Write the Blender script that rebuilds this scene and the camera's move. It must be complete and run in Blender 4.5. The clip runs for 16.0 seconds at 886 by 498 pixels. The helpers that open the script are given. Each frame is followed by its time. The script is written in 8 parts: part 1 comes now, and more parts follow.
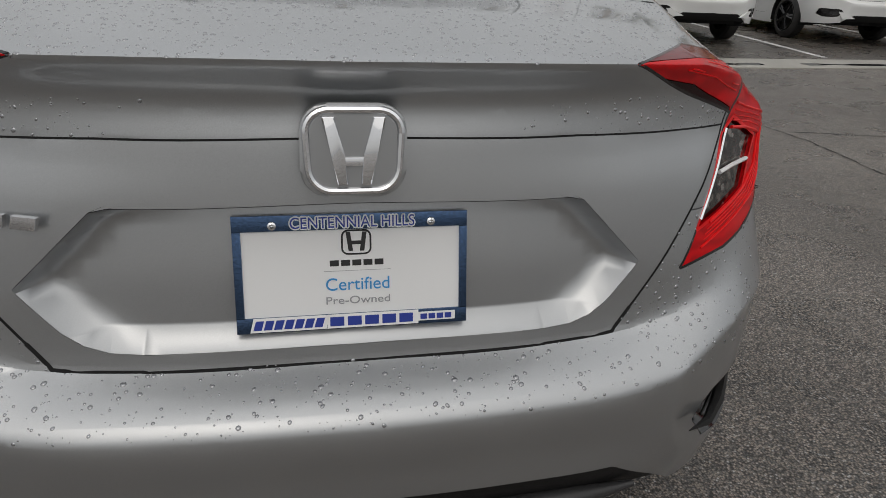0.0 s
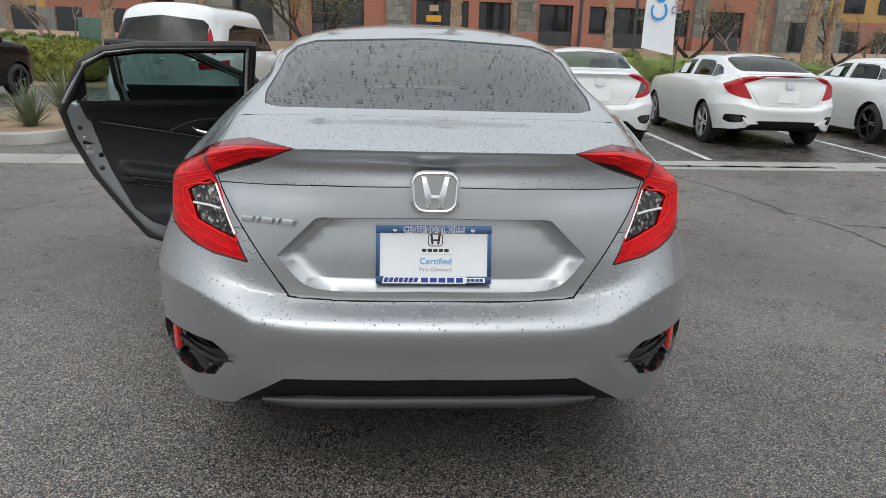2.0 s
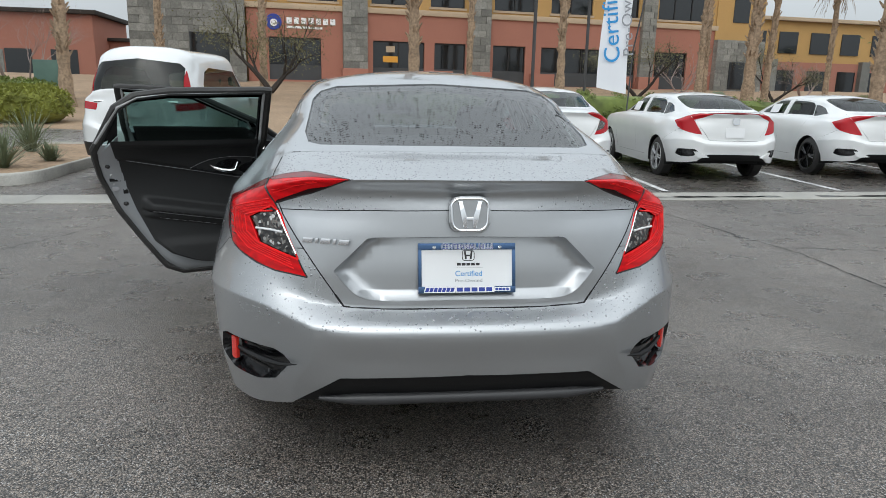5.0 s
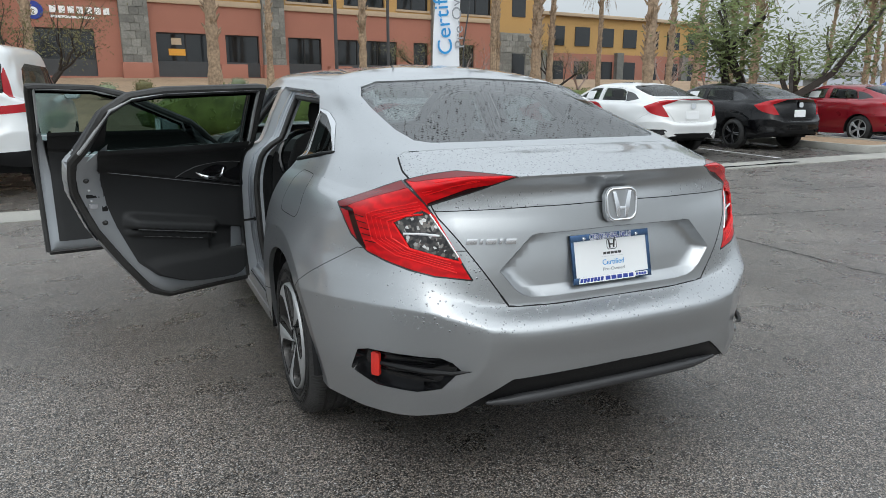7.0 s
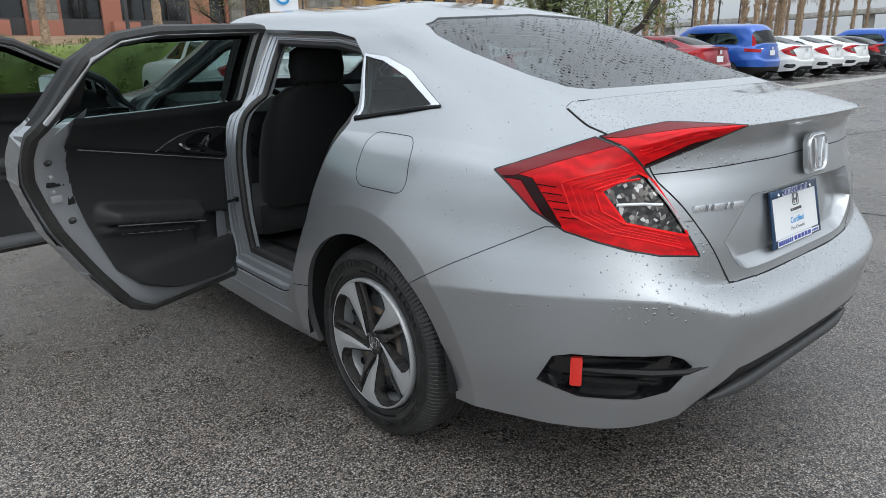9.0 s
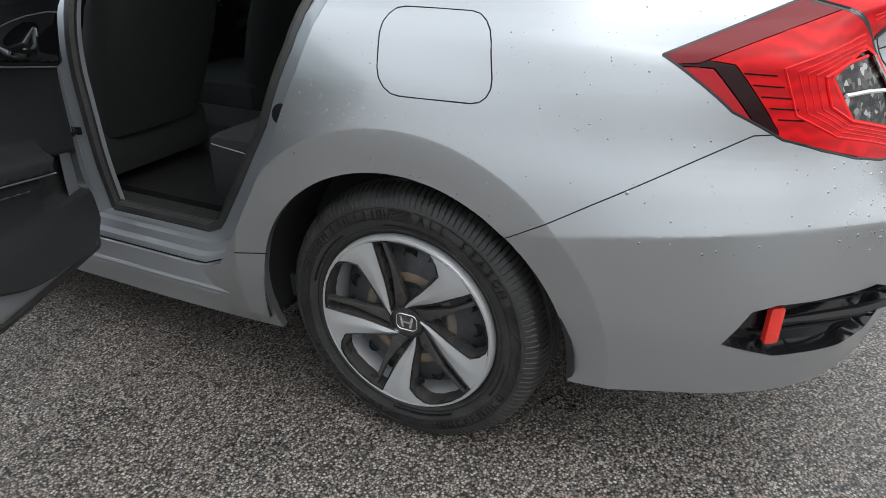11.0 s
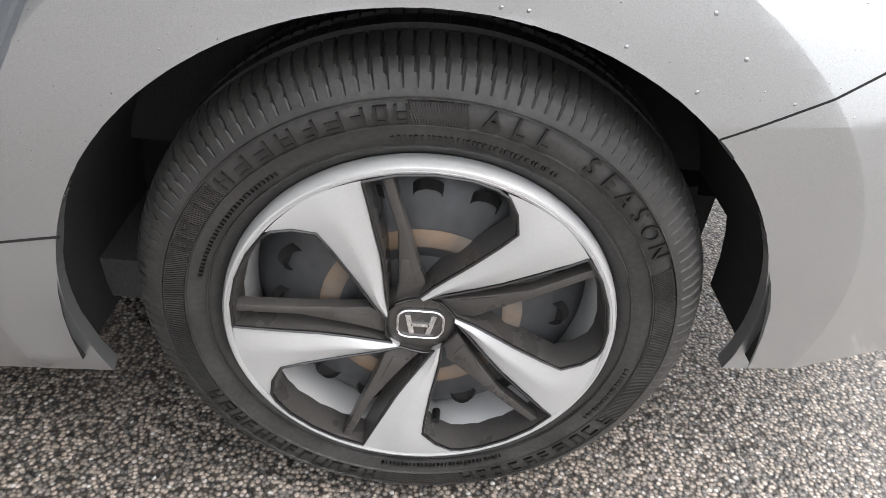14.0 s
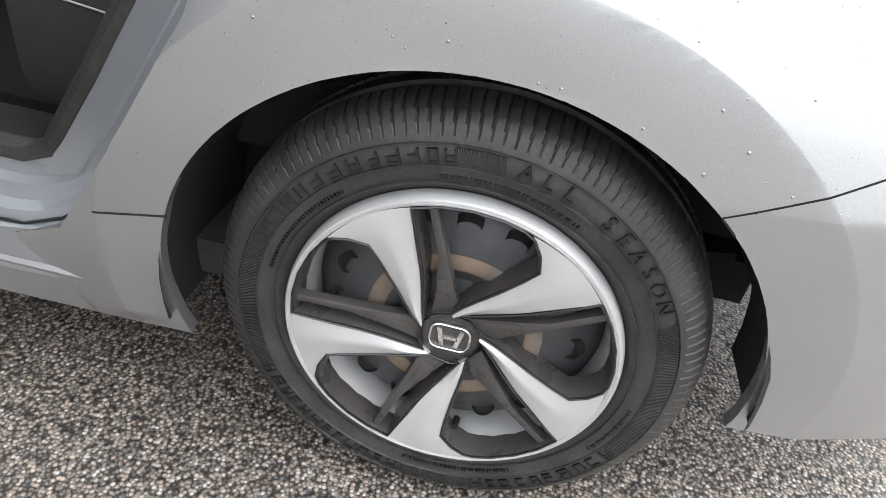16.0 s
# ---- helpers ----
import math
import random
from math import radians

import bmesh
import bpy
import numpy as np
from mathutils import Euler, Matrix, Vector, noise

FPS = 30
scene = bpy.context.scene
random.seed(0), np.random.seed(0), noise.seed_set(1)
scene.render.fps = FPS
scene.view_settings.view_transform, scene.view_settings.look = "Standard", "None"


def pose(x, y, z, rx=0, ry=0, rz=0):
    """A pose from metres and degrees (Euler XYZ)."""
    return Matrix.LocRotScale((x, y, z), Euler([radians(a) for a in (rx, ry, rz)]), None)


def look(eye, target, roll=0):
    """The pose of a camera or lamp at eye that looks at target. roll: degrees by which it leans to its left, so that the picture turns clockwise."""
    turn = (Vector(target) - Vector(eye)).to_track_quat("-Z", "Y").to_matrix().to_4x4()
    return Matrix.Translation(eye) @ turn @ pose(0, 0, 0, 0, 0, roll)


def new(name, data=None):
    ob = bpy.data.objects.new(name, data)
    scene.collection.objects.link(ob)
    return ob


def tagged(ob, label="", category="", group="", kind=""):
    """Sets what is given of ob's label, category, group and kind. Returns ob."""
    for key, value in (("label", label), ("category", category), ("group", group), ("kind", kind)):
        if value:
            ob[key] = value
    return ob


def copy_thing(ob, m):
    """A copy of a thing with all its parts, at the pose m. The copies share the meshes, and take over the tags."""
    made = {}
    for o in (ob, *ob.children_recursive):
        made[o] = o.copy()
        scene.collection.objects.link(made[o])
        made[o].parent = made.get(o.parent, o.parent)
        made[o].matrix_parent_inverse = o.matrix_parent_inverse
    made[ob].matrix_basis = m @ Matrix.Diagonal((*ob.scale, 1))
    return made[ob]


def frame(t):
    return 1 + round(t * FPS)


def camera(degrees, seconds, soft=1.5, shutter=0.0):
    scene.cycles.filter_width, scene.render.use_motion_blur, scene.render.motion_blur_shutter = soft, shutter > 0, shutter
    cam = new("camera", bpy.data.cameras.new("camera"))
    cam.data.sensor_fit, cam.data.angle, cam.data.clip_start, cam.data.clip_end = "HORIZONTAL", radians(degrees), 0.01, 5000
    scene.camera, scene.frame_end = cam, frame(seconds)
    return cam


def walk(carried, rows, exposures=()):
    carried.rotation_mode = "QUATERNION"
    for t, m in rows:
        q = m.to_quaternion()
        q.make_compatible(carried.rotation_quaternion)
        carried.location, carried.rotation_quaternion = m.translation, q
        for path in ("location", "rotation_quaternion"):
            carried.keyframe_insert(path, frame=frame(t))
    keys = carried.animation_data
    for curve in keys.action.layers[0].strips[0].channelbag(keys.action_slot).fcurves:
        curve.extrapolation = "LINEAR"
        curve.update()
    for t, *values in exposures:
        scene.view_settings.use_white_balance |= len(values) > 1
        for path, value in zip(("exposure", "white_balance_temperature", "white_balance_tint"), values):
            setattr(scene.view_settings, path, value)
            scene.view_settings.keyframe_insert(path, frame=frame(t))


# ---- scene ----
cam = camera(66.2, 16.0, soft=0.75)
PATH = [
    (0, (-0.068, -0.734, 1.186), (0.339, 1.039, 0.355), 3.1),
    (0.5, (-0.045, -0.961, 1.235), (0.121, 0.858, 0.421), 1.7),
    (1, (-0.027, -1.204, 1.27), (0.058, 0.654, 0.534), 1.7),
    (1.5, (-0.074, -1.459, 1.283), (0.05, 0.439, 0.665), 1.5),
    (2, (-0.09, -1.663, 1.302), (0.035, 0.253, 0.741), 1.6),
    (2.5, (-0.069, -1.862, 1.314), (0.02, 0.069, 0.801), 1.0),
    (3, (-0.063, -1.982, 1.323), (0.018, -0.047, 0.826), 0.9),
    (3.5, (-0.074, -2.032, 1.315), (0.01, -0.093, 0.833), 1.1),
    (4, (-0.09, -2.039, 1.315), (0.025, -0.098, 0.849), 1.2),
    (4.2, (-0.121, -2.038, 1.318), (0.021, -0.098, 0.852), 1.6),
    (6.3, (-1.025, -1.773, 1.317), (-0.44, 0.091, 0.889), -0.3),
    (6.5, (-1.16, -1.751, 1.321), (-0.493, 0.083, 0.883), 0.1),
    (7, (-1.403, -1.636, 1.311), (-0.589, 0.13, 0.844), 0.2),
    (7.5, (-1.579, -1.4, 1.303), (-0.649, 0.302, 0.814), -0.2),
    (8, (-1.784, -1.189, 1.285), (-0.727, 0.432, 0.779), -0.9),
    (8.5, (-1.957, -0.96, 1.277), (-0.794, 0.578, 0.744), -0.5),
    (9, (-2.017, -0.671, 1.248), (-0.758, 0.769, 0.666), -0.4),
    (9.5, (-2.075, -0.405, 1.219), (-0.7, 0.899, 0.579), -0.1),
    (10, (-2.123, -0.118, 1.206), (-0.629, 1.009, 0.501), -0.3),
    (10.2, (-2.106, -0.019, 1.192), (-0.585, 1.042, 0.443), -0.1),
    (12.3, (-1.726, 0.819, 1.07), (-0.074, 1.149, -0.008), 1.3),
    (12.5, (-1.663, 0.856, 1.051), (-0.032, 1.138, -0.07), 1.6),
    (13, (-1.542, 0.94, 1.0), (0.062, 1.057, -0.189), 2.8),
    (13.5, (-1.46, 0.992, 0.921), (0.137, 0.973, -0.283), 4.9),
    (14, (-1.422, 1.018, 0.844), (0.185, 0.922, -0.343), 6.5),
    (14.5, (-1.411, 1.032, 0.814), (0.209, 0.907, -0.352), 7.1),
    (15, (-1.41, 1.032, 0.814), (0.202, 0.897, -0.363), 7.2),
    (15.5, (-1.44, 1.02, 0.831), (0.175, 0.952, -0.348), 8.0),
    (16, (-1.496, 0.96, 0.919), (0.114, 1.13, -0.254), 9.8),
]
EXPOSURES = [(0.0, -0.38, 6950, 10), (1.0, 0.05, 6700, 8), (2.5, 0.28, 6500, 7), (4.0, 0.32, 6400, 6), (7.0, 0.4, 6300, 5), (8.5, 0.42, 6250, 6), (10.0, 0.62, 6300, 7), (12.3, 1.06, 6600, 8), (13.0, 1.44, 6600, 9), (14.0, 1.95, 6800, 11), (15.0, 1.95, 6800, 11), (16.0, 1.98, 6700, 10)]
walk(cam, [(t, look(eye, target, roll)) for t, eye, target, roll in PATH], EXPOSURES)
SKY_STRENGTH, SUN_STRENGTH = 0.118, 0.35

# ---- sky and light: a bright overcast day ----
world = bpy.data.worlds.new("world")
scene.world = world
world.use_nodes = True
wn, wl = world.node_tree.nodes, world.node_tree.links
sky = wn.new("ShaderNodeTexSky")
sky.sky_type, sky.sun_disc = "NISHITA", False
sky.sun_elevation, sky.sun_rotation = radians(52), radians(200)
sky.air_density, sky.dust_density, sky.ozone_density = 1.0, 4.0, 1.0
veil = wn.new("ShaderNodeHueSaturation")
veil.inputs["Saturation"].default_value = 0.28
wl.new(sky.outputs[0], veil.inputs["Color"])
cover = wn.new("ShaderNodeMix")
cover.data_type = "RGBA"
cover.inputs["Factor"].default_value = 0.6
cover.inputs[7].default_value = (8.2, 8.6, 9.2, 1)
cloud_map, cloud = wn.new("ShaderNodeTexCoord"), wn.new("ShaderNodeTexNoise")
cloud.inputs["Scale"].default_value, cloud.inputs["Detail"].default_value = 2.2, 5
wl.new(cloud_map.outputs["Generated"], cloud.inputs["Vector"])
cloud_ramp = wn.new("ShaderNodeMapRange")
cloud_ramp.inputs[3].default_value, cloud_ramp.inputs[4].default_value = 0.72, 1.2
wl.new(cloud.outputs["Fac"], cloud_ramp.inputs[0])
wl.new(veil.outputs[0], cover.inputs[6])
sheet = wn.new("ShaderNodeVectorMath")
sheet.operation = "SCALE"
wl.new(cover.outputs[2], sheet.inputs[0])
# an overcast sky is darkest at the horizon
height, lift, dome_light = wn.new("ShaderNodeSeparateXYZ"), wn.new("ShaderNodeMapRange"), wn.new("ShaderNodeMath")
wl.new(cloud_map.outputs["Generated"], height.inputs[0])
wl.new(height.outputs["Z"], lift.inputs[0])
lift.inputs[3].default_value, lift.inputs[4].default_value = 0.61, 1.46
dome_light.operation = "MULTIPLY"
wl.new(cloud_ramp.outputs[0], dome_light.inputs[0])
wl.new(lift.outputs[0], dome_light.inputs[1])
wl.new(dome_light.outputs[0], sheet.inputs["Scale"])
wl.new(sheet.outputs[0], wn["Background"].inputs["Color"])
wn["Background"].inputs["Strength"].default_value = SKY_STRENGTH
sun = new("sun", bpy.data.lights.new("sun", "SUN"))
sun.data.energy, sun.data.angle, sun.data.color = SUN_STRENGTH, radians(75), (1.0, 0.97, 0.93)
sun.rotation_euler = (radians(38), 0, radians(200 - 180))


# ---- materials ----
def material(name, colour, rough=0.5, metal=0.0, grain=0.0, scale=40.0, bump=0.0, stain=0.0, stain_scale=1.5, coat=0.0, spec=0.5, other=None, vary=0.0):
    """A surface with fine grain, larger stains and a fine relief, all at true size."""
    m = bpy.data.materials.new(name)
    m.use_nodes = True
    n, l = m.node_tree.nodes, m.node_tree.links
    b = n["Principled BSDF"]
    b.inputs["Base Color"].default_value = (*colour, 1)
    b.inputs["Roughness"].default_value, b.inputs["Metallic"].default_value = rough, metal
    b.inputs["Coat Weight"].default_value, b.inputs["Coat Roughness"].default_value = coat, 0.04
    b.inputs["Specular IOR Level"].default_value = spec
    place = n.new("ShaderNodeTexCoord")
    where = place.outputs["Object"]
    fine = n.new("ShaderNodeTexNoise")
    fine.inputs["Scale"].default_value, fine.inputs["Detail"].default_value = scale, 6
    l.new(where, fine.inputs["Vector"])
    if grain or stain or vary:
        broad = n.new("ShaderNodeTexNoise")
        broad.inputs["Scale"].default_value, broad.inputs["Detail"].default_value = stain_scale, 5
        l.new(where, broad.inputs["Vector"])
        last = None
        for tex, amount in ((fine, grain), (broad, stain)):
            if not amount:
                continue
            r = n.new("ShaderNodeMapRange")
            r.inputs[1].default_value, r.inputs[2].default_value = 0.25, 0.75
            r.inputs[3].default_value, r.inputs[4].default_value = 1 - amount, 1 + amount
            l.new(tex.outputs["Fac"], r.inputs[0])
            mul = n.new("ShaderNodeVectorMath")
            mul.operation = "SCALE"
            if last is None:
                mul.inputs[0].default_value = colour
            else:
                l.new(last, mul.inputs[0])
            l.new(r.outputs[0], mul.inputs["Scale"])
            last = mul.outputs[0]
        if other is not None:
            mix = n.new("ShaderNodeMix")
            mix.data_type = "RGBA"
            edge = n.new("ShaderNodeMapRange")
            edge.inputs[1].default_value, edge.inputs[2].default_value = 0.42, 0.62
            l.new(broad.outputs["Fac"], edge.inputs[0])
            l.new(edge.outputs[0], mix.inputs[0])
            if last is None:
                mix.inputs[6].default_value = (*colour, 1)
            else:
                l.new(last, mix.inputs[6])
            mix.inputs[7].default_value = (*other, 1)
            last = mix.outputs[2]
        if vary:
            info = n.new("ShaderNodeObjectInfo")
            r = n.new("ShaderNodeMapRange")
            r.inputs[3].default_value, r.inputs[4].default_value = 1 - vary, 1 + vary
            l.new(info.outputs["Random"], r.inputs[0])
            mul = n.new("ShaderNodeVectorMath")
            mul.operation = "SCALE"
            if last is None:
                mul.inputs[0].default_value = colour
            else:
                l.new(last, mul.inputs[0])
            l.new(r.outputs[0], mul.inputs["Scale"])
            last = mul.outputs[0]
        if last is not None:
            l.new(last, b.inputs["Base Color"])
        rr = n.new("ShaderNodeMapRange")
        rr.inputs[3].default_value, rr.inputs[4].default_value = max(rough - 0.08, 0.02), min(rough + 0.1, 1)
        l.new(broad.outputs["Fac"], rr.inputs[0])
        l.new(rr.outputs[0], b.inputs["Roughness"])
    if bump:
        bp = n.new("ShaderNodeBump")
        bp.inputs["Strength"].default_value, bp.inputs["Distance"].default_value = 1.0, bump
        l.new(fine.outputs["Fac"], bp.inputs["Height"])
        l.new(bp.outputs[0], b.inputs["Normal"])
    return m


def paint(name, colour, metal=0.0, rough=0.3, flake=0.0):
    m = material(name, colour, rough, metal, grain=flake, scale=900, stain=0.03, stain_scale=3, coat=1.0)
    m.node_tree.nodes["Principled BSDF"].inputs["Coat Roughness"].default_value = 0.03
    return m


def glass(name, tint, rough=0.0, ior=1.5):
    """A tinted pane: part of the light passes straight, the surface mirrors by Fresnel."""
    m = bpy.data.materials.new(name)
    m.use_nodes = True
    n, l = m.node_tree.nodes, m.node_tree.links
    n.clear()
    out, mix, tr, gl, fr = (n.new("ShaderNode" + k) for k in ("OutputMaterial", "MixShader", "BsdfTransparent", "BsdfGlossy", "LayerWeight"))
    tr.inputs[0].default_value = (*tint, 1)
    gl.inputs["Roughness"].default_value, fr.inputs["Blend"].default_value = rough, 0.5
    rise, gloss = n.new("ShaderNodeMath"), n.new("ShaderNodeMapRange")
    rise.operation = "POWER"
    rise.inputs[1].default_value = 5.0
    gloss.inputs[3].default_value, gloss.inputs[4].default_value = ((ior - 1) / (ior + 1)) ** 2, 1.0
    l.new(fr.outputs["Facing"], rise.inputs[0])
    l.new(rise.outputs[0], gloss.inputs[0])
    l.new(gloss.outputs[0], mix.inputs[0])
    l.new(tr.outputs[0], mix.inputs[1])
    l.new(gl.outputs[0], mix.inputs[2])
    l.new(mix.outputs[0], out.inputs[0])
    return m


def asphalt(name, base, wet):
    """Wet asphalt: small stones of mixed grey and tan in a dark binder, with broad damp patches."""
    m = bpy.data.materials.new(name)
    m.use_nodes = True
    n, l = m.node_tree.nodes, m.node_tree.links
    b = n["Principled BSDF"]
    place = n.new("ShaderNodeTexCoord")

    def ranged(source, lo, hi, to_lo, to_hi):
        r = n.new("ShaderNodeMapRange")
        for i, v in enumerate((lo, hi, to_lo, to_hi)):
            r.inputs[i + 1].default_value = v
        l.new(source, r.inputs[0])
        return r.outputs[0]

    def scaled(vector, factor):
        v = n.new("ShaderNodeVectorMath")
        v.operation = "SCALE"
        l.new(vector, v.inputs[0])
        l.new(factor, v.inputs["Scale"])
        return v.outputs[0]

    def noise_at(scale, detail=6):
        t = n.new("ShaderNodeTexNoise")
        t.inputs["Scale"].default_value, t.inputs["Detail"].default_value = scale, detail
        l.new(place.outputs["Object"], t.inputs["Vector"])
        return t.outputs["Fac"]

    stones = n.new("ShaderNodeTexVoronoi")
    stones.inputs["Scale"].default_value = 165
    l.new(place.outputs["Object"], stones.inputs["Vector"])
    pick_c = n.new("ShaderNodeSeparateColor")
    l.new(stones.outputs["Color"], pick_c.inputs[0])
    ramp = n.new("ShaderNodeValToRGB")
    for i, (pos, v, warm) in enumerate(((0.0, 0.40, 1.0), (0.45, 0.80, 1.10), (0.72, 1.15, 1.18), (0.92, 1.60, 1.14), (1.0, 2.1, 1.0))):
        e = ramp.color_ramp.elements[i] if i < 2 else ramp.color_ramp.elements.new(pos)
        e.position = pos
        e.color = (base * v * warm, base * v, base * v / warm, 1)
    l.new(pick_c.outputs[0], ramp.inputs[0])
    broad, patch, fine = noise_at(0.55), noise_at(3.2), noise_at(420, 3)
    colour = scaled(ramp.outputs[0], ranged(broad, 0.3, 0.7, 0.66, 1.26))
    colour = scaled(colour, ranged(patch, 0.3, 0.7, 0.88, 1.12))
    colour = scaled(colour, ranged(fine, 0.3, 0.7, 0.75, 1.25))
    colour = scaled(colour, ranged(stones.outputs["Distance"], 0.35, 0.70, 1.10, 0.20))
    b.inputs["Specular IOR Level"].default_value = 0.36
    l.new(colour, b.inputs["Base Color"])
    l.new(ranged(patch, 0.3, 0.7, wet - 0.09, wet + 0.13), b.inputs["Roughness"])
    bp = n.new("ShaderNodeBump")
    bp.invert = True
    bp.inputs["Strength"].default_value, bp.inputs["Distance"].default_value = 0.55, 0.0038
    l.new(stones.outputs["Distance"], bp.inputs["Height"])
    l.new(bp.outputs[0], b.inputs["Normal"])
    return m


SILVER = paint("silver_paint", (0.44, 0.455, 0.47), metal=0.86, rough=0.38, flake=0.14)
JAMB = paint("silver_jamb_paint", (0.40, 0.425, 0.455), metal=0.7, rough=0.4, flake=0.05)
BLACK = material("black_plastic", (0.007, 0.007, 0.0075), 0.45, spec=0.3, grain=0.2, scale=300, bump=0.0004)
GLOSS_BLACK = material("gloss_black_plastic", (0.008, 0.008, 0.009), 0.15, coat=0.3)
SATIN_BLACK = material("satin_grey_black_plastic", (0.035, 0.035, 0.037), 0.38, spec=0.5, grain=0.15, scale=300, bump=0.0003)
RUBBER = material("rubber", (0.027, 0.0262, 0.0254), 0.5, grain=0.35, scale=160, bump=0.0007, stain=0.45, stain_scale=14)
RUBBER_DARK = material("wet_black_rubber", (0.0075, 0.0073, 0.0072), 0.34, grain=0.3, scale=200, bump=0.0005)
# liner black; also the shade put into the steel wheel's holes
LINER = material("black_liner_and_hole_shade", (0.0055, 0.0055, 0.006), 0.9, grain=0.4, scale=60, bump=0.001)
CHROME = material("chrome", (0.82, 0.83, 0.85), 0.07, metal=1.0)
RED = material("red_lens", (0.38, 0.004, 0.010), 0.2, coat=0.1, spec=0.3)


def rib_shaded_lens(name, colour, scale):
    """A smooth-faced lens; the light and dark of its ribs is put into colour."""
    m = material(name, colour, 0.25, coat=0.05, spec=0.2)
    n, l = m.node_tree.nodes, m.node_tree.links
    b = n["Principled BSDF"]
    place, wave = n.new("ShaderNodeTexCoord"), n.new("ShaderNodeTexWave")
    wave.bands_direction = "Z"
    wave.inputs["Scale"].default_value, wave.inputs["Distortion"].default_value, wave.inputs["Detail"].default_value = scale, 9.0, 3
    l.new(place.outputs["Object"], wave.inputs["Vector"])
    ramp = n.new("ShaderNodeMapRange")
    ramp.inputs[3].default_value, ramp.inputs[4].default_value = 0.72, 1.05
    l.new(wave.outputs["Fac"], ramp.inputs[0])
    mul = n.new("ShaderNodeVectorMath")
    mul.operation = "SCALE"
    mul.inputs[0].default_value = colour
    l.new(ramp.outputs[0], mul.inputs["Scale"])
    l.new(mul.outputs[0], b.inputs["Base Color"])
    return m


RED_GLOW = rib_shaded_lens("bright_red_rib_shaded_lens", (0.60, 0.003, 0.007), 11)
# plate chrome: its dark and blue reflections are put into the base colour
PLATE_CHROME = material("chrome_with_blue_black_reflection", (0.07, 0.12, 0.22), 0.06, metal=1.0, grain=0.25, scale=260, bump=0.0004)
EMBLEM_FIELD = material("grey_emblem_ground", (0.36, 0.37, 0.38), 0.3, metal=0.7, coat=0.5)
LIGHT_GUIDE = material("bright_red_light_guide", (0.76, 0.006, 0.008), 0.3, coat=0.05, spec=0.2)
RED_BLACK = material("nearly_black_red_lens", (0.016, 0.0012, 0.002), 0.10, coat=0.0, spec=0.25)
RED_DARK = material("dark_red_lens", (0.16, 0.003, 0.006), 0.10, coat=0.12, spec=0.3)
REFLECTOR = material("red_reflector", (0.70, 0.03, 0.02), 0.18, coat=0.6, grain=0.15, scale=260, bump=0.0006)


def faceted(name):
    """A reflector of many small facets behind a clear lens, glints put into colour."""
    m = material(name, (0.3, 0.29, 0.28), 0.12, metal=0.85, coat=0.6)
    n, l = m.node_tree.nodes, m.node_tree.links
    b = n["Principled BSDF"]
    place, cells, ramp, bump = n.new("ShaderNodeTexCoord"), n.new("ShaderNodeTexVoronoi"), n.new("ShaderNodeValToRGB"), n.new("ShaderNodeBump")
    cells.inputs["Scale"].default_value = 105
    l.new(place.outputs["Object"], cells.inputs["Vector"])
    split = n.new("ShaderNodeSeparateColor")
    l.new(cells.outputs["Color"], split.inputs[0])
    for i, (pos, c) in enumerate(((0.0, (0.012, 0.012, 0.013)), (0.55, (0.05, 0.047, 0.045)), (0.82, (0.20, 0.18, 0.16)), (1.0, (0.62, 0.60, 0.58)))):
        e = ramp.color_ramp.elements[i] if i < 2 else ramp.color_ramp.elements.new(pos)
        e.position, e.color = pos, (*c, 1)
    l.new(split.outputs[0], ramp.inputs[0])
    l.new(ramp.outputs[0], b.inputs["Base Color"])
    bump.inputs["Strength"].default_value, bump.inputs["Distance"].default_value = 0.9, 0.004
    l.new(split.outputs[1], bump.inputs["Height"])
    l.new(bump.outputs[0], b.inputs["Normal"])
    return m


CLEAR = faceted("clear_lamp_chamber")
GLASS_DARK = glass("tinted_glass", (0.22, 0.27, 0.26))
GLASS_DOOR = glass("green_tinted_door_glass", (0.30, 0.39, 0.37))
GLASS = glass("window_glass", (0.55, 0.66, 0.64))
GLASS_REAR = glass("rear_window_glass", (0.24, 0.26, 0.27), 0.0, 2.7)
FABRIC = material("black_seat_cloth", (0.018, 0.0185, 0.019), 0.9, grain=0.5, scale=420, bump=0.0012, stain=0.2)
TRIM_BLACK = material("black_door_trim", (0.015, 0.0155, 0.0162), 0.55, grain=0.25, scale=500, bump=0.0006, stain=0.15)
CARPET = material("black_carpet", (0.028, 0.029, 0.030), 0.95, grain=0.5, scale=300, bump=0.002)
HEADLINER = material("light_grey_headliner", (0.42, 0.41, 0.38), 0.9, grain=0.1, scale=300)
STITCH = material("grey_stitching", (0.30, 0.30, 0.31), 0.8)
WHEEL_SILVER = material("machined_silver_wheel_paint", (0.43, 0.435, 0.44), 0.38, metal=0.35, grain=0.05, scale=500, stain=0.06, stain_scale=12, coat=0.5)
WHEEL_GREY = material("dark_grey_wheel_plastic", (0.058, 0.055, 0.053), 0.28, metal=0.25, grain=0.1, scale=200, stain=0.2, stain_scale=15)
STEEL = material("grey_steel_wheel", (0.060, 0.062, 0.066), 0.5, metal=0.4, grain=0.15, scale=60, stain=0.25, stain_scale=10)
RUST = material("rusty_steel", (0.16, 0.14, 0.125), 0.65, metal=0.3, grain=0.3, scale=40, stain=0.3, stain_scale=12, other=(0.21, 0.145, 0.095))
WHITE_SIGN = material("white_plastic_sheet", (0.80, 0.81, 0.82), 0.35, stain=0.03)
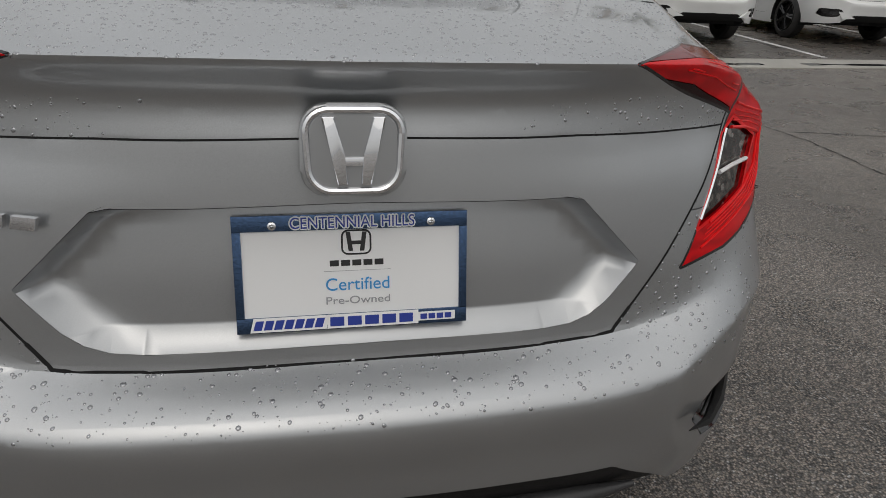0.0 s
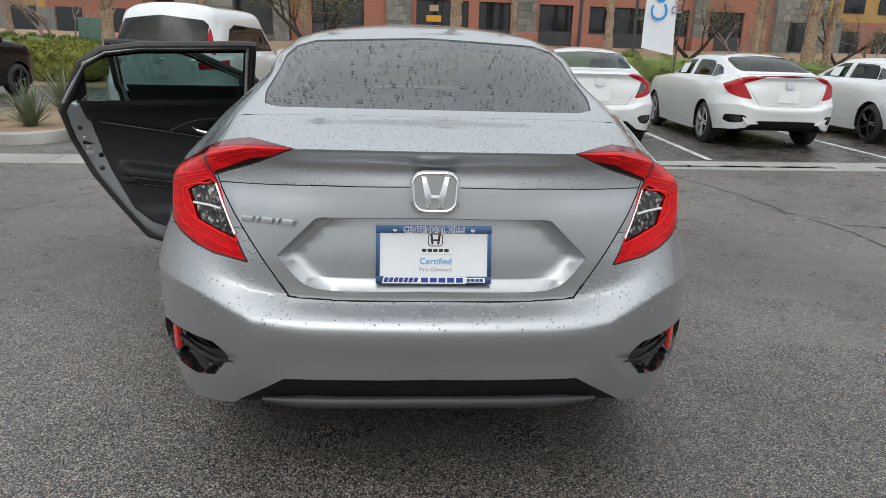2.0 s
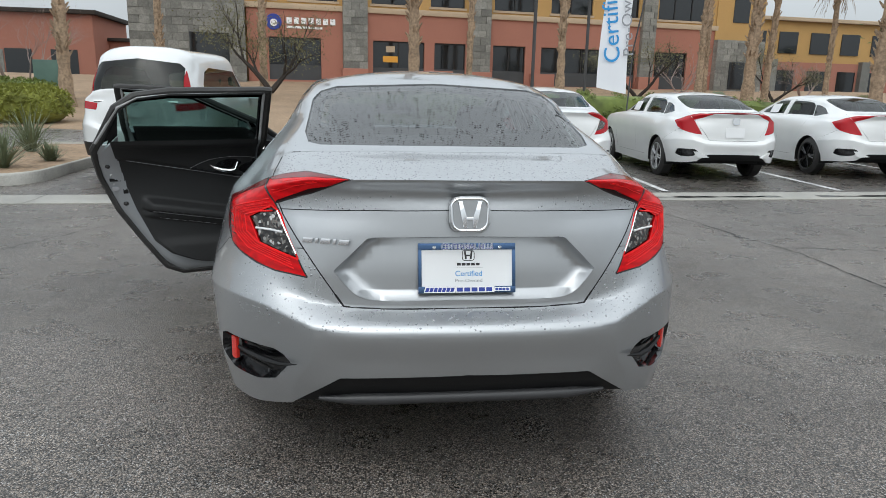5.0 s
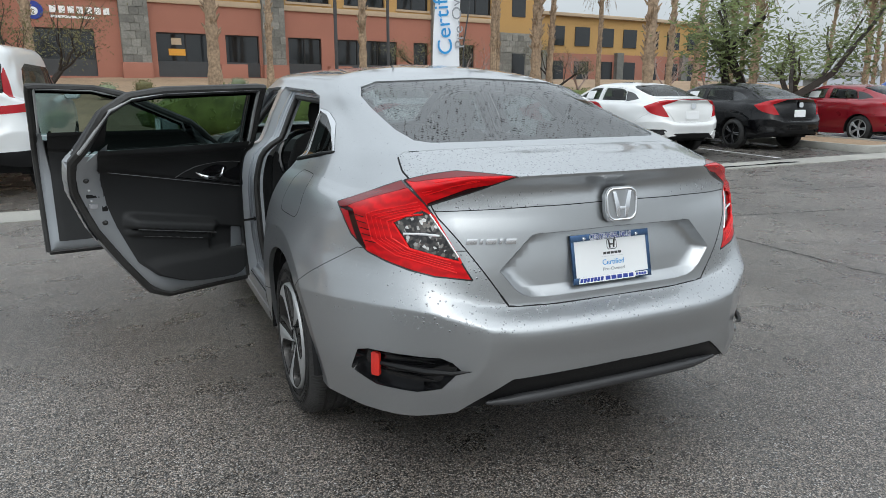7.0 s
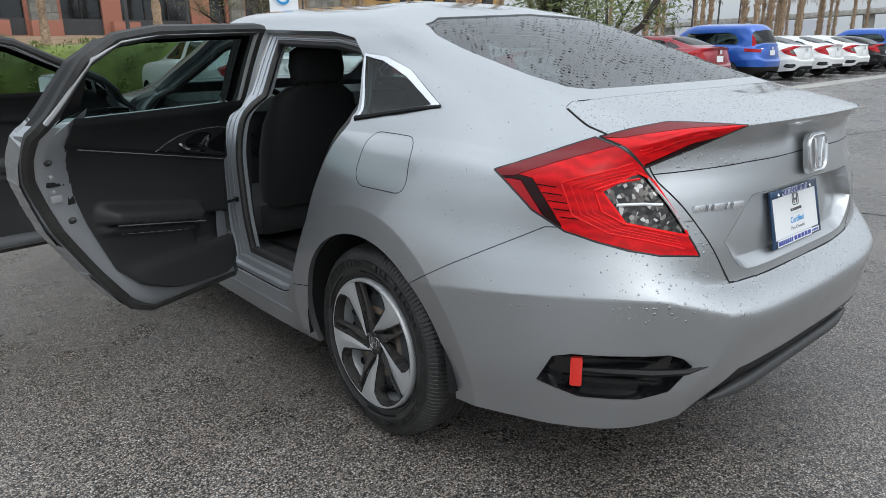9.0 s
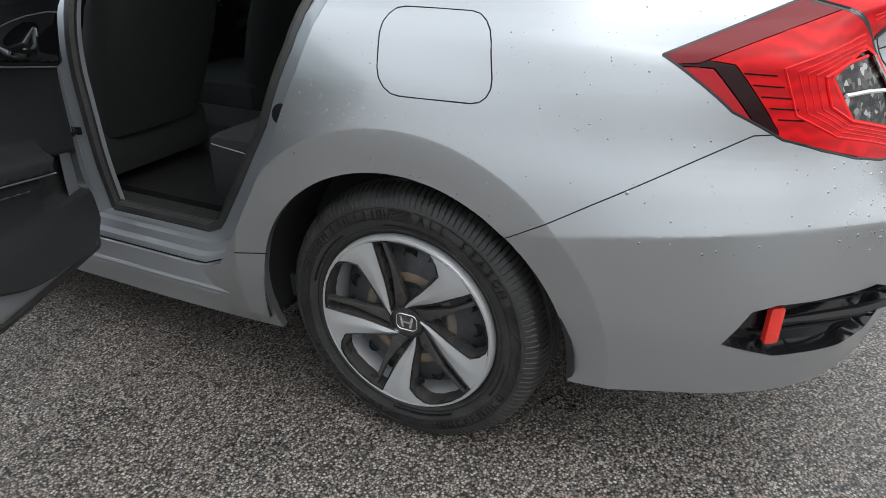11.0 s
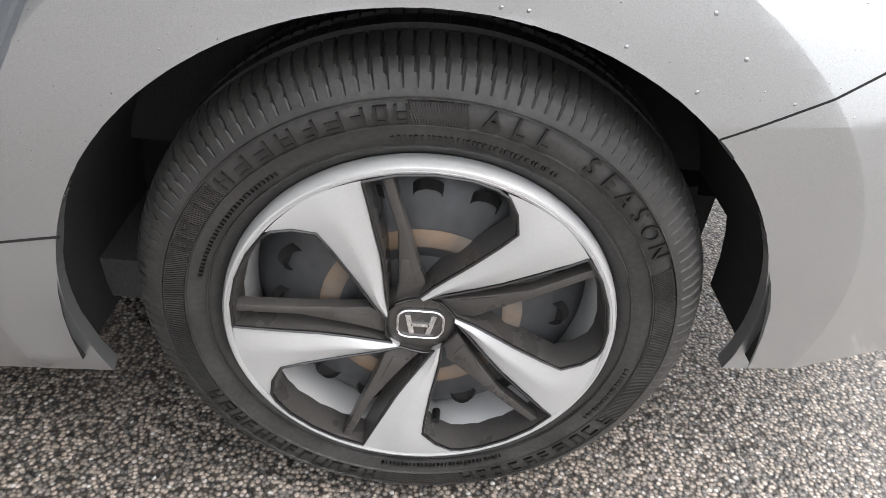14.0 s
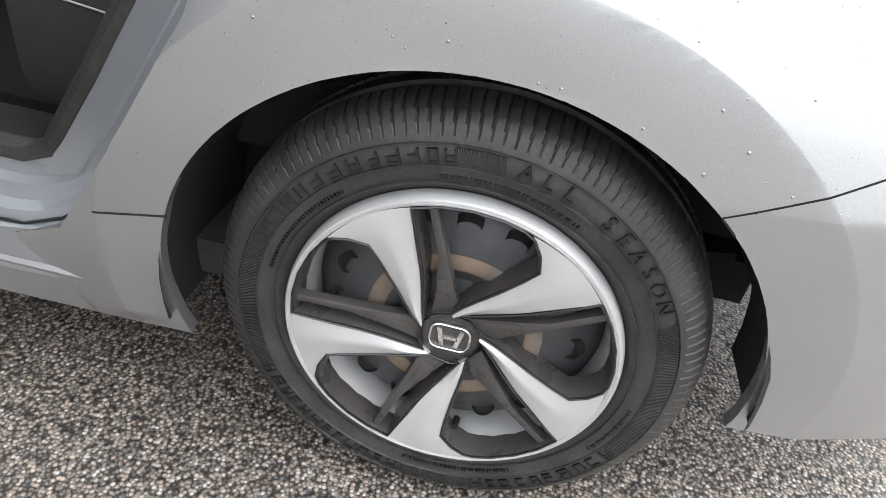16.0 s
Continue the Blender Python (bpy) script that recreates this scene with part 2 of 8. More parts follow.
BLUE_INK = material("light_blue_print", (0.03, 0.28, 0.62), 0.4)
NAVY_INK = material("navy_print", (0.02, 0.045, 0.30), 0.4)
BLACK_INK = material("black_print", (0.02, 0.02, 0.022), 0.4)
GREY_INK = material("grey_print", (0.30, 0.31, 0.33), 0.4)
WHITE_INK = material("white_print", (0.85, 0.85, 0.85), 0.4)
WATER = material("rain_beads_on_paint", (0.30, 0.31, 0.325), 0.06, metal=0.75, coat=1.0)
ASPHALT = asphalt("wet_asphalt", 0.200, 0.30)
ASPHALT_LOT = asphalt("wet_parking_asphalt", 0.125, 0.28)
CONCRETE = material("wet_concrete", (0.33, 0.32, 0.29), 0.5, grain=0.15, scale=60, bump=0.002, stain=0.25, stain_scale=0.9)
KERB = material("kerb_concrete", (0.36, 0.35, 0.32), 0.75, grain=0.2, scale=50, bump=0.003, stain=0.3, stain_scale=1.3)
CRACK = material("asphalt_crack_filler", (0.012, 0.012, 0.012), 0.6)
LINE_WHITE = material("white_road_paint", (0.55, 0.55, 0.54), 0.5, grain=0.3, scale=35, stain=0.35, stain_scale=3)
PUDDLE = material("standing_water", (0.02, 0.02, 0.021), 0.03, spec=0.7)
STUCCO_PINK = material("terracotta_stucco", (0.36, 0.155, 0.11), 0.9, grain=0.08, scale=25, bump=0.004, stain=0.10, stain_scale=0.25)
STUCCO_YELLOW = material("ochre_stucco", (0.46, 0.28, 0.105), 0.9, grain=0.08, scale=25, bump=0.004, stain=0.10, stain_scale=0.25)
STUCCO_BAND = material("tan_stucco_band", (0.47, 0.36, 0.25), 0.9, grain=0.06, scale=20, stain=0.08, stain_scale=0.4)
SLATE = material("grey_slate_tile", (0.20, 0.195, 0.175), 0.7, grain=0.25, scale=9, bump=0.004, stain=0.2, stain_scale=2, vary=0.3)
DARK_GLASS = material("dark_office_glass", (0.012, 0.014, 0.016), 0.05, spec=0.8)
FRAME_METAL = material("bronze_window_frame", (0.035, 0.033, 0.032), 0.4, metal=0.4)
POLE = material("dark_painted_pole", (0.05, 0.052, 0.055), 0.5, stain=0.15)
BARK_PALM = material("palm_bark", (0.30, 0.22, 0.15), 0.95, grain=0.45, scale=9, bump=0.03, stain=0.3, stain_scale=2)
BARK_DARK = material("dark_wet_bark", (0.035, 0.027, 0.022), 0.85, grain=0.4, scale=30, bump=0.01, stain=0.3)
TWIGS = material("bare_twigs", (0.33, 0.25, 0.225), 0.9, stain=0.3)
LEAF = material("mesquite_leaves", (0.10, 0.125, 0.032), 0.7, grain=0.3, scale=3, stain=0.4, stain_scale=0.8)
LEAF_DRY = material("olive_leaves", (0.13, 0.12, 0.05), 0.8, grain=0.3, scale=3, stain=0.4, stain_scale=0.8)
PALM_GREEN = material("palm_fronds", (0.085, 0.10, 0.035), 0.7, stain=0.35, stain_scale=1.0)
PALM_DRY = material("dry_palm_fronds", (0.22, 0.15, 0.085), 0.9, stain=0.35, stain_scale=1.0)
HEDGE = material("hedge_leaves", (0.115, 0.150, 0.028), 0.7, grain=0.3, scale=5, stain=0.4, stain_scale=1.5)
SHRUB = material("yellow_green_shrub_leaves", (0.19, 0.205, 0.03), 0.7, grain=0.3, scale=5, stain=0.4, stain_scale=1.5)
YUCCA = material("grey_green_blades", (0.16, 0.19, 0.11), 0.7, stain=0.3, stain_scale=2)
GRAVEL = material("tan_desert_gravel", (0.30, 0.21, 0.135), 0.95, grain=0.4, scale=14, bump=0.02, stain=0.2, stain_scale=0.6)
FABRIC_WHITE = material("white_banner_cloth", (0.78, 0.79, 0.82), 0.8, stain=0.04)
FABRIC_BLUE = material("blue_flag_cloth", (0.03, 0.22, 0.55), 0.75, stain=0.1)
UTILITY = material("green_utility_box", (0.09, 0.16, 0.13), 0.6, stain=0.2)
# the haze before the far hills is put into this pale grey
HILL = material("hazy_hills", (0.36, 0.37, 0.40), 1.0, stain=0.1, stain_scale=0.01)
ORANGE = material("orange_sign", (0.70, 0.33, 0.04), 0.5)


# ---- mesh tools ----
def part(name, bm, mat, parent=None, label="", sharp=38, category="", group="", kind=""):
    """Links a bmesh as one mesh object under a thing, or at top level."""
    mesh = bpy.data.meshes.new(name)
    bmesh.ops.recalc_face_normals(bm, faces=bm.faces) if sharp < 0 else None
    bm.to_mesh(mesh)
    bm.free()
    for p in mesh.polygons:
        p.use_smooth = True
    mesh.set_sharp_from_angle(angle=radians(abs(sharp)))
    for m in mat if isinstance(mat, (list, tuple)) else (mat,):
        mesh.materials.append(m)
    ob = new(name, mesh)
    if parent is not None:
        ob.parent = parent
    return tagged(ob, label, category, group, kind)


def thing(name, label, category, at=None, group="", kind=""):
    ob = new(name)
    ob.empty_display_size = 0.1
    if at is not None:
        ob.matrix_world = at
    return tagged(ob, label, category, group, kind)


def box(bm, lo, hi, m=None, bevel=0.0, index=0):
    size = [max(b - a, 1e-4) for a, b in zip(lo, hi)]
    mid = [(a + b) / 2 for a, b in zip(lo, hi)]
    made = bmesh.ops.create_cube(bm, size=1, matrix=(m or Matrix()) @ Matrix.Translation(mid) @ Matrix.Diagonal((*size, 1)))
    faces = list({f for v in made["verts"] for f in v.link_faces})
    for f in faces:
        f.material_index = index
    if bevel:
        edges = list({e for f in faces for e in f.edges})
        bmesh.ops.bevel(bm, geom=edges, offset=bevel, segments=2, profile=0.6, affect="EDGES")
    return bm


def tube(bm, points, radii, sides=8, cap=True, index=0):
    """A bent, tapering tube along points."""
    rings, before = [], None
    for i, p in enumerate(points):
        p = Vector(p)
        a, b = Vector(points[max(i - 1, 0)]), Vector(points[min(i + 1, len(points) - 1)])
        ahead = (b - a).normalized() if (b - a).length > 1e-9 else Vector((0, 0, 1))
        side = before if before is not None else (Vector((1, 0, 0)) if abs(ahead.x) < 0.9 else Vector((0, 1, 0)))
        side = (side - ahead * side.dot(ahead)).normalized()
        up = ahead.cross(side)
        before = side
        r = radii[i] if isinstance(radii, (list, tuple)) else radii
        rings.append([bm.verts.new(p + r * (math.cos(k * math.tau / sides) * side + math.sin(k * math.tau / sides) * up)) for k in range(sides)])
    for a, b in zip(rings, rings[1:]):
        for k in range(sides):
            bm.faces.new((a[k], a[(k + 1) % sides], b[(k + 1) % sides], b[k])).material_index = index
    if cap:
        bm.faces.new(rings[0][::-1]).material_index = index
        bm.faces.new(rings[-1]).material_index = index
    return bm


def lathe(bm, profile, steps=64, axis="x", centre=(0, 0, 0), m=None, wave=None, index=0):
    """Turns (along, radius) pairs round an axis. wave(k, i) changes a radius."""
    c, rows = Vector(centre), []
    for k in range(steps):
        a = k * math.tau / steps
        row = []
        for i, (s, r) in enumerate(profile):
            r = r + (wave(k, i) if wave else 0.0)
            u, v = r * math.cos(a), r * math.sin(a)
            p = {"x": (s, u, v), "y": (v, s, u), "z": (u, v, s)}[axis]
            p = c + Vector(p)
            row.append(bm.verts.new(m @ p if m else p))
        rows.append(row)
    for k in range(steps):
        a, b = rows[k], rows[(k + 1) % steps]
        for i in range(len(profile) - 1):
            bm.faces.new((a[i], b[i], b[i + 1], a[i + 1])).material_index = index
    return bm


def slab(bm, outline, depth, m, bevel=0.0, index=0):
    """A polygon in the plane of m, thickened along m's z by depth, with bevelled upper edges."""
    low = [bm.verts.new(m @ Vector((x, y, 0))) for x, y in outline]
    high = [bm.verts.new(m @ Vector((x, y, depth))) for x, y in outline]
    n = len(outline)
    faces = [bm.faces.new(low[::-1]), bm.faces.new(high)]
    faces += [bm.faces.new((low[i], low[(i + 1) % n], high[(i + 1) % n], high[i])) for i in range(n)]
    for f in faces:
        f.material_index = index
    if bevel:
        edges = [bm.edges.get((high[i], high[(i + 1) % n])) for i in range(n)]
        bmesh.ops.bevel(bm, geom=[e for e in edges if e], offset=bevel, segments=2, profile=0.6, affect="EDGES")
    return bm


def rounded(w, h, r, n=5):
    """The outline of a rounded rectangle."""
    out = []
    for cx, cy, a in ((w / 2 - r, h / 2 - r, 0), (-w / 2 + r, h / 2 - r, 90), (-w / 2 + r, -h / 2 + r, 180), (w / 2 - r, -h / 2 + r, 270)):
        out += [(cx + r * math.cos(radians(a + 90 * i / n)), cy + r * math.sin(radians(a + 90 * i / n))) for i in range(n + 1)]
    return out


def words(name, text, size, m, mat, parent=None, depth=0.0006, label="", squeeze=1.0):
    """Lettering in Blender's own font, as a mesh."""
    cu = bpy.data.curves.new(name, "FONT")
    cu.body, cu.size, cu.extrude, cu.align_x, cu.align_y = text, size, depth, "CENTER", "CENTER"
    tmp = bpy.data.objects.new(name, cu)
    mesh = bpy.data.meshes.new_from_object(tmp)
    bpy.data.objects.remove(tmp)
    bm = bmesh.new()
    bm.from_mesh(mesh)
    bpy.data.meshes.remove(mesh)
    bm.transform(m @ Matrix.Diagonal((squeeze, 1, 1, 1)))
    return part(name, bm, mat, parent, label)


def mirror_x(bm):
    """Adds the mirrored half and joins it along the middle."""
    made = bmesh.ops.duplicate(bm, geom=list(bm.verts) + list(bm.edges) + list(bm.faces))["geom"]
    bmesh.ops.scale(bm, vec=(-1, 1, 1), verts=[g for g in made if isinstance(g, bmesh.types.BMVert)])
    bmesh.ops.reverse_faces(bm, faces=[g for g in made if isinstance(g, bmesh.types.BMFace)])
    bmesh.ops.remove_doubles(bm, verts=[v for v in bm.verts if abs(v.co.x) < 0.004], dist=0.002)
    return bm


def carve(bm, faces, outline, way):
    """Cuts the faces along a convex outline seen along way; returns the faces inside."""
    pts, way = [Vector(p) for p in outline], Vector(way)
    mid = sum(pts, Vector()) / len(pts)
    inside = [f for f in faces if f.is_valid]
    for p, q in zip(pts, pts[1:] + pts[:1]):
        no = (q - p).cross(way)
        if no.length < 1e-9:
            continue
        no.normalize()
        if (mid - p).dot(no) < 0:
            no = -no
        sides = {f: [(v.co - p).dot(no) for v in f.verts] for f in inside}
        cut = [f for f, s in sides.items() if min(s) < -1e-5 and max(s) > 1e-5]
        kept = [f for f, s in sides.items() if max(s) > 1e-5 and min(s) >= -1e-5]
        if cut:
            geom = list({v for f in cut for v in f.verts}) + list({e for f in cut for e in f.edges}) + cut
            got = bmesh.ops.bisect_plane(bm, geom=geom, dist=1e-5, plane_co=p, plane_no=no)["geom"]
            kept += [f for f in got if isinstance(f, bmesh.types.BMFace) and f.is_valid and (f.calc_center_median() - p).dot(no) > 0]
        inside = list(dict.fromkeys(kept))
    return inside


from mathutils.bvhtree import BVHTree

# ---- the car's skin: rings from the lower edge (0) to the roof's spine (15), each from the middle of the tail round the side to the nose ----


def ring(tail, z_nose=None, front=None):
    """tail: eleven (out, along, up) from the middle of the tail to the middle of the side; the rest runs on to the nose."""
    pts = [Vector(p) for p in tail]
    if front is None:
        w, z = pts[-1].x, pts[-1].z
        k = (z - 0.18) / 0.805
        for out, along, top in ((w - 0.002, 3.2, 0.98), (w - 0.006, 3.7, 0.955), (w - 0.05, 4.15, 0.90), (w - 0.19, 4.42, 0.83), (w - 0.48, 4.57, 0.79), (0, 4.62, 0.78)):
            pts.append(Vector((out, along - 0.10 * abs(k - 0.5), 0.19 + k * (top - 0.19))))
    else:
        pts += [Vector(p) for p in front]
    return pts


RINGS = [
    ring([(0, .050, .345), (.25, .055, .345), (.42, .065, .342), (.545, .09, .33), (.670, .174, .304), (.765, .308, .292), (.812, .45, .282), (.838, .70, .255), (.845, 1.0, .22), (.84, 1.45, .185), (.84, 2.4, .18)]),
    ring([(0, .018, .40), (.25, .023, .40), (.42, .037, .40), (.545, .07, .40), (.673, .149, .40), (.785, .298, .40), (.841, .466, .40), (.868, .75, .40), (.875, 1.0, .36), (.862, 1.45, .32), (.86, 2.4, .31)]),
    ring([(0, -.006, .49), (.22, .000, .49), (.38, .012, .49), (.495, .032, .49), (.664, .144, .492), (.795, .295, .494), (.855, .478, .494), (.882, .75, .49), (.888, 1.0, .46), (.872, 1.45, .42), (.875, 2.4, .42)]),
    ring([(0, -.022, .606), (.22, -.016, .606), (.37, -.004, .606), (.480, .018, .612), (.645, .120, .656), (.785, .283, .658), (.866, .48, .641), (.893, .75, .608), (.897, 1.0, .588), (.885, 1.45, .56), (.89, 2.4, .56)]),
    ring([(0, .062, .647), (.25, .066, .647), (.41, .081, .655), (.507, .096, .672), (.640, .150, .704), (.770, .288, .706), (.850, .49, .70), (.886, .75, .69), (.893, 1.0, .68), (.887, 1.45, .68), (.892, 2.4, .68)]),
    ring([(0, .060, .775), (.25, .067, .775), (.42, .092, .775), (.515, .118, .777), (.648, .196, .786), (.752, .306, .790), (.822, .50, .79), (.868, .75, .79), (.883, 1.0, .79), (.884, 1.45, .80), (.892, 2.4, .80)]),
    ring([(0, .070, .88), (.25, .077, .88), (.42, .11, .882), (.535, .152, .884), (.650, .230, .886), (.748, .325, .888), (.800, .505, .89), (.846, .75, .88), (.862, 1.0, .87), (.869, 1.45, .88), (.88, 2.4, .885)]),
    ring([(0, .080, .952), (.25, .090, .952), (.42, .132, .952), (.53, .178, .95), (.632, .236, .95), (.738, .330, .945), (.781, .51, .94), (.820, .75, .945), (.828, 1.0, .93), (.848, 1.45, .935), (.862, 2.4, .945)]),
    ring([(0, .088, 1.002), (.25, .096, 1.003), (.42, .135, 1.0), (.53, .18, .995), (.622, .233, .992), (.712, .350, .974), (.757, .52, .957), (.797, .75, .972), (.803, 1.0, .96), (.832, 1.45, .96), (.85, 2.4, .965)]),
    ring([(0, .045, 1.056), (.25, .060, 1.055), (.38, .095, 1.05), (.50, .15, 1.042), (.610, .225, 1.016), (.683, .370, .994), (.727, .53, .978), (.777, .75, .992), (.78, 1.0, .98), (.815, 1.45, .98), (.835, 2.4, .985)]),
    ring([(0, .21, 1.092), (.25, .22, 1.09), (.37, .24, 1.087), (.47, .27, 1.077), (.57, .32, 1.06), (.64, .43, 1.042), (.69, .57, 1.03), (.738, .77, 1.038), (.747, 1.0, 1.025), (.775, 1.45, 1.01), (.80, 2.4, 1.015)],
         front=[(.77, 3.1, 1.01), (.70, 3.6, .985), (.62, 4.05, .93), (.5, 4.3, .88), (.3, 4.42, .86), (0, 4.46, .855)]),
    ring([(0, .41, 1.115), (.25, .42, 1.115), (.38, .43, 1.113), (.47, .44, 1.112), (.565, .475, 1.106), (.615, .56, 1.10), (.66, .67, 1.088), (.703, .84, 1.082), (.716, 1.05, 1.06), (.735, 1.45, 1.03), (.765, 2.4, 1.035)],
         front=[(.745, 3.0, 1.03), (.70, 3.25, 1.03), (.62, 3.45, 1.03), (.45, 3.56, 1.03), (.22, 3.61, 1.035), (0, 3.63, 1.035)]),
    ring([(0, .76, 1.245), (.25, .77, 1.24), (.38, .78, 1.232), (.47, .80, 1.222), (.54, .85, 1.205), (.585, .93, 1.19), (.612, 1.02, 1.18), (.638, 1.10, 1.172), (.65, 1.22, 1.17), (.66, 1.5, 1.185), (.69, 2.4, 1.19)],
         front=[(.66, 2.75, 1.18), (.62, 2.95, 1.175), (.55, 3.08, 1.175), (.4, 3.16, 1.18), (.2, 3.2, 1.185), (0, 3.21, 1.187)]),
    ring([(0, 1.15, 1.350), (.22, 1.15, 1.348), (.36, 1.155, 1.338), (.46, 1.16, 1.322), (.53, 1.18, 1.302), (.562, 1.22, 1.292), (.575, 1.30, 1.29), (.583, 1.40, 1.292), (.59, 1.5, 1.296), (.60, 1.75, 1.306), (.62, 2.4, 1.31)],
         front=[(.60, 2.5, 1.31), (.56, 2.62, 1.31), (.48, 2.68, 1.325), (.35, 2.71, 1.34), (.18, 2.73, 1.35), (0, 2.74, 1.352)]),
    ring([(0, 1.5, 1.402), (.2, 1.5, 1.40), (.33, 1.5, 1.388), (.40, 1.51, 1.378), (.44, 1.53, 1.37), (.46, 1.57, 1.366), (.47, 1.62, 1.366), (.475, 1.7, 1.368), (.48, 1.8, 1.37), (.49, 1.95, 1.374), (.50, 2.3, 1.378)],
         front=[(.47, 2.36, 1.376), (.42, 2.42, 1.378), (.35, 2.46, 1.382), (.25, 2.48, 1.388), (.12, 2.5, 1.394), (0, 2.5, 1.396)]),
    ring([(0, 1.9, 1.424)] + [(0, 1.9 + 0.03 * i, 1.424) for i in range(1, 11)], front=[(0, 2.2 + 0.008 * i, 1.424) for i in range(1, 7)]),
]
NET = np.array([[tuple(p) for p in row] for row in RINGS])


def smooth_lines(net, params, at, tight={}):
    """Smooth curves through net's first axis, at the given parameters; tight ones turn more sharply."""
    d = np.diff(net, axis=0) / np.diff(params)[:, None, None]
    tan = np.empty_like(net)
    h = np.diff(params)
    tan[1:-1] = (d[:-1] * h[1:, None, None] + d[1:] * h[:-1, None, None]) / (h[1:] + h[:-1])[:, None, None]
    tan[0], tan[-1] = d[0], d[-1]
    for i, k in tight.items():
        tan[i] *= np.reshape(k, (-1, 1))
    k = np.clip(np.searchsorted(params, at, side="right") - 1, 0, len(params) - 2)
    s = ((at - params[k]) / h[k])[:, None, None]
    hk = h[k][:, None, None]
    return (2 * s**3 - 3 * s**2 + 1) * net[k] + (s**3 - 2 * s**2 + s) * hk * tan[k] + (3 * s**2 - 2 * s**3) * net[k + 1] + (s**3 - s**2) * hk * tan[k + 1]


def spread(params, counts):
    out = []
    for a, b, c in zip(params, params[1:], counts):
        out += list(np.linspace(a, b, c, endpoint=False))
    return np.array(out + [params[-1]])


RAIL = np.r_[0, np.cumsum(np.linalg.norm(np.diff(NET[3], axis=0), axis=1))]
STAGE = np.array([0, .55, 1.4, 2.4, 3.1, 4.3, 5.3, 6.0, 6.5, 7.1, 8.0, 8.9, 10.3, 12.6, 14.8, 17.0])


def skin(fine=1.0, change=None):
    """The left half of a car's skin as a bmesh; each face keeps its station and ring. Left is -x."""
    net = NET.copy()
    if change:
        net = change(net)
    us = spread(RAIL, [max(2, round(c * fine)) for c in (10, 8, 7, 10, 10, 11, 12, 12, 18, 30, 24, 16, 14, 8, 8, 6)])
    vs = spread(STAGE, [max(2, round(c * fine)) for c in (4, 6, 7, 5, 6, 6, 5, 5, 6, 7, 8, 9, 8, 6, 4)])
    grid = smooth_lines(net, STAGE, vs, {3: [0.8, 0.8, 0.7, 0.4, 0.15, 0.1, 0.1, 0.15, 0.4, 0.8] + [1.0] * 7, 4: [0.25, 0.25, 0.25, 0.4, 0.8] + [1.0] * 12, 9: 0.4})
    grid = smooth_lines(grid.transpose(1, 0, 2), RAIL, us, {3: 0.2}).transpose(1, 0, 2)
    grid[:, :, 0] = np.maximum(grid[:, :, 0], 0)
    grid[:, 0, 0] = grid[:, -1, 0] = 0
    bm = bmesh.new()
    lu, lv = bm.faces.layers.float.new("station"), bm.faces.layers.float.new("ring")
    tag = bm.faces.layers.int.new("panel")
    verts = [[bm.verts.new((-x, y, z)) for x, y, z in row] for row in grid]
    iu, iv = np.interp(us, RAIL, range(17)), np.interp(vs, STAGE, range(16))
    for j in range(len(vs) - 1):
        for i in range(len(us) - 1):
            f = bm.faces.new((verts[j][i], verts[j + 1][i], verts[j + 1][i + 1], verts[j][i + 1]))
            f[lu], f[lv] = (iu[i] + iu[i + 1]) / 2, (iv[j] + iv[j + 1]) / 2
    return bm


def even_normal(v):
    """A vertex normal weighted by area, which slivers cannot turn."""
    n = sum((f.normal * f.calc_area() for f in {g for e in v.link_edges for g in e.other_vert(v).link_faces}), Vector())
    return n.normalized() if n.length > 1e-12 else v.normal.copy()


def panel(bm, tags, mode="left", gap=0.0018, lip=0.012, push=0.0):
    """The faces with these tags as a panel of its own: edges drawn in by gap and folded inwards by lip. mode: left, right or both sides."""
    tag = bm.faces.layers.int["panel"]
    out, made = bmesh.new(), {}
    for f in bm.faces:
        if f[tag] in tags:
            for v in f.verts:
                if v not in made:
                    made[v] = out.verts.new(v.co)
            try:
                out.faces.new([made[v] for v in f.verts])
            except ValueError:
                pass
    if mode == "right":
        bmesh.ops.scale(out, vec=(-1, 1, 1), verts=out.verts)
        bmesh.ops.reverse_faces(out, faces=out.faces)
    if mode == "both":
        mirror_x(out)
    bmesh.ops.remove_doubles(out, verts=out.verts, dist=0.0002)
    out.normal_update()
    if push:
        for v, n in [(v, even_normal(v)) for v in out.verts]:
            v.co += n * push
    edges = [e for e in out.edges if len(e.link_faces) == 1]
    rim = {v for e in edges for v in e.verts}
    move = {}
    for v in rim:
        whole = sum(f.calc_area() for f in v.link_faces)
        if whole < 1e-10:
            continue
        mid = sum((f.calc_center_median() * f.calc_area() for f in v.link_faces), Vector()) / whole
        way = mid - v.co
        border = [e for e in v.link_edges if len(e.link_faces) == 1]
        if len(border) == 2:
            line = (border[0].other_vert(v).co - border[1].other_vert(v).co)
            if line.length > 1e-7:
                line.normalize()
                way -= line * way.dot(line)
        if way.length > 1e-7:
            move[v] = way.normalized() * min(gap, way.length * 0.8)
    for v, w in move.items():
        v.co += w
    if lip:
        out.normal_update()
        normal = {v: even_normal(v) for v in rim}
        ext = bmesh.ops.extrude_edge_only(out, edges=edges)["geom"]
        fresh = [g for g in ext if isinstance(g, bmesh.types.BMVert)]
        for w in fresh:
            old = next((e.other_vert(w) for e in w.link_edges if e.other_vert(w) in normal), None)
            if old:
                w.co -= normal[old] * lip
    return out


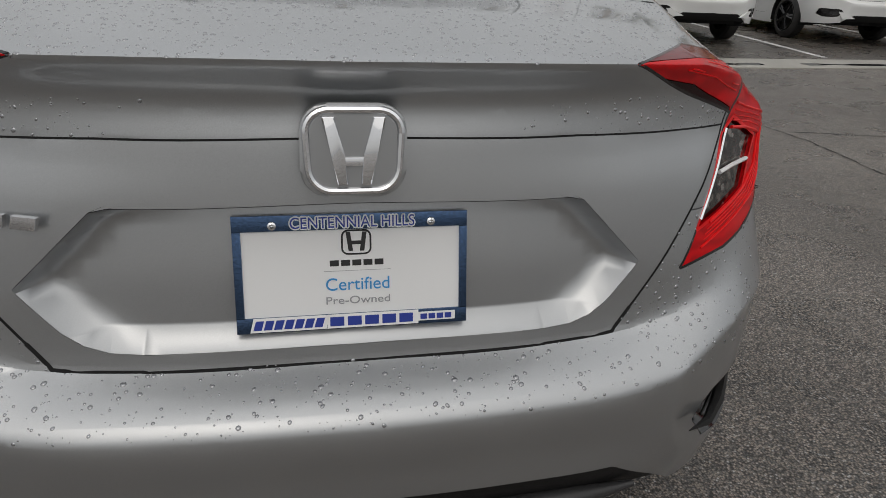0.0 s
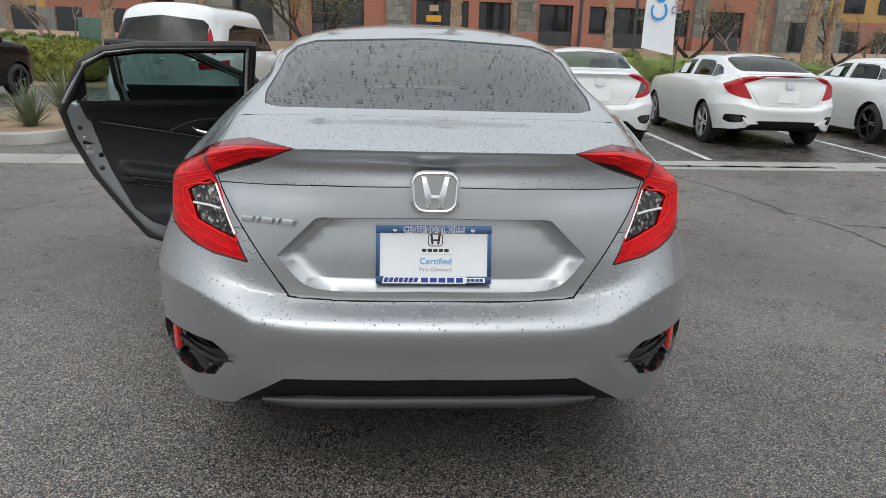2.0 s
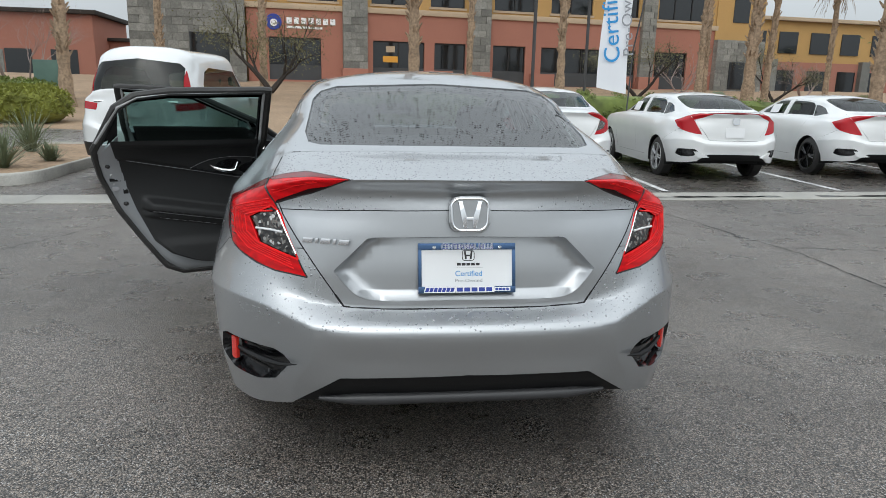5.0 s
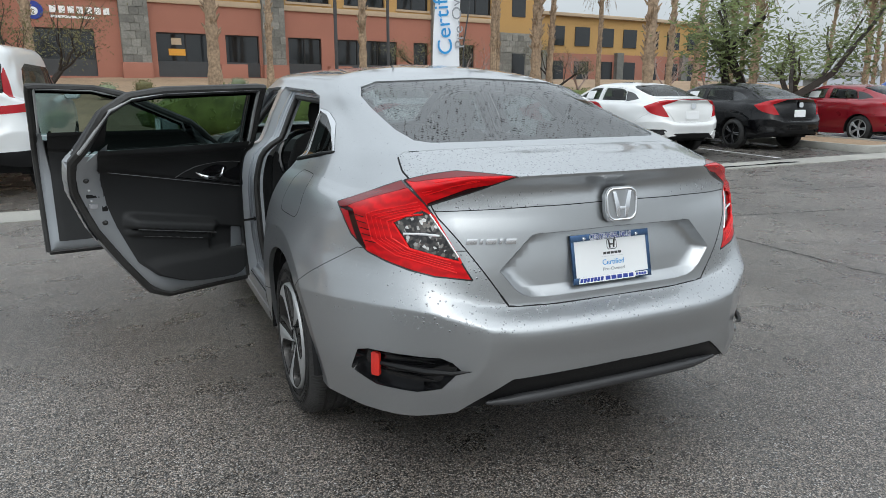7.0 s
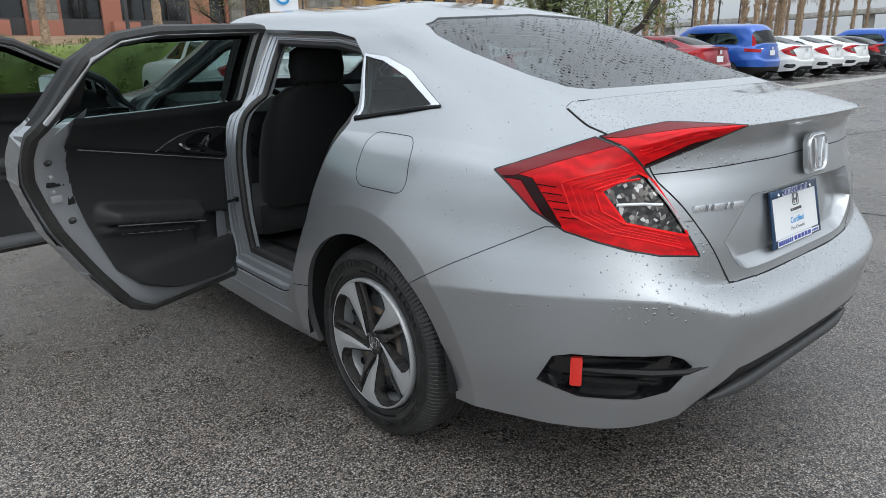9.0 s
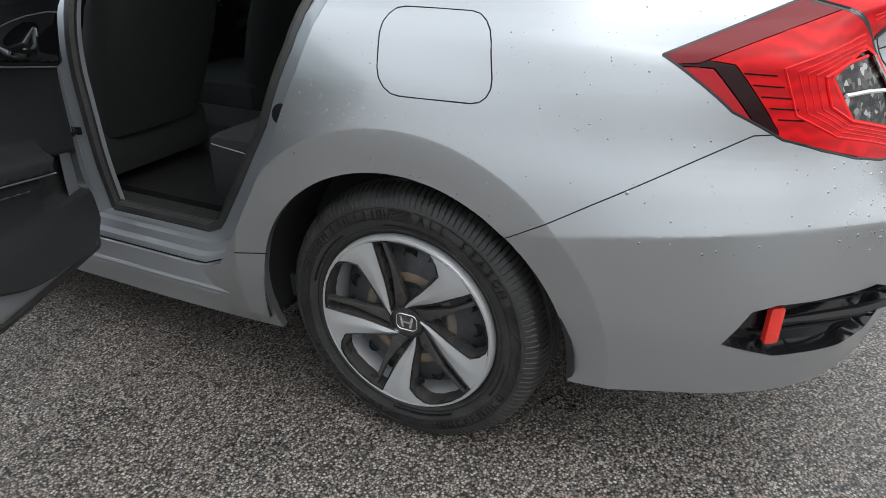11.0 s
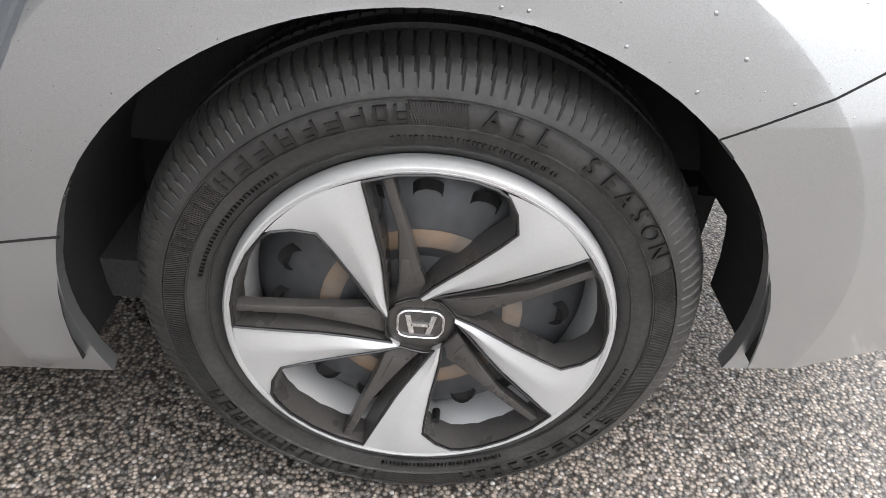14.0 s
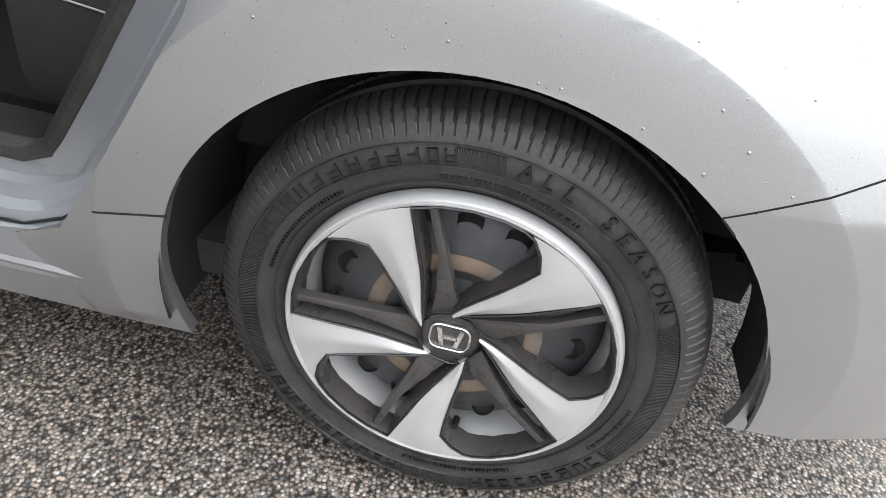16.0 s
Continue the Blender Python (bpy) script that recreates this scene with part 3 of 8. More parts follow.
def seams(bm, tags, mode="left", r=0.002, keep=lambda p: True):
    """Dark joint strips along the outer edges of the panels with these tags, flush in the skin."""
    tag = bm.faces.layers.int["panel"]
    bm.normal_update()
    edges = []
    for e in bm.edges:
        if sum(f[tag] in tags for f in e.link_faces) != 1 or len(e.link_faces) != 2:
            continue
        a, b = e.verts
        if (abs(a.co.x) < 0.002 and abs(b.co.x) < 0.002) or e.calc_length() < 1e-5 or not keep((a.co + b.co) / 2):
            continue
        edges.append((a, b))
    across, normal = {}, {}
    for a, b in edges:
        for v, w in ((a, b), (b, a)):
            if v not in normal:
                normal[v] = even_normal(v)
            t = (w.co - v.co).normalized().cross(normal[v]).normalized()
            if v in across:
                t = across[v] + (t if t.dot(across[v]) > 0 else -t)
            across[v] = t
    out = bmesh.new()
    for sx in {"left": (1,), "right": (-1,), "both": (1, -1)}[mode]:
        rows = {}
        for v, t in across.items():
            t, n, p = t.normalized(), normal[v], v.co
            rows[v] = [out.verts.new((q.x * sx, q.y, q.z)) for q in (p + t * r + n * 0.0002, p + n * 0.0004, p - t * r + n * 0.0002, p - n * 0.003)]
        for a, b in edges:
            p, q = rows[a], rows[b]
            if across[a].dot(across[b]) < 0:
                q = [q[2], q[1], q[0], q[3]]
            for i in range(4):
                f = (p[i], p[(i + 1) % 4], q[(i + 1) % 4], q[i])
                try:
                    out.faces.new(f)
                except ValueError:
                    pass
    bmesh.ops.remove_doubles(out, verts=[v for v in out.verts if abs(v.co.x) < 0.004], dist=0.0012)
    bmesh.ops.recalc_face_normals(out, faces=out.faces)
    return out


def pick(bm, tags):
    tag = bm.faces.layers.int["panel"]
    return [f for f in bm.faces if f[tag] in tags]


def mark(bm, faces, value):
    tag = bm.faces.layers.int["panel"]
    for f in faces:
        f[tag] = value


def area(bm, tags, u=(0, 16), v=(0, 15)):
    lu, lv = bm.faces.layers.float["station"], bm.faces.layers.float["ring"]
    return [f for f in pick(bm, tags) if u[0] <= f[lu] <= u[1] and v[0] <= f[lv] <= v[1]]


def arc(cy, cz, r, a0, a1, n, x=-0.9):
    return [(x, cy + r * math.cos(radians(a0 + (a1 - a0) * i / n)), cz + r * math.sin(radians(a0 + (a1 - a0) * i / n))) for i in range(n + 1)]


def side(points, x=-0.9):
    return [(x, y, z) for y, z in points]


def rear(points):
    return [(-x, 0, z) for x, z in points]


BODY, BUMPER, BOOT, RECESS, LAMP, LAMP_IN, DIFF, POCKET, FUEL, R_DOOR, F_DOOR, R_WIN, QUARTER_WIN, R_DOOR_WIN, F_DOOR_WIN, SCREEN, HOOD, ARCH, BOOT_TOP, LAMP_CLEAR, LAMP_GLOW, LAMP_EDGE, CHROME_STRIP, NOSE, LAMP_SIDE, LAMP_BAND, LAMP_RIM = range(27)
ARCH_Y, ARCH_Z, ARCH_R = 1.005, 0.300, 0.382
R_DOOR_LINE = side([(2.05, .318), (1.61, .318), (1.525, .355), (1.42, .505), (1.31, .68), (1.235, .86), (1.205, 1.0), (1.312, 1.205), (1.40, 1.265), (1.55, 1.288), (2.05, 1.303)])
F_DOOR_LINE = side([(2.13, .318), (3.12, .318), (3.21, .55), (3.20, .93), (2.98, 1.09), (2.60, 1.26), (2.45, 1.293), (2.13, 1.303)])
BACK, LEFT, CORNER = (0, 1, 0), (1, 0, 0), (0.7, 0.7, 0)


def cut_panels(bm, coupe=False):
    """Cuts a skin into its panels along the seams."""
    # front and rear wheel arches
    for cy in (ARCH_Y, 3.70):
        got = carve(bm, area(bm, {BODY}, v=(0, 7)), arc(cy, ARCH_Z, ARCH_R, -18, 198, 84) + side([(cy - 0.34, 0.05), (cy + 0.34, 0.05)]), LEFT)
        mark(bm, [f for f in got if abs(f.calc_center_median().x) > 0.6], ARCH)
    # tail lamps
    over = (0.6, 0.6, -0.42)
    got = carve(bm, area(bm, {BODY}, u=(1.5, 8.5), v=(3.5, 10.9)), [(-.790, .533, .939), (-.622, .354, 1.014), (-.606, .222, .964), (-.585, .197, .925), (-.503, .105, .744), (-.60, .158, .752), (-.665, .205, .768), (-.720, .260, .790), (-.752, .33, .806), (-.772, .42, .845)], over)
    mark(bm, got, LAMP)
    got = carve(bm, area(bm, {BODY}, u=(0, 7), v=(5.5, 10.9)), [(-.358, .09, 1.048), (-.515, .205, 1.070), (-.57, .27, 1.048), (-.620, .352, 1.016), (-.602, .217, .956), (-.50, .15, 1.003)], (0.45, 0.8, -0.35))
    mark(bm, got, LAMP_IN)
    # boot lid: its upright face, then its deck
    got = carve(bm, area(bm, {BODY}, u=(0, 7), v=(2.5, 10.9)), rear([(-.02, .648), (.28, .6485), (.36, .651), (.395, .656), (.416, .666), (.432, .680), (.505, .752), (.577, .925), (.600, .958), (.622, 1.014), (.618, 1.045), (.594, 1.10), (.52, 1.16), (-.02, 1.2)]), BACK)
    mark(bm, carve(bm, got, side([(-.5, -1), (.462, -1), (.462, 3), (-.5, 3)], x=-1), LEFT), BOOT)
    # bumper: all that lies below the boot, the lamps and the seam to the wheel arch
    got = carve(bm, area(bm, {BODY}, u=(0, 9), v=(0, 6)), side([(-.2, .1), (.83, .1), (.83, .560), (.741, .610), (.606, .685), (.482, .758), (.385, .815), (.2, .83), (-.2, .83)], x=-1), LEFT)
    mark(bm, got, BUMPER)
    got = carve(bm, area(bm, {BUMPER}, u=(0, 5), v=(0, 3)), rear([(-.02, .30), (.60, .30), (.545, .338), (.43, .437), (-.02, .443)]), BACK)
    mark(bm, got, DIFF)
    got = carve(bm, area(bm, {BUMPER}, u=(1, 8), v=(0.3, 3)), [(-.802, .36, .425), (-.792, .32, .50), (-.77, .28, .512), (-.61, .10, .513), (-.585, .075, .50), (-.565, .06, .478), (-.605, .10, .415), (-.66, .15, .398), (-.745, .27, .395)], CORNER)
    mark(bm, got, POCKET)
    got = carve(bm, area(bm, {BOOT}, u=(0, 4), v=(3, 8)), rear([(-.02, .674), (.27, .674), (.315, .678), (.345, .689), (.37, .708), (.418, .767), (.315, .868), (.295, .873), (-.02, .878)]), BACK)
    mark(bm, got, RECESS)
    got = carve(bm, area(bm, {BOOT}, u=(0, 6), v=(3, 9)), rear([(-.02, .60), (.62, .60), (.62, .941), (.30, .955), (-.02, .959)]), BACK)
    mark(bm, got, BOOT_TOP)
    # fuel flap
    flap = [Vector((-.86, .940 + a, .912 + b)) for a, b in rounded(.235, .150, .045, 4)]
    shear = [(p.x, p.y + (p.z - .91) * 0.25, p.z ) for p in flap]
    if not coupe:
        mark(bm, carve(bm, area(bm, {BODY}, u=(5, 10), v=(4, 11)), shear, LEFT), FUEL)
    # doors, with their panes
    roofline = (6, 13.2)
    for line, door, pane, frame_line in (
        (R_DOOR_LINE, R_DOOR, R_DOOR_WIN, side([(1.225, 1.035), (1.325, 1.20), (1.41, 1.248), (1.55, 1.268), (2.02, 1.282), (2.02, 1.035)])),
        (F_DOOR_LINE, F_DOOR, F_DOOR_WIN, side([(2.16, 1.035), (2.16, 1.282), (2.44, 1.272), (2.60, 1.235), (2.93, 1.085), (2.95, 1.035)])),
    ):
        mark(bm, [f for f in carve(bm, area(bm, {BODY, ARCH}, u=(6, 13), v=(0, 13.4)), line, LEFT) if abs(f.calc_center_median().x) > 0.4], door)
        mark(bm, carve(bm, area(bm, {door}, v=(9.5, 13.4)), frame_line, LEFT), pane)
    mark(bm, [f for f in carve(bm, area(bm, {BODY}, u=(5, 10), v=(9.5, 13)), side([(.87, 1.074), (1.18, 1.024), (1.298, 1.205), (1.20, 1.19), (1.05, 1.145)]), LEFT) if abs(f.calc_center_median().x) > 0.5], QUARTER_WIN)
    mark(bm, [f for f in carve(bm, area(bm, {BODY}, u=(5, 10), v=(9.3, 13.2)), side([(.825, 1.072), (1.19, 1.012), (1.312, 1.215), (1.20, 1.205), (1.05, 1.165)]), LEFT) if abs(f.calc_center_median().x) > 0.5], CHROME_STRIP)
    # rear window and windscreen
    got = carve(bm, area(bm, {BODY}, u=(0, 7), v=(10.6, 13.2)), rear([(-.02, 1.126), (.47, 1.124), (.515, 1.13), (.535, 1.16), (.53, 1.27), (.50, 1.306), (.43, 1.328), (-.02, 1.348)]), BACK)
    mark(bm, [f for f in got if f.calc_center_median().y < 1.3], R_WIN)
    got = carve(bm, area(bm, {BODY}, u=(10.5, 16), v=(10.9, 13.2)), rear([(-.02, 1.045), (.55, 1.045), (.62, 1.07), (.55, 1.29), (.45, 1.32), (-.02, 1.345)]), BACK)
    mark(bm, [f for f in got if f.calc_center_median().y > 2.6], SCREEN)
    mark(bm, area(bm, {BODY}, u=(11.2, 16), v=(9, 11)), HOOD)
    mark(bm, area(bm, {BODY}, u=(13.2, 16), v=(0, 9)), NOSE)
    # lamp chambers: the clear one, the wet upper face, the side reflector, the dark band behind it and the dark foot
    got = carve(bm, area(bm, {LAMP}), [(-.690, .275, .908), (-.622, .222, .950), (-.592, .195, .930), (-.530, .122, .795), (-.560, .142, .803), (-.655, .225, .832)], CORNER)
    mark(bm, got, LAMP_CLEAR)
    got = carve(bm, area(bm, {LAMP}), [(-.81, .56, .945), (-.62, .37, 1.03), (-.605, .30, 1.018), (-.630, .290, 1.001), (-.783, .470, .930), (-.80, .53, .925)], over)
    mark(bm, got, LAMP_EDGE)
    got = carve(bm, area(bm, {LAMP}), [(-.793, .508, .922), (-.780, .450, .922), (-.766, .382, .838), (-.772, .408, .832)], CORNER)
    mark(bm, got, LAMP_SIDE)
    got = carve(bm, area(bm, {LAMP}), [(-.84, .60, .955), (-.773, .418, .928), (-.755, .340, .824), (-.752, .33, .74), (-.84, .55, .74)], CORNER)
    mark(bm, got, LAMP_BAND)
    got = carve(bm, area(bm, {LAMP}), [(-.80, .40, .832), (-.755, .335, .812), (-.50, .10, .745), (-.50, .10, .70), (-.80, .40, .70)], CORNER)
    mark(bm, got, LAMP_BAND)
    got = carve(bm, area(bm, {LAMP_IN}), [(-.64, .37, 1.02), (-.515, .205, 1.09), (-.36, .08, 1.07), (-.36, .085, 1.054), (-.600, .295, 1.014)], over)
    mark(bm, got, LAMP_GLOW)
    got = carve(bm, area(bm, {LAMP_IN}), [(-.34, .07, 1.0475), (-.50, .15, 1.016), (-.602, .217, .966), (-.60, .21, .93), (-.34, .0, .93)], (0.45, 0.8, -0.35))
    mark(bm, got, LAMP_RIM)


def flare(bm, cy):
    """Raises a crease round a wheel arch."""
    for r in (0.462, 0.53):
        carve(bm, [f for f in bm.faces if f.calc_center_median().x < -0.7], [(-0.9, cy + r * math.cos(radians(a)), 0.312 + r * math.sin(radians(a))) for a in range(0, 360, 4)], LEFT)
    for v in bm.verts:
        r = math.hypot(v.co.y - cy, v.co.z - 0.312)
        if v.co.x < -0.7 and 0.3 < r < 0.66 and v.co.z > 0.2:
            if r < 0.462:
                v.co.x -= 0.002 + 0.010 * max(0.0, (r - 0.37) / 0.092)
            else:
                v.co.x -= 0.012 * max(0.0, 1 - (r - 0.462) / 0.16) ** 1.6


# ---- the silver saloon ----
def turned(bm, m):
    bm.transform(m)
    return bm


def wheel_cover(parent, m):
    """A 16 inch wheel: five silver blades and five dark windows before a steel wheel. Local x points outwards."""
    def polar(a, r, out=0.0):
        return Vector((out, r * math.cos(radians(a)), r * math.sin(radians(a))))

    def dome(r):
        return 0.006 - 0.024 * (1 - min(r, 0.2) / 0.2) ** 1.3

    def prism(bm, pts, depth, bevel=0.002, lift=0.0):
        top = [bm.verts.new(polar(a, r, dome(r) + lift)) for a, r in pts]
        low = [bm.verts.new(polar(a, r, dome(r) + lift - depth)) for a, r in pts]
        n = len(pts)
        face = bm.faces.new(top)
        for i in range(n):
            bm.faces.new((top[i], low[i], low[(i + 1) % n], top[(i + 1) % n]))
        bmesh.ops.recalc_face_normals(bm, faces=bm.faces)
        if bevel:
            bmesh.ops.bevel(bm, geom=[e for e in face.edges], offset=bevel, segments=2, profile=0.5, affect="EDGES")

    def blade_mesh(a):
        """A tapering blade with a soft keel: two edges joined across a raised middle line."""
        lead = [(108.9, 0.2062), (110.3, 0.180), (112.0, 0.150), (115.0, 0.114), (121.0, 0.085), (133.0, 0.060), (155.5, 0.0415)]
        keel = [(124.0, 0.2080), (121.5, 0.183), (122.0, 0.153), (125.5, 0.112), (133.0, 0.081), (145.0, 0.058), (161.5, 0.0395)]
        trail = [(142.5, 0.2062), (136.5, 0.190), (131.5, 0.1705), (136.2, 0.112), (143.0, 0.081), (152.5, 0.060), (167.0, 0.0418)]
        bm, rows = bmesh.new(), []
        for (a0, r0), (a1, r1), (a2, r2) in zip(lead, keel, trail):
            row = []
            for t in np.linspace(0, 1, 9):
                s = t * 2 if t < 0.5 else t * 2 - 1
                p, q = ((a0, r0), (a1, r1)) if t < 0.5 else ((a1, r1), (a2, r2))
                aa, rr = p[0] + (q[0] - p[0]) * s, p[1] + (q[1] - p[1]) * s
                up = 0.0045 * (1 - abs(2 * t - 1)) * min(1.0, (0.208 - rr) / 0.03) if rr < 0.208 else 0.0
                row.append((aa + a, rr, dome(rr) + up))
            rows.append(row)
        grid = []
        for row in rows:
            (a0, r0, h0), (a2, r2, h2) = row[0], row[-1]
            g = [bm.verts.new(polar(a0, r0, h0 - 0.018)), bm.verts.new(polar(a0, r0, h0 - 0.0022))]
            g += [bm.verts.new(polar(aa, rr, h)) for aa, rr, h in [(a0 + 0.0012 / r0 * 57.3, r0, h0)] + row[1:-1] + [(a2 - 0.0012 / r2 * 57.3, r2, h2)]]
            g += [bm.verts.new(polar(a2, r2, h2 - 0.0022)), bm.verts.new(polar(a2, r2, h2 - 0.018))]
            grid.append(g)
        for p, q in zip(grid, grid[1:]):
            for i in range(len(p) - 1):
                bm.faces.new((p[i], p[i + 1], q[i + 1], q[i]))
        bm.faces.new(grid[-1])
        bmesh.ops.recalc_face_normals(bm, faces=bm.faces)
        if bm.faces[8].normal.x < 0:
            bmesh.ops.reverse_faces(bm, faces=bm.faces)
        return bm

    def reveal(a, pts, closed=True):
        """The dark wall round a window: from its rim inwards and back."""
        bm = bmesh.new()
        mid = Vector((0, sum(r * math.cos(radians(b)) for b, r in pts) / len(pts), sum(r * math.sin(radians(b)) for b, r in pts) / len(pts)))
        turn_a = Matrix.Rotation(radians(a), 4, "X")
        rows = []
        for inset, back in ((0.0, 0.0012), (0.0026, 0.0008), (0.0036, 0.006), (0.0060, 0.036)):
            row = []
            for b, r in pts:
                p = polar(b, r)
                way = mid - p
                row.append(bm.verts.new(turn_a @ (p + way.normalized() * inset + Vector((dome(r) - back, 0, 0)))))
            rows.append(row)
        n = len(pts)
        for p, q in zip(rows, rows[1:]):
            for i in range(n):
                bm.faces.new((p[i], p[(i + 1) % n], q[(i + 1) % n], q[i]))
        bmesh.ops.recalc_face_normals(bm, faces=bm.faces)
        return bm

    WINDOW = [(109.3, 0.2052), (100, 0.2068), (90, 0.2072), (80, 0.2072), (73, 0.2058), (69, 0.2022), (64.0, 0.1890), (59.2, 0.1705), (60.5, 0.145), (64.6, 0.108), (71.5, 0.080), (80.5, 0.060), (96.0, 0.0405), (115, 0.040), (135, 0.042), (152, 0.0420), (131.5, 0.060), (120.2, 0.085), (114.4, 0.114), (111.5, 0.150), (110.0, 0.180)]
    hub = part("wheel_cover", turned(lathe(bmesh.new(), [(-0.0165, 0.0001), (-0.0165, 0.034), (-0.0175, 0.040), (-0.022, 0.046), (-0.034, 0.050)], 48), m), WHEEL_GREY, parent, "dark grey hub of the wheel cover")
    part("rim_ring", turned(lathe(bmesh.new(), [(-0.03, 0.2060), (0.0035, 0.2066), (0.0058, 0.2074), (0.0066, 0.2100), (0.0060, 0.2104), (0.0060, 0.2110), (0.0066, 0.2116), (0.0062, 0.2140), (0.003, 0.2164), (-0.004, 0.2180), (-0.014, 0.2185)], 120), m), WHEEL_SILVER, hub, "silver outer ring of the wheel cover")
    for k in range(5):
        a = 72 * k
        part("blade", turned(blade_mesh(a), m), WHEEL_SILVER, hub, "silver wheel cover blade")
        part("window_rim", turned(reveal(a, WINDOW), m), WHEEL_GREY, hub, sharp=50)
        part("window_edge", turned(tube(bmesh.new(), [polar(b + a, r, dome(r) + 0.0006) for b, r in WINDOW + WINDOW[:1]], 0.0017, 6, cap=False), m), GLOSS_BLACK, hub)
        # the slim bar that splits a window, and the webs at its foot
        bm = bmesh.new()
        prism(bm, [(a + 104.2, 0.203), (a + 101.2, 0.203), (a + 98.5, 0.134), (a + 94.5, 0.088), (a + 88, 0.062), (a + 96, 0.042), (a + 134, 0.043), (a + 120, 0.058), (a + 111, 0.080), (a + 103.5, 0.134)], 0.014, 0.0025, -0.004)
        part("inner_bar", turned(bm, m), WHEEL_GREY, hub)
        bm = bmesh.new()
        prism(bm, [(a + 106, 0.098), (a + 100.5, 0.098), (a + 98, 0.060), (a + 118, 0.058)], 0.012, 0.002, -0.0025)
        part("bar_web", turned(bm, m), WHEEL_GREY, hub)
    # badge
    bm = bmesh.new()
    turn = Matrix(((0, 0, 1, -0.0165), (1, 0, 0, 0), (0, 1, 0, 0), (0, 0, 0, 1)))
    slab(bm, rounded(0.056, 0.044, 0.014), 0.002, turn, 0.0006)
    badge = part("centre_badge", turned(bm, m), WHEEL_GREY, parent)
    bm = bmesh.new()
    for sx in (-1, 1):
        slab(bm, [(sx * 0.015 - 0.003, 0.014), (sx * 0.015 + 0.003, 0.014), (sx * 0.009 + 0.003, -0.014), (sx * 0.009 - 0.003, -0.014)], 0.002, Matrix.Translation((0.002, 0, 0)) @ turn)
    slab(bm, [(-0.010, 0.0015), (0.010, 0.0015), (0.010, -0.003), (-0.010, -0.003)], 0.002, Matrix.Translation((0.002, 0, 0)) @ turn)
    ring_pts = rounded(0.052, 0.040, 0.013)
    tube(bm, [turn @ Vector((x, y, 0.003)) for x, y in ring_pts + ring_pts[:1]], 0.0016, 6, cap=False)
    part("badge_mark", turned(bm, m), CHROME, badge)
    # steel wheel behind, its round holes drawn as dark dishes
    bm = lathe(bmesh.new(), [(-0.040, 0.0001), (-0.040, 0.055), (-0.044, 0.075), (-0.032, 0.098), (-0.034, 0.112), (-0.043, 0.150), (-0.056, 0.178), (-0.075, 0.190), (-0.085, 0.198)], 96)
    steel = part("steel_wheel", turned(bm, m), STEEL, parent, "grey painted steel wheel with rust")
    part("rust_band", turned(lathe(bmesh.new(), [(-0.0335, 0.094), (-0.0310, 0.0985), (-0.0325, 0.112), (-0.034, 0.117)], 96), m), RUST, steel)
    # closed dishes: the shade inside the holes is put into their colour
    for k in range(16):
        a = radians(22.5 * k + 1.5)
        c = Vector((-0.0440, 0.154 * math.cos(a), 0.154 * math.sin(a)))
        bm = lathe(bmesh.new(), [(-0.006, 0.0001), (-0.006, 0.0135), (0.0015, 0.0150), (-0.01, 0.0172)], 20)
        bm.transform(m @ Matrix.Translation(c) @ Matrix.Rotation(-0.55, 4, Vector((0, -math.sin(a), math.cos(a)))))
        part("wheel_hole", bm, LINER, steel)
    # barrel is steel like the disc; light on it is put into the colour
    part("barrel", turned(lathe(bmesh.new(), [(-0.012, 0.212), (-0.03, 0.200), (-0.075, 0.197), (-0.17, 0.197), (-0.18, 0.21)], 96), m), WHEEL_SILVER, steel, "steel rim barrel, the light on it put into its silver colour")
    bm = tube(bmesh.new(), [polar(281, 0.168, -0.03), polar(281, 0.166, -0.012)], [0.0055, 0.0045], 10)
    part("valve", turned(bm, m), BLACK, parent)
    return hub


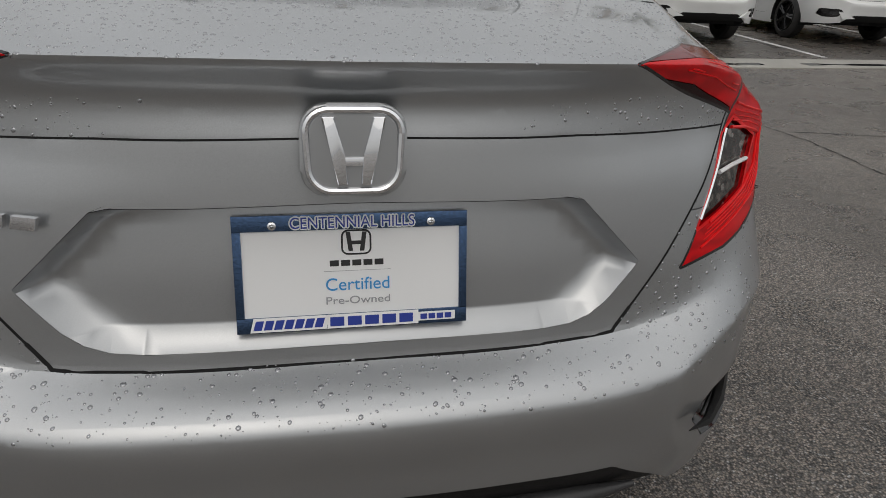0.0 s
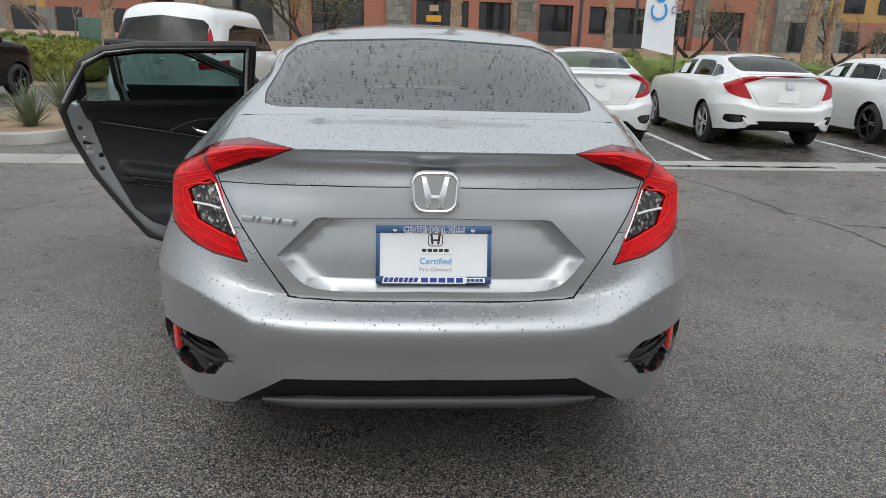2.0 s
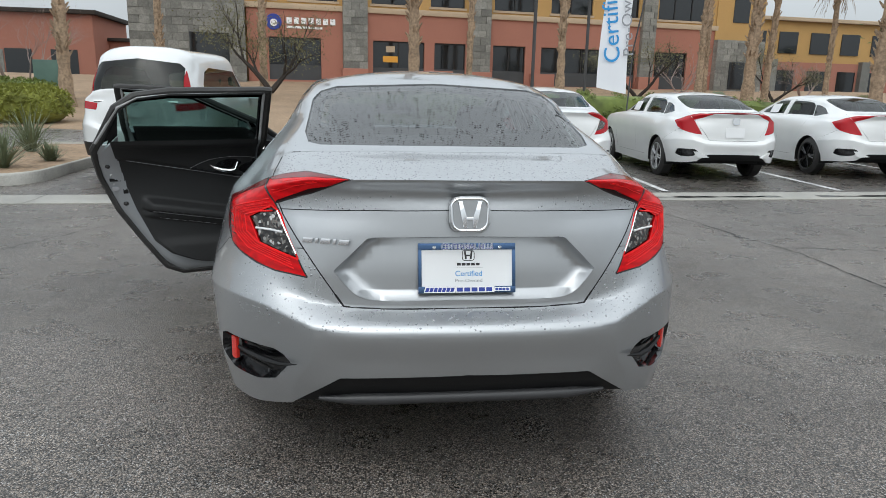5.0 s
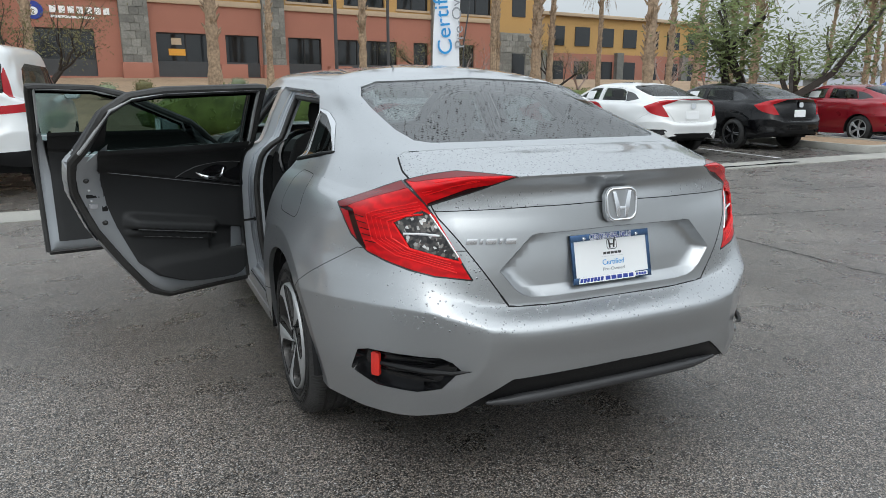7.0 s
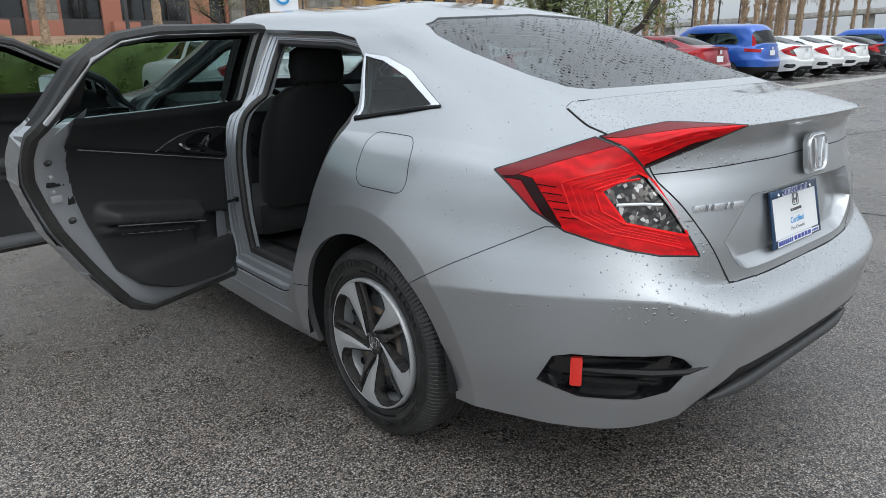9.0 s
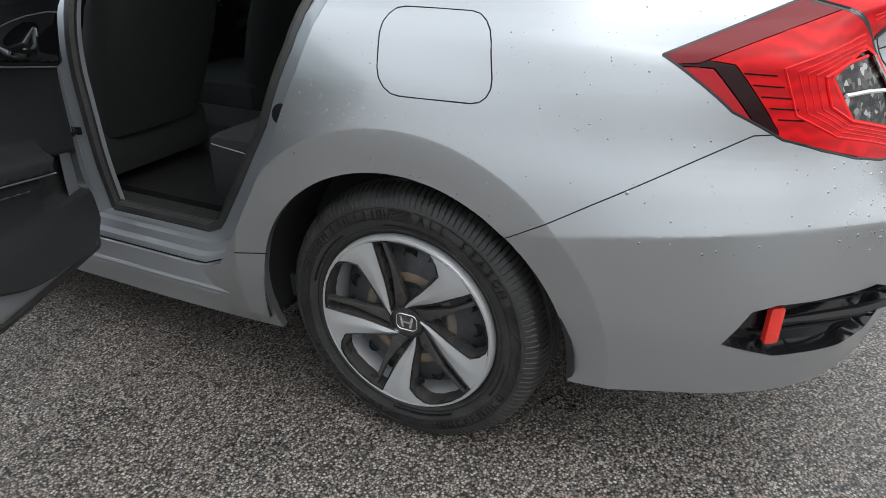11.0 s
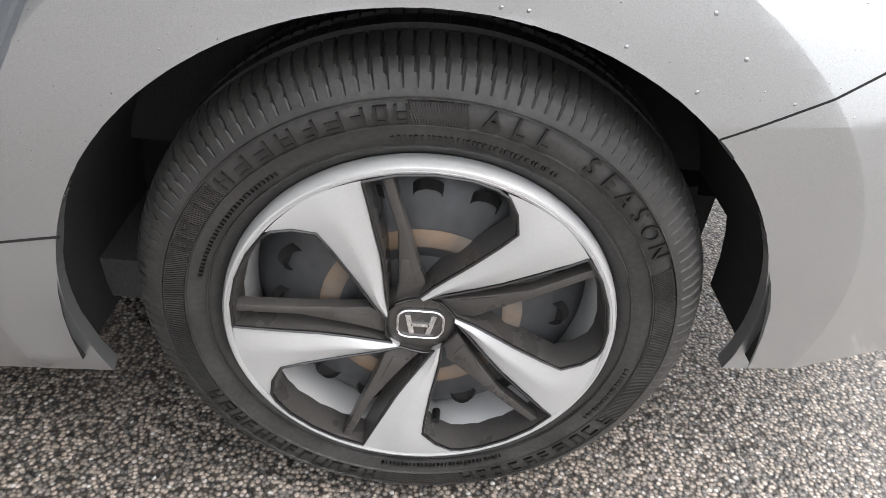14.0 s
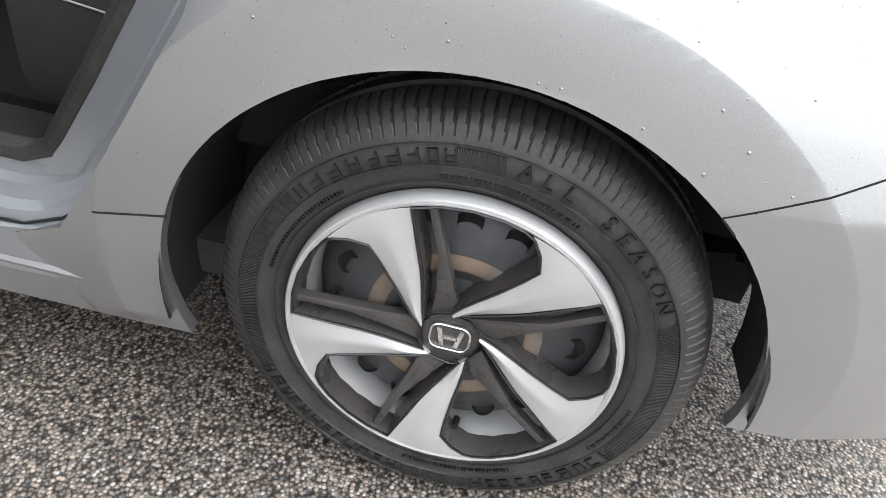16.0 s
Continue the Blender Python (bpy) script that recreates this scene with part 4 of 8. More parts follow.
def tyre(parent, m, detailed, R=0.322):
    r0 = 0.221
    prof = [(-0.195, r0 - 0.01), (-0.212, 0.25), (-0.208, 0.285), (-0.195, R - 0.012), (-0.180, R - 0.003), (-0.15, R), (-0.146, R - 0.007), (-0.138, R - 0.007), (-0.134, R), (-0.112, R + 0.001), (-0.108, R - 0.007),
            (-0.100, R - 0.007), (-0.096, R + 0.001), (-0.074, R), (-0.070, R - 0.007), (-0.062, R - 0.007), (-0.058, R), (-0.036, R - 0.0035), (-0.020, R - 0.011), (-0.010, R - 0.022), (-0.004, R - 0.034), (0.0015, 0.272), (0.0022, 0.262), (0.0008, 0.2585), (0.0005, 0.246), (-0.0035, 0.2375), (-0.0035, 0.234), (-0.008, 0.226), (-0.016, r0 - 0.003), (-0.03, r0 - 0.012)]
    deep = {3: 0.003, 4: 0.004, 5: 0.004, 9: 0.003, 12: 0.003, 16: 0.005, 17: 0.006, 18: 0.0055, 19: 0.0045, 20: 0.0022}
    segs = 1120 if detailed else 280
    shift = {16: 0, 17: 0, 18: 1, 19: 2, 20: 2, 9: 1, 12: 1}
    def wave(k, i):
        k = k + shift.get(i, 0)
        if i == 20 and (k // 8) % 3:
            return 0.0
        return -deep.get(i, 0) if k % 8 == 0 and detailed else 0.0
    t = part("tyre", turned(lathe(bmesh.new(), prof, segs, wave=wave), m), RUBBER, parent, "black rubber tyre, wet at the tread", sharp=30)
    # moulded sidewall: raised bars, ring lines and fine hatching
    def plate_at(bm, a, w, r1, r2, h, slant=0.0):
        vs = [bm.verts.new((x, r * math.cos(radians(b)), r * math.sin(radians(b)))) for x in (-0.003, h) for b, r in ((a, r1), (a + slant, r2), (a + w + slant, r2), (a + w, r1))]
        for q in ((4, 5, 6, 7), (0, 4, 7, 3), (1, 5, 4, 0), (2, 6, 5, 1), (3, 7, 6, 2)):
            bm.faces.new([vs[i] for i in q])
    bm = bmesh.new()
    rng = random.Random(4)
    for a0, a1 in ((96, 160), (206, 262), (286, 336)):
        a = a0
        while a < a1:
            w = rng.uniform(2.6, 4.0)
            plate_at(bm, a, 0.55, 0.2595, 0.2755, 0.0042)
            if rng.random() < 0.7:
                plate_at(bm, a + w - 0.6, 0.55, 0.2595, 0.2755, 0.0042)
            for r in rng.sample((0.2595, 0.2668, 0.2735), rng.choice((1, 2, 2))):
                plate_at(bm, a + 0.4, w - 0.9, r, r + 0.0022, 0.0042)
            a += w + rng.uniform(1.2, 2.4)
    for a0, a1, r1 in ((62, 100, 0.2400), (128, 166, 0.2400), (262, 300, 0.2400), (330, 352, 0.2440)):
        a = a0
        while a < a1:
            plate_at(bm, a, rng.uniform(0.3, 0.9), r1, r1 + 0.0045, 0.0022)
            a += 1.25
    bmesh.ops.recalc_face_normals(bm, faces=bm.faces)
    part("sidewall_relief", turned(bm, m), RUBBER_DARK, t, kind="stuff")
    for k, ch in enumerate("ALL SEASON"):
        if ch != " " and detailed:
            a = radians(80 - 5.4 * k - (0.5 if k > 3 else 0))
            c, n = math.cos(a), math.sin(a)
            words("lettering", ch, 0.0255, m @ Matrix(((0, 0, 1, 0.0040), (n, c, 0, 0.2690 * c), (-c, n, 0, 0.2690 * n), (0, 0, 0, 1))), RUBBER_DARK, t, 0.0016, "raised tyre lettering")
    bm = bmesh.new()
    for a0, a1 in ((84, 95), (140, 205), (-28, 24), (262, 286)):
        a = a0
        while a < a1:
            plate_at(bm, a, 0.22, 0.2570, 0.2785, 0.0035, 1.2)
            a += 0.55
    bmesh.ops.recalc_face_normals(bm, faces=bm.faces)
    part("sidewall_ribbing", turned(bm, m), RUBBER, t, kind="stuff")
    for r, h in ((0.2555, 0.0036), (0.2805, 0.0030), (0.2330, 0.0005)):
        part("sidewall_ring", turned(lathe(bmesh.new(), [(h - 0.003, r - 0.0012), (h, r - 0.0004), (h, r + 0.0004), (h - 0.003, r + 0.0012)], 120), m), RUBBER, t)
    return t


def lamp(parent, sk, mode, label):
    base = part("tail_lamp", panel(sk, {LAMP}, mode, 0.0012, 0.02), RED_GLOW, parent, label)
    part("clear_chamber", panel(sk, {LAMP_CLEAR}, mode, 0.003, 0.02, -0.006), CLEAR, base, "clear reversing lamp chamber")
    part("upper_lens", panel(sk, {LAMP_EDGE}, mode, 0.0008, 0.01), RED_DARK, base, "dark red upper face of the lens, wet with rain")
    part("side_reflector", panel(sk, {LAMP_SIDE}, mode, 0.0018, 0.01, -0.001), RED, base, "plain red side reflector")
    part("dark_border", panel(sk, {LAMP_BAND}, mode, 0.0004, 0.01, -0.0004), RED_BLACK, base, "nearly black red border of the lens")
    inner = part("inner_lamp", panel(sk, {LAMP_IN}, mode, 0.001, 0.02), RED_GLOW, base, "red lens on the boot lid")
    part("upper_lens", panel(sk, {LAMP_GLOW}, mode, 0.0008, 0.01), RED_DARK, inner, "dark red upper face of the lens")
    part("dark_border", panel(sk, {LAMP_RIM}, mode, 0.0004, 0.01, -0.0004), RED_BLACK, inner)
    # dark joints round the lamp and between its chambers
    part("lens_joint", seams(sk, {LAMP, LAMP_CLEAR, LAMP_EDGE, LAMP_SIDE, LAMP_BAND}, mode, 0.0024), GLOSS_BLACK, base)
    part("lens_joint", seams(sk, {LAMP_IN, LAMP_GLOW, LAMP_RIM}, mode, 0.0022), GLOSS_BLACK, inner)
    part("chamber_joint", seams(sk, {LAMP_CLEAR}, mode, 0.0030), LIGHT_GUIDE, base, "thin bright rim of the clear chamber")

    def laid(points, off=0.0004):
        out = []
        for p, q in zip(points, points[1:]):
            for k in range(6):
                c, n = WHOLE.find_nearest(Vector(p).lerp(Vector(q), k / 6) * Vector((-1, 1, 1)))[:2]
                c = c + n * off
                out.append(c if mode == "left" else Vector((-c.x, c.y, c.z)))
        return out
    # light guides: bent lines that follow the clear chamber's outer edge, closer and closer to it
    way = [(.640, .212, .972), (.700, .262, .958), (.752, .345, .925), (.742, .315, .850), (.690, .248, .808), (.60, .175, .782), (.530, .122, .762)]
    heart = Vector((.600, .175, .875))
    for k, r in ((0.0, 0.0022), (0.10, 0.0012), (0.17, 0.0012), (0.24, 0.0012), (0.33, 0.0030)):
        part("light_guide", tube(bmesh.new(), laid([Vector(p).lerp(heart, k) for p in way]), r, 6), LIGHT_GUIDE, base, "brighter red light guide")
    for k in (0.0, 0.35):
        part("light_guide", tube(bmesh.new(), laid([Vector(p).lerp(Vector(q), k) for p, q in (((.602, .240, 1.000), (.60, .225, .975)), ((.54, .19, 1.028), (.53, .165, 1.012)), ((.46, .135, 1.042), (.44, .11, 1.034)))]), 0.0014, 6), LIGHT_GUIDE, inner)
    # dark strips of the grid between the band and the guides
    for k in range(5):
        z = 0.915 - 0.018 * k
        part("lens_grid", tube(bmesh.new(), laid([(.768 - .003 * k, .405 - .016 * k, z), (.752 - .004 * k, .345 - .014 * k, z - 0.002)], 0.0001), 0.0016, 5), RED_BLACK, base)
    # the pale bar across the clear chamber and the bulb shell above it
    part("chamber_bar", tube(bmesh.new(), laid([(.668, .245, .874), (.62, .205, .876), (.575, .165, .874)], -0.002), 0.0036, 6), WHITE_SIGN, base, "pale bar across the clear chamber")
    part("chamber_edge", tube(bmesh.new(), laid([(.600, .205, .936), (.565, .165, .870), (.532, .125, .800)], -0.001), 0.0032, 6), CHROME, base, "bright edge of the clear chamber")
    return base


def drops(sk, tags, count, seed, size=(0.0012, 0.0042), keep=lambda p: True, mode="left"):
    """Many rain drops on the panels: flat domes of mixed size."""
    rng = random.Random(seed)
    faces = [f for f in pick(sk, tags)]
    weights = [f.calc_area() for f in faces]
    bm = bmesh.new()
    n = 0
    for f in rng.choices(faces, weights, k=count * 4):
        if n >= count:
            break
        vs = [v.co for v in f.verts]
        w = [rng.random() ** 1.5 for _ in vs]
        p = sum((v * k for v, k in zip(vs, w)), Vector()) / sum(w)
        if len(vs) == 4:
            s, t = rng.random(), rng.random()
            p = vs[0].lerp(vs[1], s).lerp(vs[3].lerp(vs[2], s), t)
        if not keep(p) or f.normal.z < -0.15:
            continue
        r = size[0] + (size[1] - size[0]) * rng.random() ** 3.2
        no = f.normal
        a = no.orthogonal().normalized()
        b = no.cross(a)
        turn, sx, sy = rng.uniform(0, 6.28), rng.uniform(0.8, 1.25), rng.uniform(0.8, 1.25)
        x = 1
        if mode == "both" and rng.random() < 0.5:
            x = -1
        rings = []
        for rr, hh in ((1.0, -0.04), (0.80, 0.20), (0.40, 0.32)):
            ring_v = []
            for i in range(8):
                c, s = math.cos(i * math.tau / 8 + turn) * sx, math.sin(i * math.tau / 8 + turn) * sy
                q = p + (a * c + b * s) * rr * r + no * hh * r
                ring_v.append(bm.verts.new((q.x * x, q.y, q.z)))
            rings.append(ring_v)
        for lo, hi in zip(rings, rings[1:]):
            for i in range(8):
                q = (lo[i], lo[(i + 1) % 8], hi[(i + 1) % 8], hi[i])
                bm.faces.new(q if x > 0 else q[::-1])
        bm.faces.new(rings[-1] if x > 0 else rings[-1][::-1])
        n += 1
    return bm


hero = thing("silver_saloon_car", "wet silver metallic four-door saloon car with two doors standing open", "car")
sk = skin(1.0)
WHOLE = BVHTree.FromBMesh(sk)
flare(sk, ARCH_Y)
flare(sk, 3.70)
cut_panels(sk)

part("body_shell", panel(sk, {BODY}, "both", 0.0012, 0.02), SILVER, hero, "silver metallic body with roof, pillars and rear quarters")
bumper = part("rear_bumper", panel(sk, {BUMPER}, "both", 0.0012, 0.02), SILVER, hero, "silver rear bumper beaded with rain")
lip = tube(bmesh.new(), [(x, 0.050 + 0.13 * max(0, abs(x) - 0.25) ** 1.4, 0.352 + 0.05 * max(0, abs(x) - 0.40)) for x in np.linspace(-0.47, 0.47, 33)], [0.006 + 0.013 * min(1, (16 - abs(k - 16)) / 4) for k in range(33)], 10)
part("diffuser_lip", lip, SATIN_BLACK, bumper, "rolled satin lower edge of the insert")
part("diffuser", panel(sk, {DIFF}, "both", 0.001, 0.05, -0.012), BLACK, bumper, "black lower bumper insert")
boot = part("boot_lid", panel(sk, {BOOT_TOP}, "both", 0.0008, 0.02), SILVER, hero, "lower silver skin of the boot lid")
part("boot_deck", panel(sk, {BOOT}, "both", 0.0008, 0.02), SILVER, boot, "silver boot deck with a lip spoiler")
part("bonnet", panel(sk, {HOOD}, "both", 0.002, 0.015), SILVER, hero)
part("front_bumper", panel(sk, {NOSE}, "both", 0.001, 0.015), SILVER, hero)
part("rear_window", panel(sk, {R_WIN}, "both", 0.001, 0.004, -0.004), GLASS_REAR, hero, "tinted rear window covered in rain drops").visible_shadow = False
part("windscreen", panel(sk, {SCREEN}, "both", 0.001, 0.004, -0.004), GLASS, hero).visible_shadow = False

# unseen black backing, added so that the lamp and bumper gaps look dark
bm = panel(sk, {LAMP, LAMP_IN, LAMP_CLEAR, LAMP_GLOW, LAMP_EDGE, LAMP_SIDE, LAMP_BAND, LAMP_RIM, BUMPER, POCKET}, "both", 0.0, 0.0, -0.075)
bmesh.ops.delete(bm, geom=[f for f in bm.faces if f.calc_center_median().z > 0.955 or (f.calc_center_median().z < 0.72 and f.calc_center_median().y > 0.36)], context="FACES")
part("inner_structure", bm, LINER, hero)

for mode in ("left", "right"):
    part("shut_line", seams(sk, {BOOT, BOOT_TOP, RECESS}, mode, 0.0021, lambda p: 0.69 < p.z < 1.03), LINER, hero, "dark gap beside the boot lid")
part("shut_line", seams(sk, {BOOT, BOOT_TOP, RECESS}, "both", 0.0033, lambda p: p.z <= 0.69), LINER, hero, "dark gap round the boot lid")
for mode in ("left", "right"):
    part("shut_line", seams(sk, {BOOT, BOOT_TOP, RECESS, LAMP_IN, LAMP_GLOW}, mode, 0.0030, lambda p: 1.01 <= p.z < 1.102 and p.x < -0.5 and p.y < 0.45), LINER, hero, "dark gap beside the boot deck")
part("shut_line", seams(sk, {BOOT_TOP, RECESS}, "both", 0.0014, lambda p: p.z > 0.92), LINER, boot)
for mode in ("left", "right"):
    part("shut_line", seams(sk, {BUMPER, DIFF, POCKET}, mode, 0.0012, lambda p: p.z > 0.58 and p.y > 0.3), LINER, hero, "fine gap above the bumper")
part("shut_line", seams(sk, {FUEL}, "left", 0.0011), LINER, hero)

# the sunk plate area: a dished copy of its panel
rec = panel(sk, {RECESS}, "both", 0.0, 0.0)
rec.normal_update()
rim_lines = [(e.verts[0].co.copy(), e.verts[1].co.copy()) for e in rec.edges if len(e.link_faces) == 1 and not (abs(e.verts[0].co.x) < 0.003 and abs(e.verts[1].co.x) < 0.003)]


def off_line(p, a, b):
    t = min(max((p - a).dot(b - a) / max((b - a).length_squared, 1e-12), 0.0), 1.0)
    return (p - a.lerp(b, t)).length


for v, d in [(v, min(off_line(v.co, a, b) for a, b in rim_lines)) for v in rec.verts]:
    x, z = abs(v.co.x), v.co.z
    top, slant = 0.878 - z, ((0.418 - x) * 0.104 - (z - 0.767) * 0.103) / 0.1464
    depth = 0.031 + 0.024 * min(max((z - 0.674) / 0.20, 0.0), 1.0)
    k = min(d / 0.024, 1.0)
    upper = min(top / 0.014, slant / 0.020, d / 0.012, 1.0) if z > 0.77 else 0.0
    v.co.y += depth * max(0.0, k * k * (3 - 2 * k), upper if z > 0.80 else upper * (z - 0.77) / 0.03)
part("plate_recess", rec, SILVER, boot, "sunk silver panel behind the plate", sharp=60)

for mode, sgn in (("left", -1), ("right", 1)):
    lamp(hero, sk, mode, "red tail lamp with a clear reversing chamber")
    part("fuel_flap", panel(sk, {FUEL}, mode, 0.0016, 0.01), SILVER, hero, "silver fuel flap") if mode == "left" else part("quarter_skin", panel(sk, {FUEL}, mode, 0.0, 0.0), SILVER, hero)
    part("quarter_window", panel(sk, {QUARTER_WIN}, mode, 0.001, 0.006, -0.003), GLASS_DARK, hero, "dark quarter window")
    part("quarter_window_trim", panel(sk, {CHROME_STRIP}, mode, 0.0005, 0.006, 0.001), CHROME, hero, "chrome strip round the quarter window")
    if mode == "left":
        low = [WHOLE.ray_cast(Vector((-2, y, z)), Vector((1, 0, 0)))[0] for y, z in ((.828, 1.071), (.92, 1.059), (1.05, 1.038), (1.19, 1.014))]
        part("lower_trim", tube(bmesh.new(), low, [.006, .009, .010, .010], 8), BLACK, hero, "black strip under the quarter window")
    # rear corner pocket with its fin and reflector
    pocket = panel(sk, {POCKET}, mode, 0.0, 0.0)
    pocket.normal_update()
    rim = {v for e in pocket.edges if len(e.link_faces) == 1 for v in e.verts}
    for v, n in [(v, v.normal.copy()) for v in pocket.verts if v not in rim]:
        v.co -= n * 0.035
    vent = part("corner_vent", pocket, GLOSS_BLACK, bumper, "black corner vent of the bumper")
    bm = bmesh.new()
    tip = [(0.748, 0.266, 0.462), (0.703, 0.203, 0.464), (0.642, 0.126, 0.467), (0.586, 0.067, 0.474), (0.534, 0.038, 0.482)]
    tube(bm, [(sgn * x, y, z) for x, y, z in tip], [0.006, 0.010, 0.011, 0.008, 0.001], 6)
    part("vent_fin", bm, BLACK, vent)
    bm = bmesh.new()
    for z in (0.435, 0.488):
        tube(bm, [(sgn * 0.762, 0.308, z), (sgn * 0.665, 0.175, z + 0.004), (sgn * 0.618, 0.128, z)], [0.003, 0.004, 0.002], 5)
    part("vent_rib", bm, BLACK, vent)
    bm = bmesh.new()
    m = Matrix.Translation((sgn * 0.752, 0.272, 0.459)) @ Matrix.Rotation(sgn * radians(52), 4, "Z") @ Matrix.Rotation(radians(90), 4, "X")
    slab(bm, rounded(0.030, 0.078, 0.006, 3), 0.012, m, 0.002)
    part("reflector", bm, REFLECTOR, vent, "small upright red reflector")


# wheels
for cy, sgn in ((1.0, -1), (1.0, 1), (3.7, -1), (3.7, 1)):
    m = Matrix.Translation((sgn * 0.868, cy, 0.3165)) @ (Matrix.Rotation(math.pi, 4, "Z") if sgn < 0 else Matrix())
    w = thing("wheel", "", "")
    w.parent = hero
    w["label"] = "tyre on a five-blade silver and grey wheel cover"
    tyre(w, m, sgn < 0 and cy < 2)
    wheel_cover(w, m)
for cy in (1.005, 3.70):
    for sgn in (-1, 1):
        bm = bmesh.new()
        lathe(bm, [(sgn * 0.872, 0.384), (sgn * 0.86, 0.394), (sgn * 0.60, 0.392), (sgn * 0.58, 0.01)], 60, centre=(0, cy, ARCH_Z))
        bmesh.ops.bisect_plane(bm, geom=list(bm.verts) + list(bm.edges) + list(bm.faces), dist=1e-5, plane_co=(0, cy - 0.38, 0.295), plane_no=(0, -0.09, -1), clear_outer=True)
        for co, no in (((sgn * 0.712, 0, 0), (1, 0, 0)), ((0, 0, 0.405), (0, 0, 1))):
            bmesh.ops.bisect_plane(bm, geom=list(bm.verts) + list(bm.edges) + list(bm.faces), dist=1e-5, plane_co=co, plane_no=no)
        bmesh.ops.delete(bm, geom=[f for f in bm.faces if f.calc_center_median().y < cy - 0.22 and f.calc_center_median().z < 0.405 and abs(f.calc_center_median().x) < 0.712], context="FACES")
        part("wheel_well", bm, LINER, hero, "black wheel arch liner")

# underside
bm = box(bmesh.new(), (-0.52, 0.55, 0.24), (0.52, 4.4, 0.32))
box(bm, (-0.76, 1.42, 0.19), (0.76, 3.28, 0.29))
part("underside", bm, LINER, hero)

# number plate in its holder, with printed sheet
lean = math.atan2(0.036, 0.150)
pm = Matrix.Translation((0.0, 0.094, 0.771)) @ Matrix.Rotation(radians(90) - lean, 4, "X")
plate = part("plate_frame", slab(slab(slab(slab(bmesh.new(), [(-.156, .079), (.156, .079), (.156, .058), (-.156, .058)], .006, pm, .0015), [(-.156, -.058), (.156, -.058), (.156, -.079), (-.156, -.079)], .006, pm, .0015), [(-.156, .058), (-.145, .058), (-.145, -.058), (-.156, -.058)], .006, pm, .0015), [(.145, .058), (.156, .058), (.156, -.058), (.145, -.058)], .006, pm, .0015), PLATE_CHROME, boot, "chrome plate frame, its blue-black reflections put into the colour")
part("plate_sheet", slab(bmesh.new(), [(-.15, -.07), (.15, -.07), (.15, .07), (-.15, .07)], .003, pm), WHITE_SIGN, plate, "white dealer sheet with blue print")
at = lambda x, y, z=0.0063: pm @ Matrix.Translation((x, y, z))
for dx, dy in ((.0018, 0), (-.0018, 0), (0, .0018), (0, -.0018), (.0013, .0013), (-.0013, .0013), (.0013, -.0013), (-.0013, -.0013)):
    words("letter_outline", "CENTENNIAL HILLS", 0.0215, at(dx, 0.0675 + dy, 0.0063 + 0.03 * (dx + 1.7 * dy)), WHITE_INK, plate, squeeze=0.88)
words("lettering", "CENTENNIAL HILLS", 0.0215, at(0, 0.0675, 0.0072), NAVY_INK, plate, squeeze=0.88)
words("lettering", "Certified", 0.0245, at(0.005, -0.018, 0.0034), BLUE_INK, plate, squeeze=1.0)
words("lettering", "Pre-Owned", 0.0150, at(0.005, -0.040, 0.0034), GREY_INK, plate, squeeze=1.25)
bm = slab(bmesh.new(), [(-.045, .0015), (.045, .0015), (.045, .001), (-.045, .001)], .0004, at(.005, 0, .003))
part("print_rule", bm, GREY_INK, plate)
for k in range(5):
    part("maker_bar", slab(bmesh.new(), [(-.036 + .0150 * k, .0050), (-.024 + .0150 * k, .0050), (-.024 + .0150 * k, -.0030), (-.036 + .0150 * k, -.0030)], .0005, at(.004, .011, .003)), BLACK_INK, plate)
bm = bmesh.new()
for sx in (-1, 1):
    slab(bm, [(sx * .011 - .003, .014), (sx * .011 + .003, .014), (sx * .0075 + .003, -.012), (sx * .0075 - .003, -.012)], .0005, at(.004, .040, .003))
slab(bm, [(-.008, .002), (.008, .002), (.008, -.003), (-.008, -.003)], .0005, at(.004, .040, .003))
ring_pts = rounded(.038, .032, .008)
tube(bm, [at(.004, .040, .0034) @ Vector((x, y, 0)) for x, y in ring_pts + ring_pts[:1]], .0012, 4, cap=False)
part("maker_mark", bm, BLACK_INK, plate)
for x0, x1, count, h, lean_k in ((-.135, -.042, 7, .0085, .004), (-.034, .084, 5, .0085, 0), (.090, .136, 4, .0050, 0)):
    part("dealer_bar", slab(bmesh.new(), [(x0 - .004, -.0690 - h), (x1 + .003, -.0690 - h), (x1 + .003 + lean_k, -.0665 + h), (x0 - .003 + lean_k, -.0665 + h)], .0006, at(0, 0, .0060)), WHITE_INK, plate)
    step = (x1 - x0) / count
    for k in range(count):
        p = x0 + step * k
        part("dealer_bar", slab(bmesh.new(), [(p, -.0680 - h * .75), (p + step * .80, -.0680 - h * .75), (p + step * .80 + lean_k, -.0680 + h * .75), (p + lean_k, -.0680 + h * .75)], .0006, at(0, 0, .0065)), NAVY_INK, plate)
for x in (-.105, .105):
    part("screw", lathe(bmesh.new(), [(.0062, .0001), (.0085, .003), (.0075, .0055), (.0062, .006)], 14, axis="z", m=at(x, .0655, 0)), CHROME, plate)

